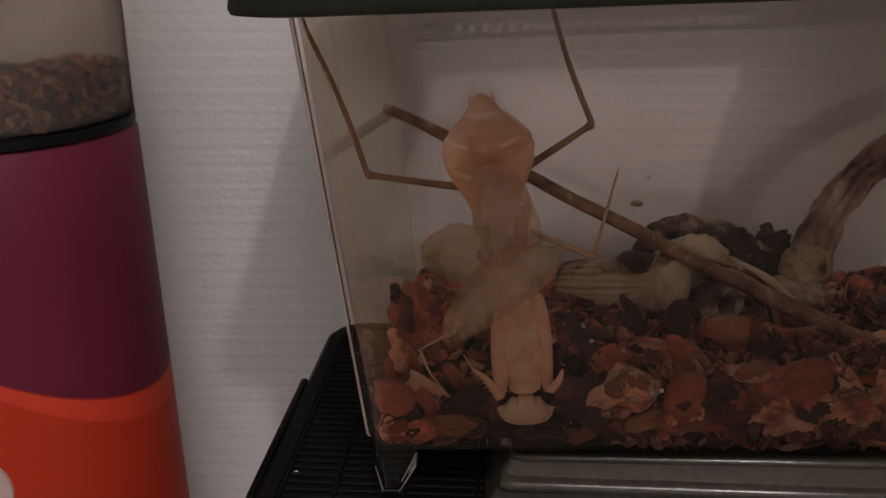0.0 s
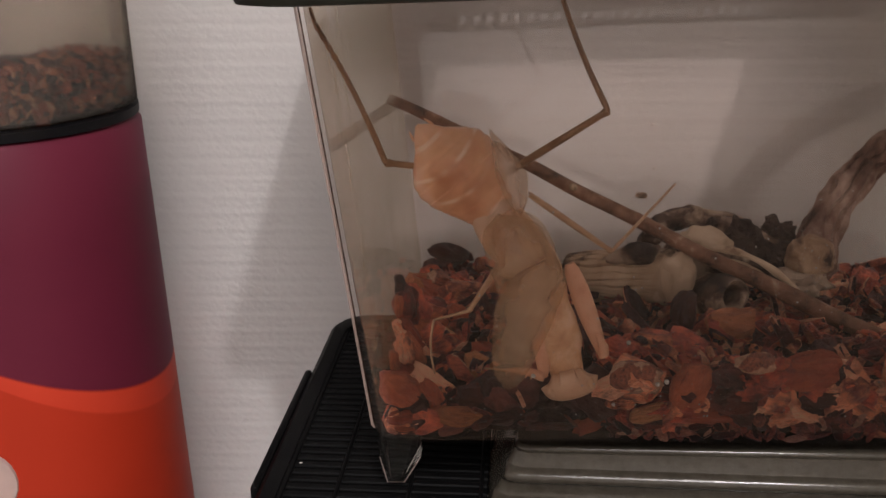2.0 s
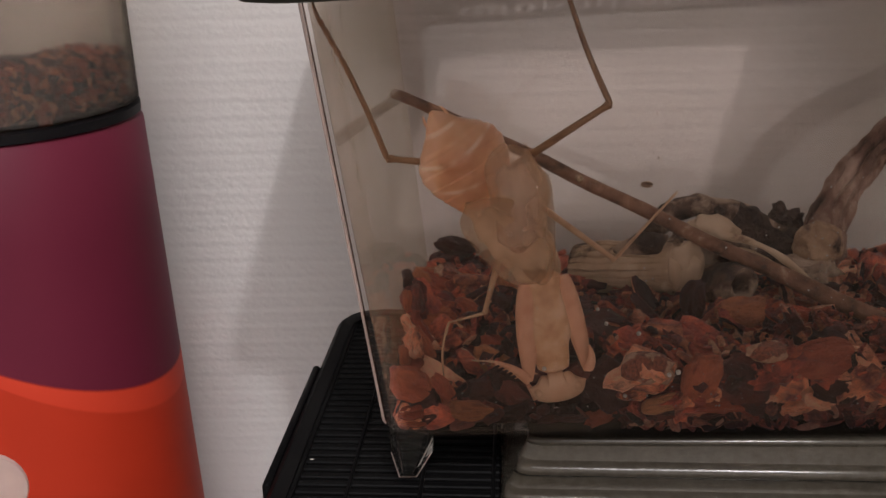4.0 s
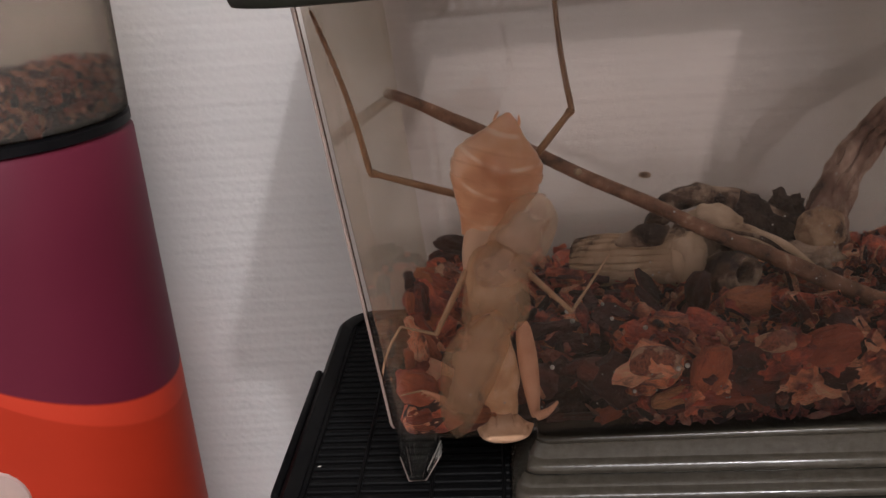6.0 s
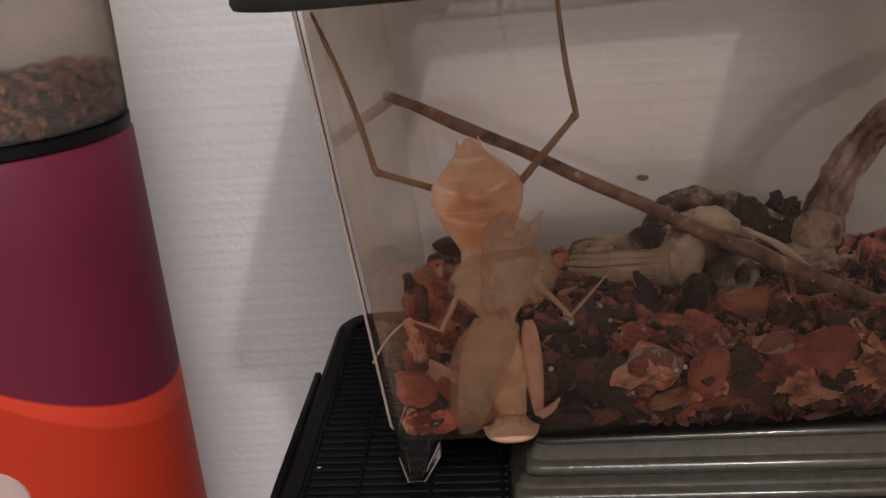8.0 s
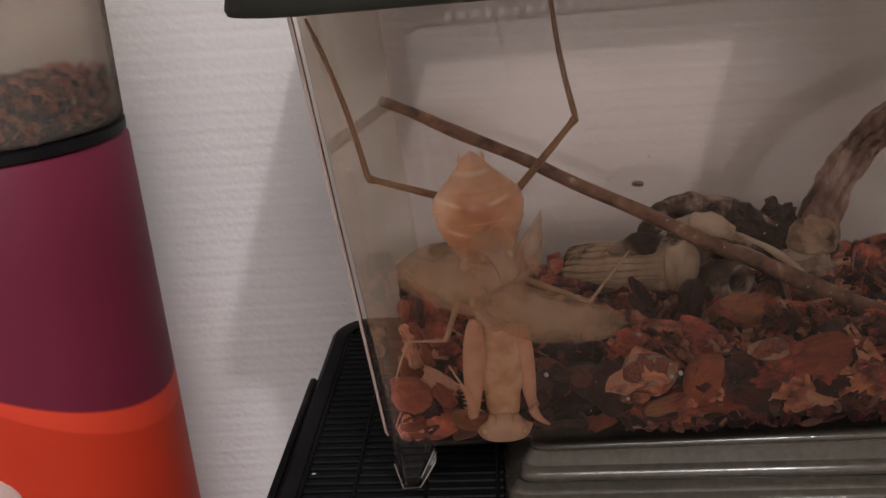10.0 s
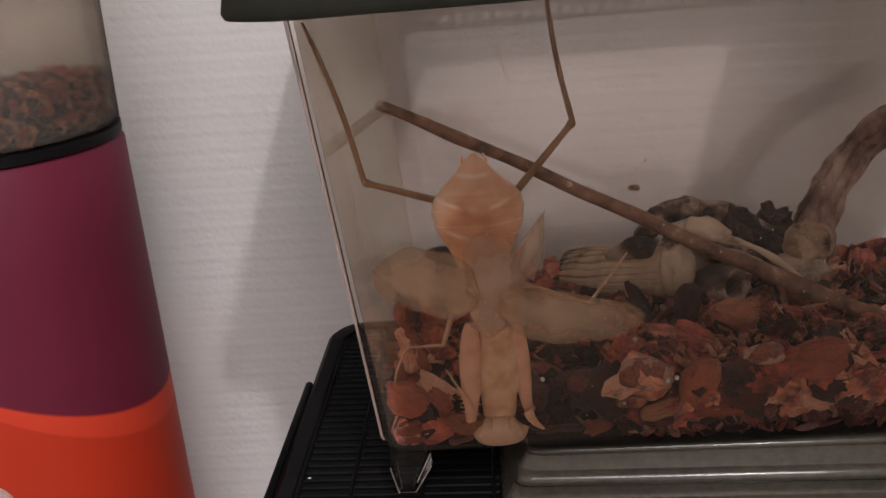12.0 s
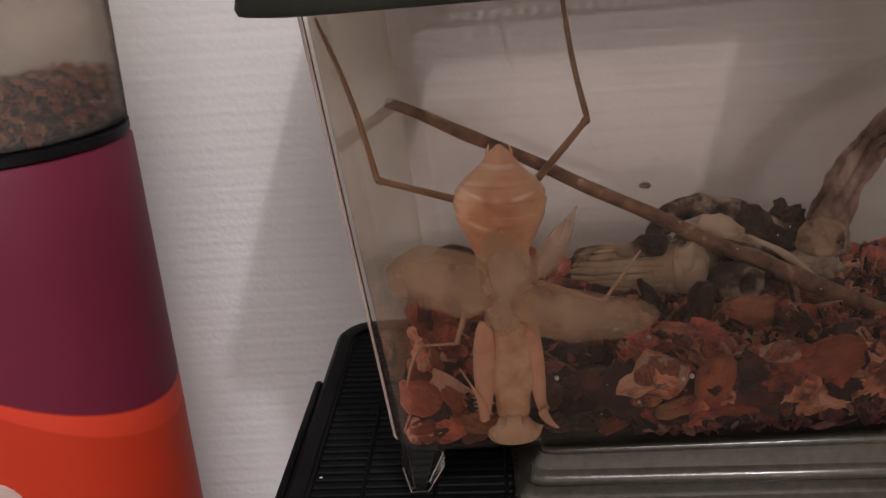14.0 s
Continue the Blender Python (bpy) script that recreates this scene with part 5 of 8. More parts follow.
    made["wing_a"] = wing("wing", LENGTHS["wing_a"], 11.0 * MM, bug, "limp pale pinkish-grey translucent wing", "cap", 1.3, M_MEMBRANE)
    made["wing_b"] = wing("wing", LENGTHS["wing_b"], 13.0 * MM, bug, "limp brownish translucent wing", "pad", 4.1, M_WING)
    made["wing_c"] = wing("wing", LENGTHS["wing_c"], 12.0 * MM, bug, "long limp brownish translucent wing", "blade", 7.7, M_WING)
    made["wing_e"] = wing("wing", LENGTHS["wing_e"], 6.0 * MM, bug, "narrow pointed pale wing", "tip", 2.9, M_MEMBRANE)
    # soft waist between abdomen and thorax
    bm = bmesh.new()
    rings = []
    for k in range(17):
        f = k / 16
        r = (6.5 - 2.0 * f) * math.sin(math.pi * (0.05 + 0.948 * f)) ** 0.45 * MM
        rings.append([(r * math.cos(a), 0.55 * r * math.sin(a), (f - 0.5) * LENGTHS["waist"]) for a in (2 * math.pi * j / 20 for j in range(20))])
    loft(bm, rings)
    made["waist"] = part("waist", bm, M_SOFT, bug, "soft pale waist")
    # thorax joint under the wing roots
    bm = ball(bmesh.new(), (0, 0, 0), 5.0 * MM, 2.4 * MM, 7.6 * MM, 28, 20)
    for v in bm.verts:
        v.co *= 1 + 0.14 * noise.noise(v.co * 320)
    made["thorax"] = part("thorax", bm, M_THORAX, bug, "soft brownish thorax")
    L = LENGTHS
    for s in ("l", "r"):
        made["fore_femur_" + s] = limb("foreleg_femur", L["fore_femur_" + s], 1.15 * MM, 0.95 * MM, M_FORE, bug, (1.25 if s == "l" else 0.95) * MM, 0.5, 0.0, 7 if s == "l" else 0, "spined grasping foreleg")
        made["fore_tibia_" + s] = limb("foreleg_tibia", L["fore_tibia_" + s], 1.15 * MM, 0.3 * MM, M_FORE, bug, 0.1 * MM, 0.6, 0.0006, 6 if s == "l" else 0)
        made["hind_femur_" + s] = limb("hind_femur", L["hind_femur_" + s], 0.75 * MM, 0.62 * MM, M_LEG, bug, 0.12 * MM, 0.85, knee=0.30 * MM)
        made["hind_tibia_" + s] = limb("hind_tibia", L["hind_tibia_" + s], 0.62 * MM, 0.45 * MM, M_LEG, bug, 0.0, 0.9, 0.0007 if s == "l" else -0.0005, beads=5 if s == "l" else 0)
        made["mid_femur_" + s] = limb("mid_femur", L["mid_femur_" + s], 0.62 * MM, 0.5 * MM, M_LIMB, bug, 0.1 * MM, 0.85, knee=0.16 * MM)
        made["mid_tibia_" + s] = limb("mid_tibia", L["mid_tibia_" + s], 0.42 * MM, 0.22 * MM, M_LIMB, bug, 0.0, 0.9)
    # the hip reaches into the body
    for v in made["mid_femur_r"].data.vertices:
        if v.co.z < 0.0001:
            v.co.z -= 0.0034
    made["mid_tarsus_l"] = limb("mid_tarsus", L["mid_tarsus_l"], 0.32 * MM, 0.2 * MM, M_LIMB, bug, 0.0, 0.9, 0.0008)
    made["fore_tarsus_l"] = limb("foreleg_tarsus", L["fore_tarsus_l"], 0.28 * MM, 0.15 * MM, M_LIMB, bug, 0.0, 0.9)
    made["hind_tarsus_l"] = limb("hind_tarsus", L["hind_tarsus_l"], 0.4 * MM, 0.28 * MM, M_LEG, bug, 0.0, 0.9)
    return made


BUG_SIZE = 1.012
BUG = (0.02004, 0.01214, 0.06582)
LENGTHS = {"abdomen": 0.02550, "thorax": 0.01616, "pronotum": 0.02182, "head": 0.00569, "wing_a": 0.02150, "wing_b": 0.02160, "wing_c": 0.02937, "wing_e": 0.01750, "fore_femur_l": 0.02179, "fore_tibia_l": 0.00844, "fore_tarsus_l": 0.00472, "fore_femur_r": 0.02147, "fore_tibia_r": 0.00560, "hind_femur_l": 0.02797, "hind_tibia_l": 0.03081, "hind_tarsus_l": 0.00289, "hind_femur_r": 0.02768, "hind_tibia_r": 0.02522, "mid_femur_r": 0.02026, "mid_tibia_r": 0.01900, "mid_femur_l": 0.01707, "mid_tibia_l": 0.00768, "mid_tarsus_l": 0.01161, "waist": 0.02342}
BUG_PARTS = mantis()


def motions():
    def go(name, *rows):
        walk(BUG_PARTS[name], [(row[0], pose(*[v * 0.001 for v in row[1:4]], *row[4:])) for row in rows])

    go("abdomen",
       (0, 6.12, 5.57, -0.53, -3.2, -7.8, 0), (0.2, 4.45, 5.57, -0, -3.2, -20.4, 0), (0.5, 4.31, 5.51, -1.31, -3.4, -28, 0), (0.8, 5.72, 5.45, -1.3, -3.5, -14.8, -0),
       (1, 5.03, 5.41, -1.85, -3.6, -18.2, 0), (1.2, 4.29, 5.45, -1.99, -3.5, -27.8, 0), (1.5, 5.57, 5.42, -1.91, -3.6, -14, 0), (1.8, 5.34, 5.41, -1.77, -3.6, -24.7, 0),
       (2, 5.9, 5.33, -2.62, -3.8, -41.7, 0), (2.2, 6.15, 5.29, -4.04, -3.9, -28.1, -0), (2.5, 4.88, 5.38, -3.53, -3.6, -20.9, 0),
       (2.8, 3.57, 5.55, -0.44, -3.3, -20.5, 0), (3, 3.83, 5.53, -0.93, -3.3, -19.4, 0), (3.2, 3.56, 5.53, -1.19, -3.3, -21.5, 0),
       (4, 4.11, 5.42, -3.64, -3.6, -31.9, -0), (4.6, 1.74, 5.16, -7.74, -4.1, -5.3, -0), (5, -0.97, 5.12, -9.08, -4.2, -9.7, -0), (5.3, -0.8, 5.14, -8.74, -4.2, 0.5, 0),
       (5.5, -1.53, 5.1, -10.14, -4.3, -15.4, 0), (5.7, -1.5, 5.16, -8.93, -4.1, -12.1, 0), (5.9, -0.34, 5.18, -7.9, -4.1, 7.1, 0), (6, 0.03, 5.18, -7.89, -4.1, 14.1, 0),
       (6.1, 0.28, 5.16, -8.23, -4.1, 22.4, 0), (6.3, -0.3, 5.02, -9.89, -4.5, 11.3, -0), (6.5, -0.18, 5.15, -7.99, -4.2, 0.3, 0),
       (6.7, -1.58, 5.09, -10.2, -4.3, -18.2, 0), (6.9, -0.26, 4.99, -10.53, -4.5, -14, 0), (7, 0.1, 5, -9.96, -4.5, -4.9, 0), (7.1, 0.43, 5.01, -9.89, -4.5, 8.9, 0),
       (7.3, -0.02, 4.96, -10.65, -4.6, 24.4, 0), (7.5, 0.92, 5.15, -8.03, -4.2, 5.9, 0), (7.7, 2.12, 4.5, -15.09, -5.6, -27.7, 0),
       (7.9, 1.86, 4.56, -14.46, -5.5, -19.2, 0), (8, 1.06, 4.77, -12.48, -5, -6.5, -0), (8.1, -0.23, 4.73, -12.82, -5.1, 18.7, 0),
       (8.2, 0.02, 4.82, -11.96, -4.9, 19.9, 0), (8.7, 0.74, 4.76, -13.2, -5, -20.3, 0), (9.2, 0.82, 4.8, -13.43, -4.9, 11, 0), (9.8, 1.96, 4.86, -14.12, -4.8, -7.5, 0),
       (10.3, 2.02, 4.95, -13.81, -4.6, -2.9, -0), (11, 2.02, 4.95, -13.81, -4.6, -2.9, -0), (12.5, 2.02, 4.95, -13.81, -4.6, -2.9, -0),
       (13, 2.6, 5.02, -12.93, -4.5, -0.7, 0), (13.5, 3.19, 4.93, -14.62, -4.7, -1.4, 0), (14, 2.8, 5.01, -12.76, -4.5, 0.9, 0))
    go("thorax",
       (0, 9.29, 4.5, -14.14, -174.2, 14.3, -180), (0.2, 9.84, 4.5, -14.66, -174.3, 14.3, -180), (0.5, 10.2, 4.5, -15.02, -174.3, 14.3, -180),
       (0.8, 10.66, 4.5, -15.21, -174.2, 12.4, 180), (1, 10.96, 4.5, -15.34, -174.2, 11.1, -180), (1.2, 10.58, 4.5, -15.18, -174.2, 12.7, 180),
       (1.5, 11.38, 4.5, -14.49, -174.4, 20.8, -180), (1.8, 12.09, 4.5, -13.9, -174.7, 21.1, 180), (2, 13.16, 4.5, -13.01, -175.1, 21.6, -180),
       (2.2, 13.02, 4.5, -12.84, -174.9, 24.1, 180), (2.5, 12.87, 4.5, -12.67, -174.6, 26.8, 180), (2.8, 12.27, 4.5, -12.26, -174.4, 21.6, 180),
       (3, 11.87, 4.5, -11.99, -174.3, 17.9, -180), (3.2, 11.87, 4.5, -11.99, -174.3, 17.9, -180), (4, 11.04, 4.5, -13.5, -174.3, 16.1, 180),
       (4.6, 4.89, 4.5, -17.12, -176, 6.1, 180), (5, 1.19, 4.5, -19.09, -176.6, 1.1, 180), (5.3, 0.81, 4.5, -19.66, -176.7, 1.7, -180),
       (5.5, 0.48, 4.5, -18.85, -176.7, -0.6, 180), (5.7, 0.62, 4.5, -19.19, -176.7, 0.4, 180), (5.9, 0.95, 4.5, -20, -176.7, 2.7, 180),
       (6, 1.03, 4.5, -20.2, -176.7, 3.3, 180), (6.1, 1.03, 4.5, -20.2, -176.7, 3.3, 180), (6.3, 1.55, 4.5, -19.68, -176.5, 3.1, 180),
       (6.5, 1.9, 4.5, -19.32, -176.4, 3, 180), (6.7, 0.48, 4.5, -18.85, -176.7, -0.6, 180), (6.9, 1.77, 4.5, -19.22, -176.5, 2.5, 180),
       (7, 2.32, 4.5, -19.37, -176.4, 3.9, 180), (7.1, 2.28, 4.5, -19.4, -176.5, 4.3, -180), (7.3, 1.76, 4.5, -19.74, -176.6, 4.2, 180),
       (7.5, 2.25, 4.5, -19.44, -176.5, 4.8, 180), (7.7, 1.65, 4.5, -19.04, -176.6, 2.2, 180), (7.9, 2.36, 4.5, -19.16, -176.5, 4, 180),
       (8, 2.82, 4.5, -19.24, -176.5, 5.2, -180), (8.1, 2.59, 4.5, -19.32, -176.5, 5, 180), (8.2, 2.48, 4.5, -19.36, -176.5, 4.9, 180),
       (8.7, 1.65, 4.5, -19.04, -176.6, 2.2, 180), (9.2, 3.17, 4.5, -18.54, -176.4, 4.3, 180), (9.8, 3.51, 4.5, -17.85, -176.4, 3.4, -180),
       (10.3, 3.68, 4.5, -17.5, -176.4, 2.9, 180), (11, 3.68, 4.5, -17.5, -176.4, 2.9, 180), (12.5, 3.68, 4.5, -17.5, -176.4, 2.9, 180),
       (13, 3.68, 4.5, -17.5, -176.4, 2.9, 180), (13.5, 3.68, 4.5, -17.5, -176.4, 2.9, 180), (14, 3.68, 4.5, -17.5, -176.4, 2.9, 180))
    go("pronotum",
       (0, 10.2, -1, -14.46, -177.5, 5.3, 180), (0.2, 10.72, -1, -14.25, -177.5, 3.9, 180), (0.5, 11.07, -1, -14.12, -177.5, 3, 180),
       (0.8, 12, -1, -13.57, -177.5, 7.2, 180), (1, 12.62, -1, -13.2, -177.5, 9.9, -180), (1.2, 11.84, -1, -13.66, -177.5, 6.5, 180),
       (1.5, 13.35, -1, -14.8, -177.3, 15.7, 180), (1.8, 14.07, -1, -14.47, -177.3, 14.7, -180), (2, 15.15, -1, -13.96, -177.3, 13.2, 180),
       (2.2, 14.94, -1, -12.89, -177.4, 14.9, 180), (2.5, 14.74, -1, -11.81, -177.4, 16.6, -180), (2.8, 13.67, -1, -12.15, -177.5, 13.6, 180),
       (3, 12.96, -1, -12.37, -177.5, 11.7, 180), (3.2, 12.96, -1, -12.37, -177.5, 11.7, 180), (4, 12.01, -1, -13.24, -177.5, 7.3, 180),
       (4.6, 5.18, -1, -20.31, -177.4, 3.1, -180), (5, 1.08, -1, -23.79, -177.3, -0, 180), (5.3, 0.67, -1, -23.91, -177.4, 2.5, 180),
       (5.5, 0.32, -1, -23.86, -177.3, 0.6, 180), (5.7, 0.46, -1, -23.88, -177.3, 1.4, -180), (5.9, 0.81, -1, -23.93, -177.4, 3.3, 180),
       (6, 0.9, -1, -23.94, -177.4, 3.8, 180), (6.1, 0.9, -1, -23.94, -177.4, 3.8, 180), (6.3, 1.46, -1, -23.81, -177.3, 1.1, -180),
       (6.5, 1.84, -1, -23.72, -177.3, -0.7, 180), (6.7, 0.32, -1, -23.86, -177.3, 0.6, 180), (6.9, 1.6, -1, -23.8, -177.3, -0.3, -180),
       (7, 2.15, -1, -23.78, -177.3, -0.7, 180), (7.1, 2.16, -1, -23.82, -177.4, 2.2, 180), (7.3, 1.67, -1, -23.89, -177.4, 4.5, 180),
       (7.5, 2.18, -1, -23.86, -177.4, 5, 180), (7.7, 1.56, -1, -23.77, -177.4, 2.4, 180), (7.9, 2.3, -1, -23.71, -177.4, 3.4, 180),
       (8, 2.8, -1, -23.68, -177.4, 4.1, -180), (8.1, 2.55, -1, -23.75, -177.4, 4.4, -180), (8.2, 2.43, -1, -23.79, -177.4, 4.6, 180),
       (8.7, 1.56, -1, -23.77, -177.4, 2.4, 180), (9.2, 3.24, -1, -22.74, -177.4, 2.4, 180), (9.8, 3.69, -1, -21.8, -177.4, 0.7, 180),
       (10.3, 3.91, -1, -21.33, -177.4, -0.1, 180), (11, 3.91, -1, -21.33, -177.4, -0.1, 180), (12.5, 3.91, -1, -21.33, -177.4, -0.1, 180),
       (13, 3.91, -1, -21.33, -177.4, -0.1, 180), (13.5, 3.91, -1, -21.33, -177.4, -0.1, 180), (14, 3.91, -1, -21.33, -177.4, -0.1, 180))
    go("head",
       (0, 12.21, -3.8, -36.49, -176, 1, 180), (0.2, 12.25, -3.8, -36.29, -176, 4.5, 180), (0.5, 12.27, -3.8, -36.15, -176, 6.8, 180),
       (0.8, 15.1, -3.8, -35.1, -175.7, 11.2, 180), (1, 16.99, -3.8, -34.4, -175.5, 14.5, 180), (1.2, 14.63, -3.8, -35.27, -175.8, 10.4, 180),
       (1.5, 19.07, -3.8, -33.8, -175.6, 18.3, 180), (1.8, 19.24, -3.8, -33.34, -175.8, 17.1, 180), (2, 19.5, -3.8, -32.66, -176.1, 15.5, 180),
       (2.2, 20.07, -3.8, -32.16, -176.1, 15.6, 180), (2.5, 20.63, -3.8, -31.66, -176, 15.7, 180), (2.8, 18.82, -3.8, -32.79, -176.2, 15.7, 180),
       (3, 17.61, -3.8, -33.54, -176.3, 15.6, 180), (3.2, 17.61, -3.8, -33.54, -176.3, 15.6, 180), (4, 14.94, -3.8, -34.85, -176.2, 11.4, -180),
       (4.6, 6.34, -3.8, -40.82, -176, 3.4, 180), (5, 1.3, -3.8, -44.18, -176, 2.3, 180), (5.3, 2.02, -3.8, -44.33, -176, 3.5, 180),
       (5.5, 1.09, -3.8, -44.42, -176.1, 6.8, 180), (5.7, 1.48, -3.8, -44.38, -176.1, 5.4, 180), (5.9, 2.4, -3.8, -44.28, -176, 2.1, -180),
       (6, 2.63, -3.8, -44.26, -176, 1.3, 180), (6.1, 2.63, -3.8, -44.26, -176, 1.3, 180), (6.3, 1.96, -3.8, -44.07, -176, -0.9, 180),
       (6.5, 1.51, -3.8, -43.94, -176, -2.3, -180), (6.7, 1.09, -3.8, -44.42, -176.1, 6.8, 180), (6.9, 1.61, -3.8, -44.15, -175.9, 2.3, 180),
       (7, 1.83, -3.8, -44.04, -175.8, 0.2, -180), (7.1, 2.91, -3.8, -44.28, -175.7, 0.4, 180), (7.3, 3.44, -3.8, -44.42, -175.7, 0.9, 180),
       (7.5, 3.98, -3.8, -44.53, -175.6, 0.5, 180), (7.7, 2.68, -3.8, -44.25, -175.9, 3.1, -180), (7.9, 3.62, -3.8, -44.15, -175.8, 0.8, 180),
       (8, 4.26, -3.8, -44.08, -175.8, -0.8, 180), (8.1, 4.15, -3.8, -44.26, -175.7, -0.3, -180), (8.2, 4.09, -3.8, -44.35, -175.6, -0, -180),
       (8.7, 2.68, -3.8, -44.25, -175.9, 3.1, -180), (9.2, 4.06, -3.8, -43.29, -175.7, -0.3, -180), (9.8, 3.87, -3.8, -42.5, -175.6, 0.3, 180),
       (10.3, 3.77, -3.8, -42.1, -175.5, 0.6, 180), (11, 3.77, -3.8, -42.1, -175.5, 0.6, 180), (12.5, 3.77, -3.8, -42.1, -175.5, 0.6, 180),
       (13, 3.77, -3.8, -42.1, -175.5, 0.6, 180), (13.5, 3.77, -3.8, -42.1, -175.5, 0.6, 180), (14, 3.77, -3.8, -42.1, -175.5, 0.6, 180))
    go("wing_a",
       (0, 6.05, -4.8, -8.32, -2.1, -3.5, 0), (0.2, 7.32, -4.97, -9.65, -2.6, -7.2, 0), (0.5, 8.53, -5.12, -10.41, -3, -10.7, 0),
       (0.8, 8.26, -5.08, -11.49, -2.9, -12.8, 0), (1, 8.06, -5.06, -12.2, -2.8, -14.1, 0), (1.2, 8.31, -5.09, -11.31, -2.9, -12.5, 0),
       (1.5, 8.9, -5.31, -15.62, -3.5, -10.2, 0), (1.8, 10.07, -5.35, -17.09, -3.6, -10.6, 0), (2, 11.83, -5.42, -19.29, -3.8, -11.3, 0),
       (2.2, 9.79, -5.26, -16.22, -3.3, -8.9, 0), (2.5, 7.93, -5.13, -13.09, -3, -6.9, 0), (2.8, 7.29, -4.88, -8.41, -2.3, -5.6, 0),
       (3, 6.97, -4.76, -5.26, -2, -4.9, -0), (3.2, 6.97, -4.76, -5.26, -2, -4.9, -0), (4, 7.55, -4.91, -7.9, -2.4, -7.3, 0), (4.6, 3.14, -4.97, -11.71, -2.6, 14, 0),
       (5, 0.45, -5.09, -14.88, -2.9, 18.9, 0), (5.3, -0.63, -5.17, -15.64, -3.1, 27.3, 0), (5.5, 0.48, -5.12, -16.23, -3, 12.4, 0),
       (5.7, 0.02, -5.15, -16.17, -3.1, 18.5, 0), (5.9, -0.98, -5.17, -14.96, -3.1, 33.7, 0), (6, -1.1, -5.16, -14.46, -3.1, 37.5, -0),
       (6.1, -1.1, -5.16, -14.46, -3.1, 37.5, -0), (6.3, 0, -5.09, -13.96, -2.9, 29.6, 0), (6.5, 0.66, -5.04, -13.35, -2.8, 24.9, 0),
       (6.7, 0.48, -5.12, -16.23, -3, 12.4, 0), (6.9, 0.22, -5.28, -17.08, -3.4, 12.2, 0), (7, 0.11, -5.36, -17.45, -3.6, 12.1, 0),
       (7.1, -1.87, -5.32, -15.67, -3.5, 29.2, -0), (7.3, -1.86, -5.18, -13.51, -3.1, 41.5, 0), (7.5, -2.35, -5.19, -12.82, -3.2, 44.2, -0),
       (7.7, 1.07, -5.35, -18.67, -3.6, 10.8, -0), (7.9, 1.56, -5.54, -20.14, -4.1, 9.5, 0), (8, 1.97, -5.69, -21.12, -4.5, 8.4, 0),
       (8.1, -1.23, -5.52, -18.23, -4.1, 25.8, 0), (8.2, -2.06, -5.41, -16.42, -3.8, 32.9, 0), (8.7, 1.07, -5.35, -18.67, -3.6, 10.8, -0),
       (9.2, 2.73, -5.19, -22.11, -3.2, 3.2, 0), (9.8, 2.62, -4.92, -22.91, -2.5, 0.4, 0), (10.3, 2.41, -4.83, -23.29, -2.2, -0.6, 0),
       (11, 2.41, -4.83, -23.29, -2.2, -0.6, 0), (12.5, 2.41, -4.83, -23.29, -2.2, -0.6, 0), (13, 2.41, -4.83, -23.29, -2.2, -0.6, 0),
       (13.5, 2.41, -4.83, -23.29, -2.2, -0.6, 0), (14, 2.41, -4.83, -23.29, -2.2, -0.6, 0))
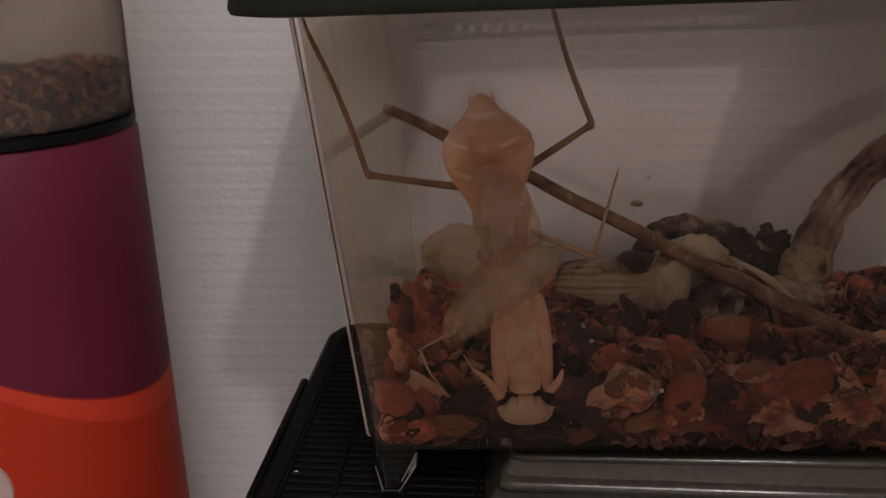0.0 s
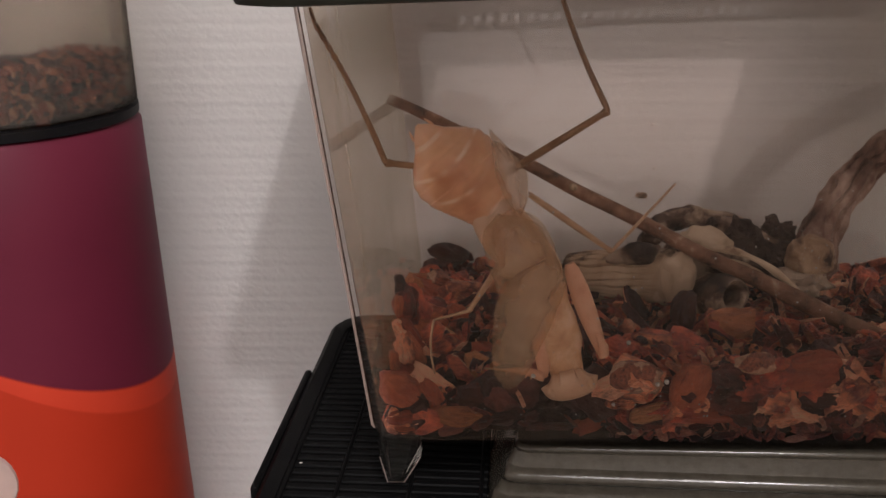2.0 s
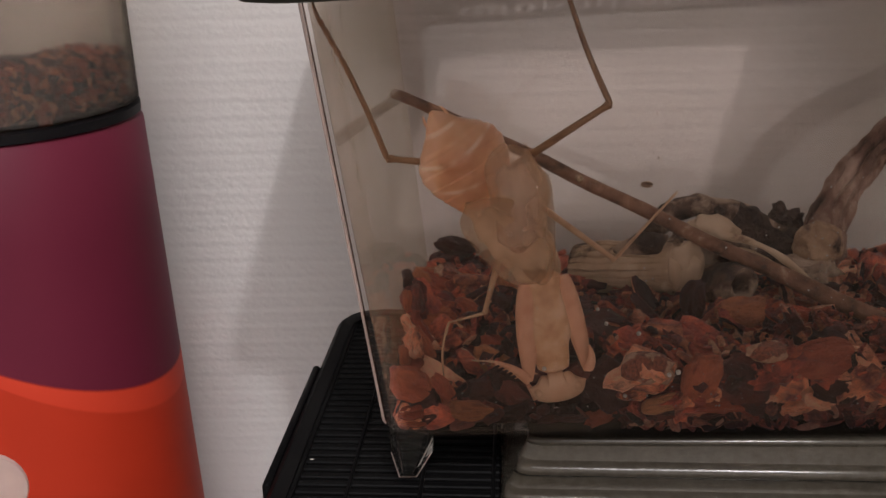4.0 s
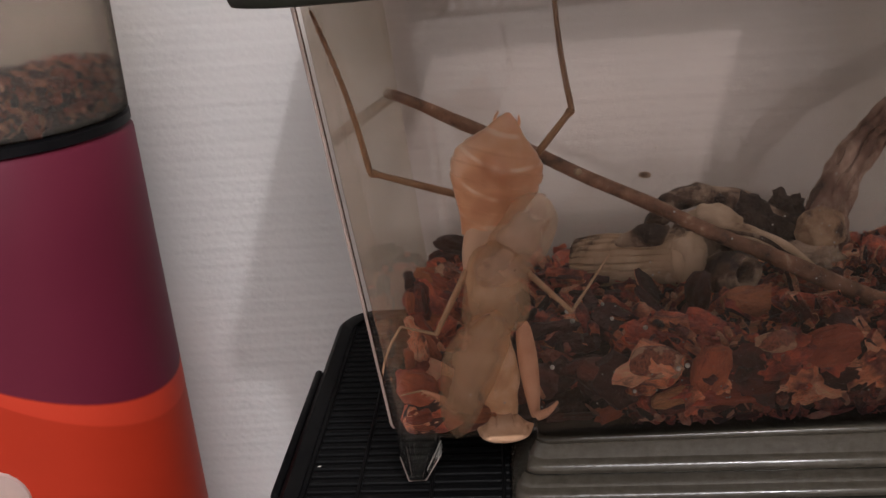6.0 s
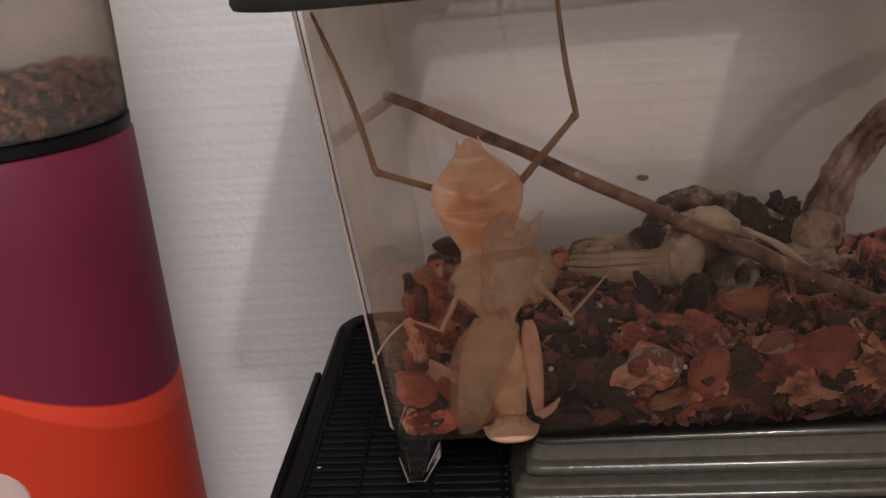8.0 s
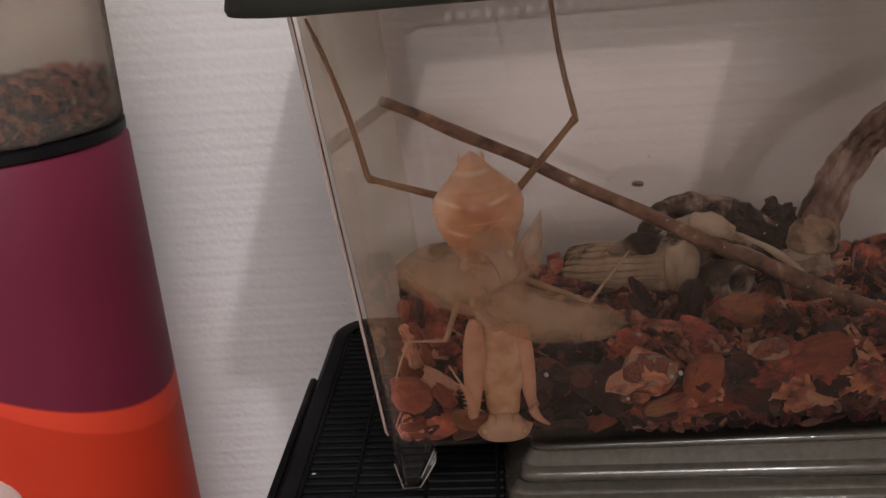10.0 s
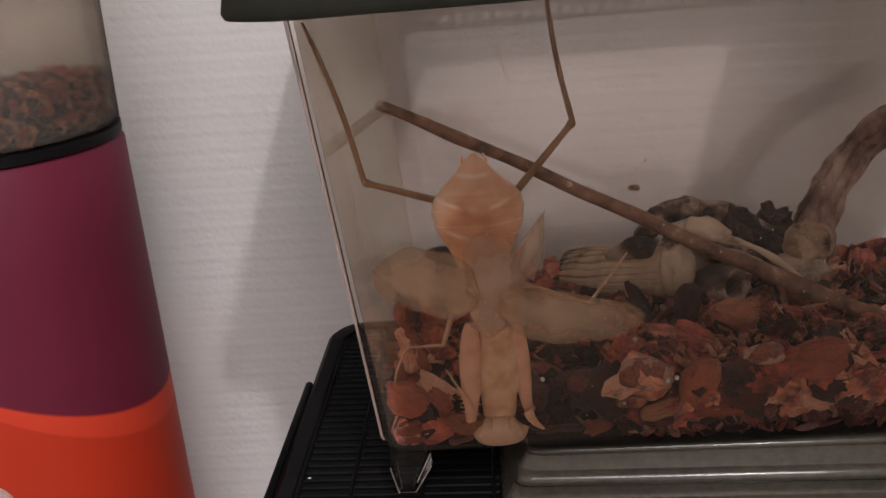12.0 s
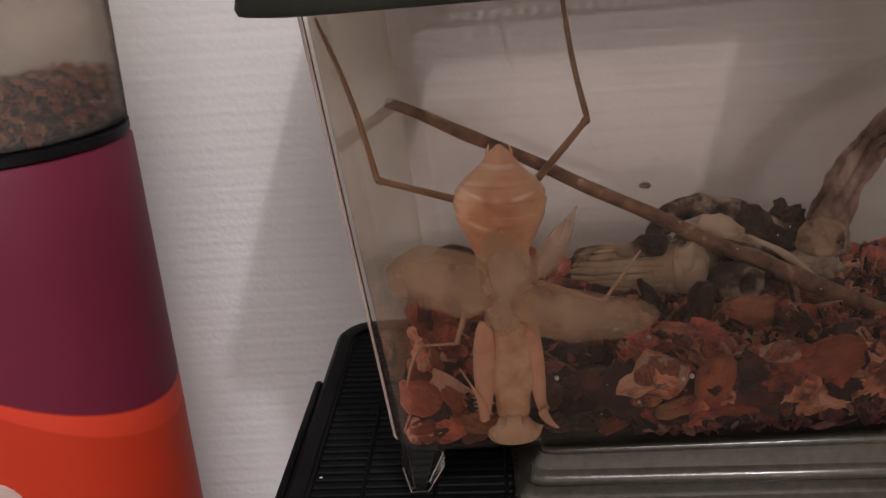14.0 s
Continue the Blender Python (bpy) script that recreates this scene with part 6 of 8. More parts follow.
    go("wing_b",
       (0, 11.55, -4.32, -10.68, 1.3, -70.8, -0), (0.2, 13.93, -4.03, -18.23, 2, -38.4, 0), (0.5, 7.08, -3.99, -21.37, 2.2, -0.8, 0),
       (0.8, 7.25, -4.03, -19.98, 2, -13.3, 0), (1, 6.92, -4.07, -18.62, 1.9, -20.8, -0), (1.2, 7.27, -4.02, -20.27, 2.1, -11.3, 0),
       (1.5, 6.63, -4.09, -20.03, 1.9, -18.7, 0), (1.8, 8.96, -4.11, -19.76, 1.8, -19.4, 0), (2, 12.44, -4.14, -19.37, 1.7, -20.4, -0),
       (2.2, 10.31, -4.17, -17.23, 1.7, -20.6, 0), (2.5, 8.16, -4.19, -15.09, 1.6, -20.7, 0), (2.8, 9.24, -4.36, -10.12, 1.2, -48.8, 0),
       (3, 6.5, -4.45, -7.64, 0.9, -59.2, 0), (3.2, 6.5, -4.45, -7.64, 0.9, -59.2, 0), (4, 11.99, -4.26, -14.07, 1.4, -42.6, 0),
       (4.6, 5.53, -4.26, -21.58, 1.4, -23.9, 0), (5, -6.32, -4.18, -22.21, 1.6, 49.8, 0), (5.3, -5.65, -4.18, -24.28, 1.6, 42.4, 0),
       (5.5, -1.67, -4.4, -14.91, 1.1, 83.4, 0), (5.7, -5.13, -4.3, -17.84, 1.3, 70.7, -0), (5.9, -2.27, -4.19, -27.19, 1.6, 18, 0),
       (6, -0.24, -4.24, -27.14, 1.5, 5.1, 0), (6.1, -0.24, -4.24, -27.14, 1.5, 5.1, 0), (6.3, 0.36, -4.24, -26.3, 1.5, 1.7, 0), (6.5, 0.76, -4.24, -25.7, 1.5, -0.6, 0),
       (6.7, -1.67, -4.4, -14.91, 1.1, 83.4, 0), (6.9, -4.82, -4.04, -27.81, 2, 31.8, 0), (7, 1.94, -4.12, -29.77, 1.8, -2.8, 0), (7.1, 1.22, -4.22, -28.4, 1.5, -0, -0),
       (7.3, 0.38, -4.27, -27.05, 1.4, 3.2, -0), (7.5, 0.75, -4.29, -26.99, 1.4, 2.1, 0), (7.7, -4.47, -4.34, -14.57, 1.2, 81.8, 0),
       (7.9, -6.13, -4.29, -14.46, 1.4, 80.6, 0), (8, -7.22, -4.25, -14.44, 1.5, 79.6, 0), (8.1, -7.14, -4.12, -22.8, 1.8, 48.5, 0),
       (8.2, -4.36, -4.14, -26.11, 1.8, 30.3, -0), (8.7, -4.47, -4.34, -14.57, 1.2, 81.8, 0), (9.2, -3.07, -3.13, -30.84, 4.4, 9.7, 0),
       (9.8, 6.14, -4.25, -18.83, 1.5, -62, 0), (10.3, 0.39, -4.42, -16.25, 1, -68.1, 0), (11, 0.39, -4.42, -16.25, 1, -68.1, 0),
       (12.5, 0.39, -4.42, -16.25, 1, -68.1, 0), (13, 0.39, -4.42, -16.25, 1, -68.1, 0), (13.5, 0.39, -4.42, -16.25, 1, -68.1, 0), (14, 0.39, -4.42, -16.25, 1, -68.1, 0))
    go("wing_c",
       (0, 17.33, -6.33, -2.95, -179.5, -48.1, 180), (0.2, 15.84, -6.3, -0.31, -179.4, -27.1, 180), (0.5, 13.27, -6.3, -0.32, -179.4, -12.2, 180),
       (0.8, 14.49, -6.35, -4.11, -179.5, -29.8, 180), (1, 13.23, -6.39, -6.86, -179.6, -38.1, 180), (1.2, 14.57, -6.35, -3.4, -179.5, -27.3, 180),
       (1.5, 10.58, -6.43, -12.52, -179.7, -33, 180), (1.8, 13.21, -6.41, -10.36, -179.6, -27.7, -180), (2, 15.43, -6.37, -7.02, -179.6, -16.7, 180),
       (2.2, 16.19, -6.36, -2.7, -179.5, -20.1, 180), (2.5, 17.06, -6.35, 1.46, -179.5, -23.9, 180), (2.8, 20.08, 16.32, 7.54, -128.7, -25.1, 180),
       (3, 9.29, 15.54, -15.91, 48.9, 23.6, -0), (3.2, 9.29, 15.54, -15.91, 48.9, 23.6, -0), (4, 9.97, 15.83, 5.23, -130.2, 6.3, 180),
       (4.6, 5.38, 15.53, -8.96, -131.1, -1.3, 180), (5, 3.38, -6.38, -15.7, -179.6, -3.5, 180), (5.3, 2.83, -6.4, -18.98, -179.6, -12.1, -180),
       (5.5, 4.13, -6.41, -19.52, -179.6, -1.3, 180), (5.7, 3.53, -6.4, -19.16, -179.6, -5.7, 180), (5.9, 2.37, -6.4, -19.09, -179.6, -16.8, 180),
       (6, 2.08, -6.4, -19.25, -179.6, -19.7, 180), (6.1, 2.08, -6.4, -19.25, -179.6, -19.7, 180), (6.3, 2.98, -6.37, -14.76, -179.6, -12.3, -180),
       (6.5, 2.96, -6.35, -11.95, -179.5, -6.3, -180), (6.7, 4.13, -6.41, -19.52, -179.6, -1.3, 180), (6.9, 3.53, -6.39, -17.49, -179.6, -3, 180),
       (7, 3.34, -6.37, -16.64, -179.6, -3.8, 180), (7.1, 4.03, -6.36, -15.72, -179.5, -11.6, 180), (7.3, 3.74, -6.37, -16.95, -179.6, -19.8, -180),
       (7.5, 4.86, -6.36, -15.42, -179.5, -19.9, 180), (7.7, 3.84, -6.41, -18.67, -179.6, -9.4, 180), (7.9, 3.69, -6.4, -18.44, -179.6, -14.3, 180),
       (8, 3.56, -6.41, -18.41, -179.6, -17.6, 180), (8.1, 4.02, -6.39, -17.19, -179.6, -18.4, -180), (8.2, 4.28, -6.38, -16.59, -179.6, -18.9, 180),
       (8.7, 3.84, -6.41, -18.67, -179.6, -9.4, 180), (9.2, 0.71, -6.3, -7.87, -179.4, 18.2, 180), (9.8, -2.1, -6.35, -13.92, -179.5, 67.6, -180),
       (10.3, 3.53, -6.4, -15.92, -179.6, 82.4, 180), (11, 3.53, -6.4, -15.92, -179.6, 82.4, 180), (12.5, 3.53, -6.4, -15.92, -179.6, 82.4, 180),
       (13, 3.53, -6.4, -15.92, -179.6, 82.4, 180), (13.5, 3.53, -6.4, -15.92, -179.6, 82.4, 180), (14, 3.53, -6.4, -15.92, -179.6, 82.4, 180))
    go("wing_e",
       (0, 10.99, -2.77, -9.31, -2.5, 1.3, 0), (0.2, 10.77, -2.57, -3.62, -1.9, -8.3, 0), (0.5, 9.87, -2.48, 0.27, -1.6, -12.3, -0),
       (0.8, 10.73, -2.59, -4.68, -1.9, -0.3, 0), (1, 10.31, -2.68, -7.39, -2.2, 11, 0), (1.2, 10.7, -2.57, -3.9, -1.9, -2.7, 0),
       (1.5, 10.57, -2.64, -8.2, -2.1, 12.3, 0), (1.8, 10.71, -2.62, -5.29, -2, -2.4, -0), (2, 9.64, -2.53, 0.74, -1.7, -20.5, 0),
       (2.2, 10.01, -2.52, 1.05, -1.7, -15.5, 0), (2.5, 10.4, -2.5, 1.51, -1.6, -10.6, 0), (2.8, 11.05, -2.61, -4.63, -2, -4.7, -0),
       (3, 10.97, -2.71, -8.62, -2.3, 0.9, 0), (3.2, 10.97, -2.71, -8.62, -2.3, 0.9, 0), (4, 10.82, -2.58, -4.25, -1.9, -7, 0), (4.6, 4.89, -2.86, -12.77, -2.8, 21.7, 0),
       (5, 3.1, -2.71, -10.56, -2.3, 22.3, -0), (5.3, 1.6, -2.81, -12.23, -2.7, 33, 0), (5.5, 3.36, -2.57, -6.76, -1.9, 15.7, 0),
       (5.7, 2.95, -2.66, -9.39, -2.2, 21.4, -0), (5.9, 0.1, -2.93, -13.18, -3.1, 44.7, 0), (6, -0.86, -3, -13.11, -3.3, 53.3, -0),
       (6.1, -0.86, -3, -13.11, -3.3, 53.3, -0), (6.3, 0.77, -2.95, -13.67, -3.1, 40.4, 0), (6.5, 1.95, -2.9, -13.54, -2.9, 32.7, 0),
       (6.7, 3.36, -2.57, -6.76, -1.9, 15.7, 0), (6.9, 1.85, -2.83, -12.64, -2.7, 25.8, 0), (7, 0.43, -3, -14.47, -3.3, 33.4, 0),
       (7.1, 1.23, -2.88, -12.57, -2.9, 36.9, 0), (7.3, 1.07, -2.87, -11.95, -2.8, 44.3, -0), (7.5, 2.23, -2.79, -10.76, -2.6, 39.6, -0),
       (7.7, 2.89, -2.71, -11.16, -2.3, 23.7, 0), (7.9, 2.12, -2.82, -13.33, -2.7, 30.6, 0), (8, 1.36, -2.9, -14.42, -3, 36.5, 0),
       (8.1, 1.68, -2.85, -12.94, -2.8, 37.8, -0), (8.2, 1.86, -2.83, -12.21, -2.7, 38.4, 0), (8.7, 2.89, -2.71, -11.16, -2.3, 23.7, 0),
       (9.2, 3.97, -2.61, -15.38, -2, 27.6, -0), (9.8, 5.52, -2.46, -15.47, -1.5, 23, 0), (10.3, 6.09, -2.41, -15.4, -1.3, 21.5, 0),
       (11, 6.09, -2.41, -15.4, -1.3, 21.5, 0), (12.5, 6.82, -2.42, -14.23, -1.4, 24.4, 0), (13, 6.82, -2.42, -14.23, -1.4, 24.4, 0),
       (13.5, 7.28, -2.41, -13.73, -1.3, 28.2, 0), (14, 7.83, -2.39, -13.19, -1.3, 31.9, 0))
    go("fore_femur_l",
       (0, 7.37, -1.93, -15.18, -177.2, -1, -180), (0.2, 7.94, -1.94, -15.79, -177.2, -2.9, 180), (0.5, 8.32, -1.94, -16.2, -177.2, -4.2, 180),
       (0.8, 9.26, -1.9, -15.89, -177.1, -1.8, 180), (1, 9.85, -1.86, -15.7, -177, -0.1, 180), (1.2, 9.11, -1.9, -15.94, -177.1, -2.2, -180),
       (1.5, 10.43, -1.75, -13.78, -176.7, 8.7, 180), (1.8, 11.59, -1.73, -13.22, -176.7, 6.9, 180), (2, 13.36, -1.72, -12.42, -176.6, 4, 180),
       (2.2, 12.72, -1.76, -12.61, -176.7, 5.4, 180), (2.5, 12.13, -1.81, -12.81, -176.9, 6.7, 180), (2.8, 10.51, -1.91, -13.36, -177.1, 7.6, 180),
       (3, 9.47, -1.97, -13.73, -177.3, 8, 180), (3.2, 9.47, -1.97, -13.73, -177.3, 8, 180), (4, 8.86, -1.95, -14.84, -177.2, 2, 180),
       (4.6, 1.88, -1.97, -19.02, -177.3, -8.1, 180), (5, -1.68, -1.99, -21.73, -177.3, -14.2, -180), (5.3, -1.53, -1.99, -21.95, -177.4, -14.9, 180),
       (5.5, -1.83, -1.98, -21.68, -177.3, -13.7, 180), (5.7, -1.71, -1.99, -21.79, -177.3, -14.2, -180), (5.9, -1.41, -2, -22.07, -177.4, -15.4, -180),
       (6, -1.34, -2, -22.13, -177.4, -15.6, 180), (6.1, -1.34, -2, -22.13, -177.4, -15.6, 180), (6.3, -1.45, -2, -21.93, -177.4, -15.1, 180),
       (6.5, -1.53, -2, -21.79, -177.4, -14.7, 180), (6.7, -1.83, -1.98, -21.68, -177.3, -13.7, 180), (6.9, -0.95, -1.98, -21.51, -177.3, -12.1, 180),
       (7, -0.58, -1.98, -21.45, -177.3, -11.4, 180), (7.1, -0.92, -1.99, -22.34, -177.3, -12.4, 180), (7.3, -1.3, -2, -22.79, -177.4, -14.3, 180),
       (7.5, -1.27, -2, -23.23, -177.4, -13.4, -180), (7.7, -1.56, -2, -21.96, -177.4, -12.7, -180), (7.9, -1.39, -2.02, -22.14, -177.4, -12.1, 180),
       (8, -1.28, -2.02, -22.25, -177.4, -11.6, 180), (8.1, -1.28, -2.01, -22.64, -177.4, -12.3, 180), (8.2, -1.28, -2.01, -22.84, -177.4, -12.7, 180),
       (8.7, -1.56, -2, -21.96, -177.4, -12.7, -180), (9.2, -1.38, -2.04, -21.67, -177.5, -7.5, -180), (9.8, -1.44, -2.06, -21.2, -177.5, -3.5, -180),
       (10.3, -1.45, -2.07, -21.01, -177.6, -1.6, -180), (11, -1.45, -2.07, -21.01, -177.6, -1.6, -180), (12.5, -1.45, -2.07, -21.01, -177.6, -1.6, -180),
       (13, -1.45, -2.07, -21.01, -177.6, -1.6, -180), (13.5, -1.45, -2.07, -21.01, -177.6, -1.6, -180), (14, -1.45, -2.07, -21.01, -177.6, -1.6, -180))
    go("fore_tibia_l",
       (0, 6.97, -4, -36.42, -5.5, -42.5, 0), (0.2, 6.8, -4, -37, 3.4, -45.2, 0), (0.5, 6.69, -4, -37.38, 3.2, -46.9, -0), (0.8, 8.53, -4, -37.12, -3.4, -43.4, 0),
       (1, 9.75, -4, -36.94, -8.4, -40.8, -0), (1.2, 8.22, -4, -37.16, -1.2, -44, 0), (1.5, 13.66, -4, -34.77, 3, -64.9, -0), (1.8, 14.11, -4, -34.31, -4.5, -72.3, -0),
       (2, 14.79, -4, -33.61, -18.1, -88.2, 0), (2.2, 14.69, -4, -33.76, -8.7, -76.4, 0), (2.5, 14.59, -4, -33.91, 3, -68.1, 0), (2.8, 13.3, -4, -34.43, 3.3, -66.8, -0),
       (3, 12.43, -4, -34.77, -2.5, -65.9, 0), (3.2, 12.43, -4, -34.77, -2.5, -65.9, 0), (4, 9.56, -4, -36.08, 3.4, -56.1, 0), (4.6, -1.2, -4, -40.02, -7.2, -61.7, 0),
       (5, -7.01, -4, -42.26, -8.7, -59.3, 0), (5.3, -7.11, -4, -42.41, -9.5, -57.2, 0), (5.5, -6.98, -4, -42.25, -9, -58.7, 0), (5.7, -7.03, -4, -42.32, -9.2, -58.1, 0),
       (5.9, -7.16, -4, -42.48, -9.7, -56.6, 0), (6, -7.19, -4, -42.52, -9.8, -56.2, 0), (6.1, -7.19, -4, -42.52, -9.8, -56.2, 0),
       (6.3, -7.1, -4, -42.37, -9.1, -58.4, 0), (6.5, -7.04, -4, -42.26, -8.5, -59.9, 0), (6.7, -6.98, -4, -42.25, -9, -58.7, 0),
       (6.9, -5.5, -4, -42.22, -17.2, -81.1, 0), (7, -4.87, -4, -42.21, 162.2, -87.8, 180), (7.1, -5.59, -4, -43.02, -14.6, -54.1, -0),
       (7.3, -6.66, -4, -43.31, 3.2, -38.7, -0), (7.5, -6.3, -4, -43.83, 2.9, -29.8, 0), (7.7, -6.32, -4, -42.62, 3.4, -28, -0), (7.9, -5.93, -4, -42.85, 2.9, -13.7, 0),
       (8, -5.67, -4, -43, 2.6, -6.4, 0), (8.1, -5.92, -4, -43.33, 2.8, -15.3, -0), (8.2, -6.05, -4, -43.5, 2.8, -20, 0), (8.7, -6.32, -4, -42.62, 3.4, -28, -0),
       (9.2, -4.23, -4, -42.67, 2.5, -10.8, 0), (9.8, -2.79, -4, -42.35, 2.4, -14.9, 0), (10.3, -2.07, -4, -42.19, 2.3, -16.7, 0), (11, -2.07, -4, -42.19, 2.3, -16.7, 0),
       (12.5, -2.07, -4, -42.19, 2.3, -16.7, 0), (13, -2.07, -4, -42.19, 2.3, -16.7, 0), (13.5, -2.07, -4, -42.19, 2.3, -16.7, 0), (14, -2.07, -4, -42.19, 2.3, -16.7, 0))
    go("fore_tarsus_l",
       (0, 1.29, -3.19, -30.22, 19.4, -25, 0), (0.2, 0.82, -4.49, -31.06, -12.9, -55.7, 0), (0.5, 0.53, -4.48, -31.62, -11.1, -74.8, 0),
       (0.8, 2.74, -3.5, -30.99, 8.4, -83.2, 0), (1, 4.29, -2.77, -30.61, 16.7, -86, 0), (1.2, 2.36, -3.82, -31.09, 3.3, -82.2, -0),
       (1.5, 6.02, -4.44, -31.19, 175, -89.2, 180), (1.8, 6.09, -3.34, -31.74, 7.3, -85.4, 0), (2, 6.77, -1.38, -33.36, 23, -71.5, 0),
       (2.2, 6.58, -2.72, -31.8, 12.2, -87.7, 0), (2.5, 6.77, -4.45, -30.77, 176, -81.6, 180), (2.8, 5.55, -4.48, -31.11, 174.9, -83.9, -180),
       (3, 4.73, -3.63, -31.32, -175.6, -85.9, 180), (3.2, 4.73, -3.63, -31.32, -175.6, -85.9, 180), (4, 2.56, -4.5, -31.37, -8.2, -89.1, 0),
       (4.6, -8.58, -2.94, -36.05, 15, -87.6, 0), (5, -14.19, -2.72, -37.99, 18.1, -87.2, 0), (5.3, -14.11, -2.6, -37.9, -161, -89.4, 180),
       (5.5, -14.1, -2.68, -37.92, 17.3, -90, 0), (5.7, -14.11, -2.65, -37.91, -161.9, -89.8, 180), (5.9, -14.11, -2.57, -37.89, -160.3, -89.2, 180),
       (6, -14.11, -2.56, -37.89, -159.9, -89, -180), (6.1, -14.11, -2.56, -37.89, -159.9, -89, -180), (6.3, -14.21, -2.66, -38, 19.6, -86.9, 0),
       (6.5, -14.27, -2.75, -38.07, 18.9, -84, 0), (6.7, -14.1, -2.68, -37.92, 17.3, -90, 0), (6.9, -13.47, -1.5, -40.98, -138.7, -66.8, 180),
       (7, -12.91, -1.42, -42.53, -135.4, -58.5, 180), (7.1, -12.2, -1.88, -38.22, -137.8, -77.5, 180), (7.3, -11.94, -4.47, -36.73, -7, -68.6, 0),
       (7.5, -10.5, -4.42, -36.51, -5.4, -48.7, 0), (7.7, -10.29, -4.5, -35.18, -6.1, -56, 0), (7.9, -7.93, -4.43, -34.65, -3.8, -35.2, 0),
       (8, -6.6, -4.39, -34.61, -2.7, -24.8, 0), (8.1, -8.14, -4.41, -35.19, -3.6, -32.1, 0), (8.2, -8.94, -4.42, -35.57, -4.2, -36.6, 0),
       (8.7, -10.29, -4.5, -35.18, -6.1, -56, 0), (9.2, -5.81, -4.37, -34.39, -2.5, -26.3, 0), (9.8, -4.96, -4.35, -34.2, -2.3, -27.9, 0),
       (10.3, -4.5, -4.34, -34.11, -2.2, -28.8, 0), (11, -4.5, -4.34, -34.11, -2.2, -28.8, 0), (12.5, -4.5, -4.34, -34.11, -2.2, -28.8, 0),
       (13, -4.5, -4.34, -34.11, -2.2, -28.8, 0), (13.5, -4.5, -4.34, -34.11, -2.2, -28.8, 0), (14, -4.5, -4.34, -34.11, -2.2, -28.8, 0))
    go("fore_femur_r",
       (0, 14.09, -1.05, -14.45, -177.5, 7.7, 180), (0.2, 15.18, -1.08, -15.5, -177.5, 7.9, 180), (0.5, 15.91, -1.09, -16.19, -177.6, 7.9, 180),
       (0.8, 17.12, -1.1, -14.48, -177.6, 15, 180), (1, 18.03, -1.12, -13.5, -177.6, 19.6, 180), (1.2, 16.91, -1.1, -14.75, -177.6, 13.9, 180),
       (1.5, 18.11, -1.12, -11.44, -177.6, 20.2, -180), (1.8, 18.65, -1.09, -10.81, -177.6, 20.5, 180), (2, 19.44, -1.04, -9.87, -177.4, 20.9, 180),
       (2.2, 19.26, -1.08, -10.12, -177.5, 21.7, -180), (2.5, 19.12, -1.12, -10.38, -177.7, 22.5, 180), (2.8, 17.87, -1.11, -11.36, -177.6, 21.5, -180),
       (3, 17.05, -1.09, -12.02, -177.6, 20.8, 180), (3.2, 17.05, -1.09, -12.02, -177.6, 20.8, 180), (4, 16.44, -1.09, -13.98, -177.6, 14.4, 180),
       (4.6, 10.18, -1.01, -19.96, -177.3, 9.2, 180), (5, 7.03, -0.98, -23.75, -177.3, 4.6, -180), (5.3, 6.92, -0.99, -24.16, -177.3, 5.4, 180),
       (5.5, 6.55, -0.98, -23.89, -177.3, 5.4, 180), (5.7, 6.7, -0.99, -24, -177.3, 5.4, 180), (5.9, 7.07, -1, -24.27, -177.3, 5.4, 180),
       (6, 7.16, -1, -24.34, -177.3, 5.4, 180), (6.1, 7.16, -1, -24.34, -177.3, 5.4, 180), (6.3, 7.36, -0.99, -23.9, -177.3, 4.4, -180),
       (6.5, 7.5, -0.98, -23.62, -177.3, 3.7, 180), (6.7, 6.55, -0.98, -23.89, -177.3, 5.4, 180), (6.9, 7.04, -0.98, -23.75, -177.3, 4.4, 180),
       (7, 7.25, -0.98, -23.69, -177.3, 4, -180), (7.1, 7.85, -0.98, -23.76, -177.3, 3.9, 180), (7.3, 7.92, -0.99, -24.04, -177.3, 4.5, 180),
       (7.5, 8.44, -0.98, -23.84, -177.3, 3.8, 180), (7.7, 7.52, -0.98, -23.79, -177.3, 5.1, 180), (7.9, 8.11, -0.99, -23.74, -177.3, 4.9, -180),
       (8, 8.49, -0.99, -23.7, -177.3, 4.7, -180), (8.1, 8.47, -0.98, -23.75, -177.3, 4.4, -180), (8.2, 8.46, -0.98, -23.78, -177.3, 4.2, -180),
       (8.7, 7.52, -0.98, -23.79, -177.3, 5.1, 180), (9.2, 8, -0.97, -22.23, -177.3, 5.6, 180), (9.8, 7.49, -0.96, -20.77, -177.2, 6.4, 180),
       (10.3, 7.24, -0.96, -20.04, -177.2, 6.8, 180), (11, 7.24, -0.96, -20.04, -177.2, 6.8, 180), (12.5, 7.24, -0.96, -20.04, -177.2, 6.8, 180),
       (13, 7.24, -0.96, -20.04, -177.2, 6.8, 180), (13.5, 7.24, -0.96, -20.04, -177.2, 6.8, 180), (14, 7.24, -0.96, -20.04, -177.2, 6.8, 180))
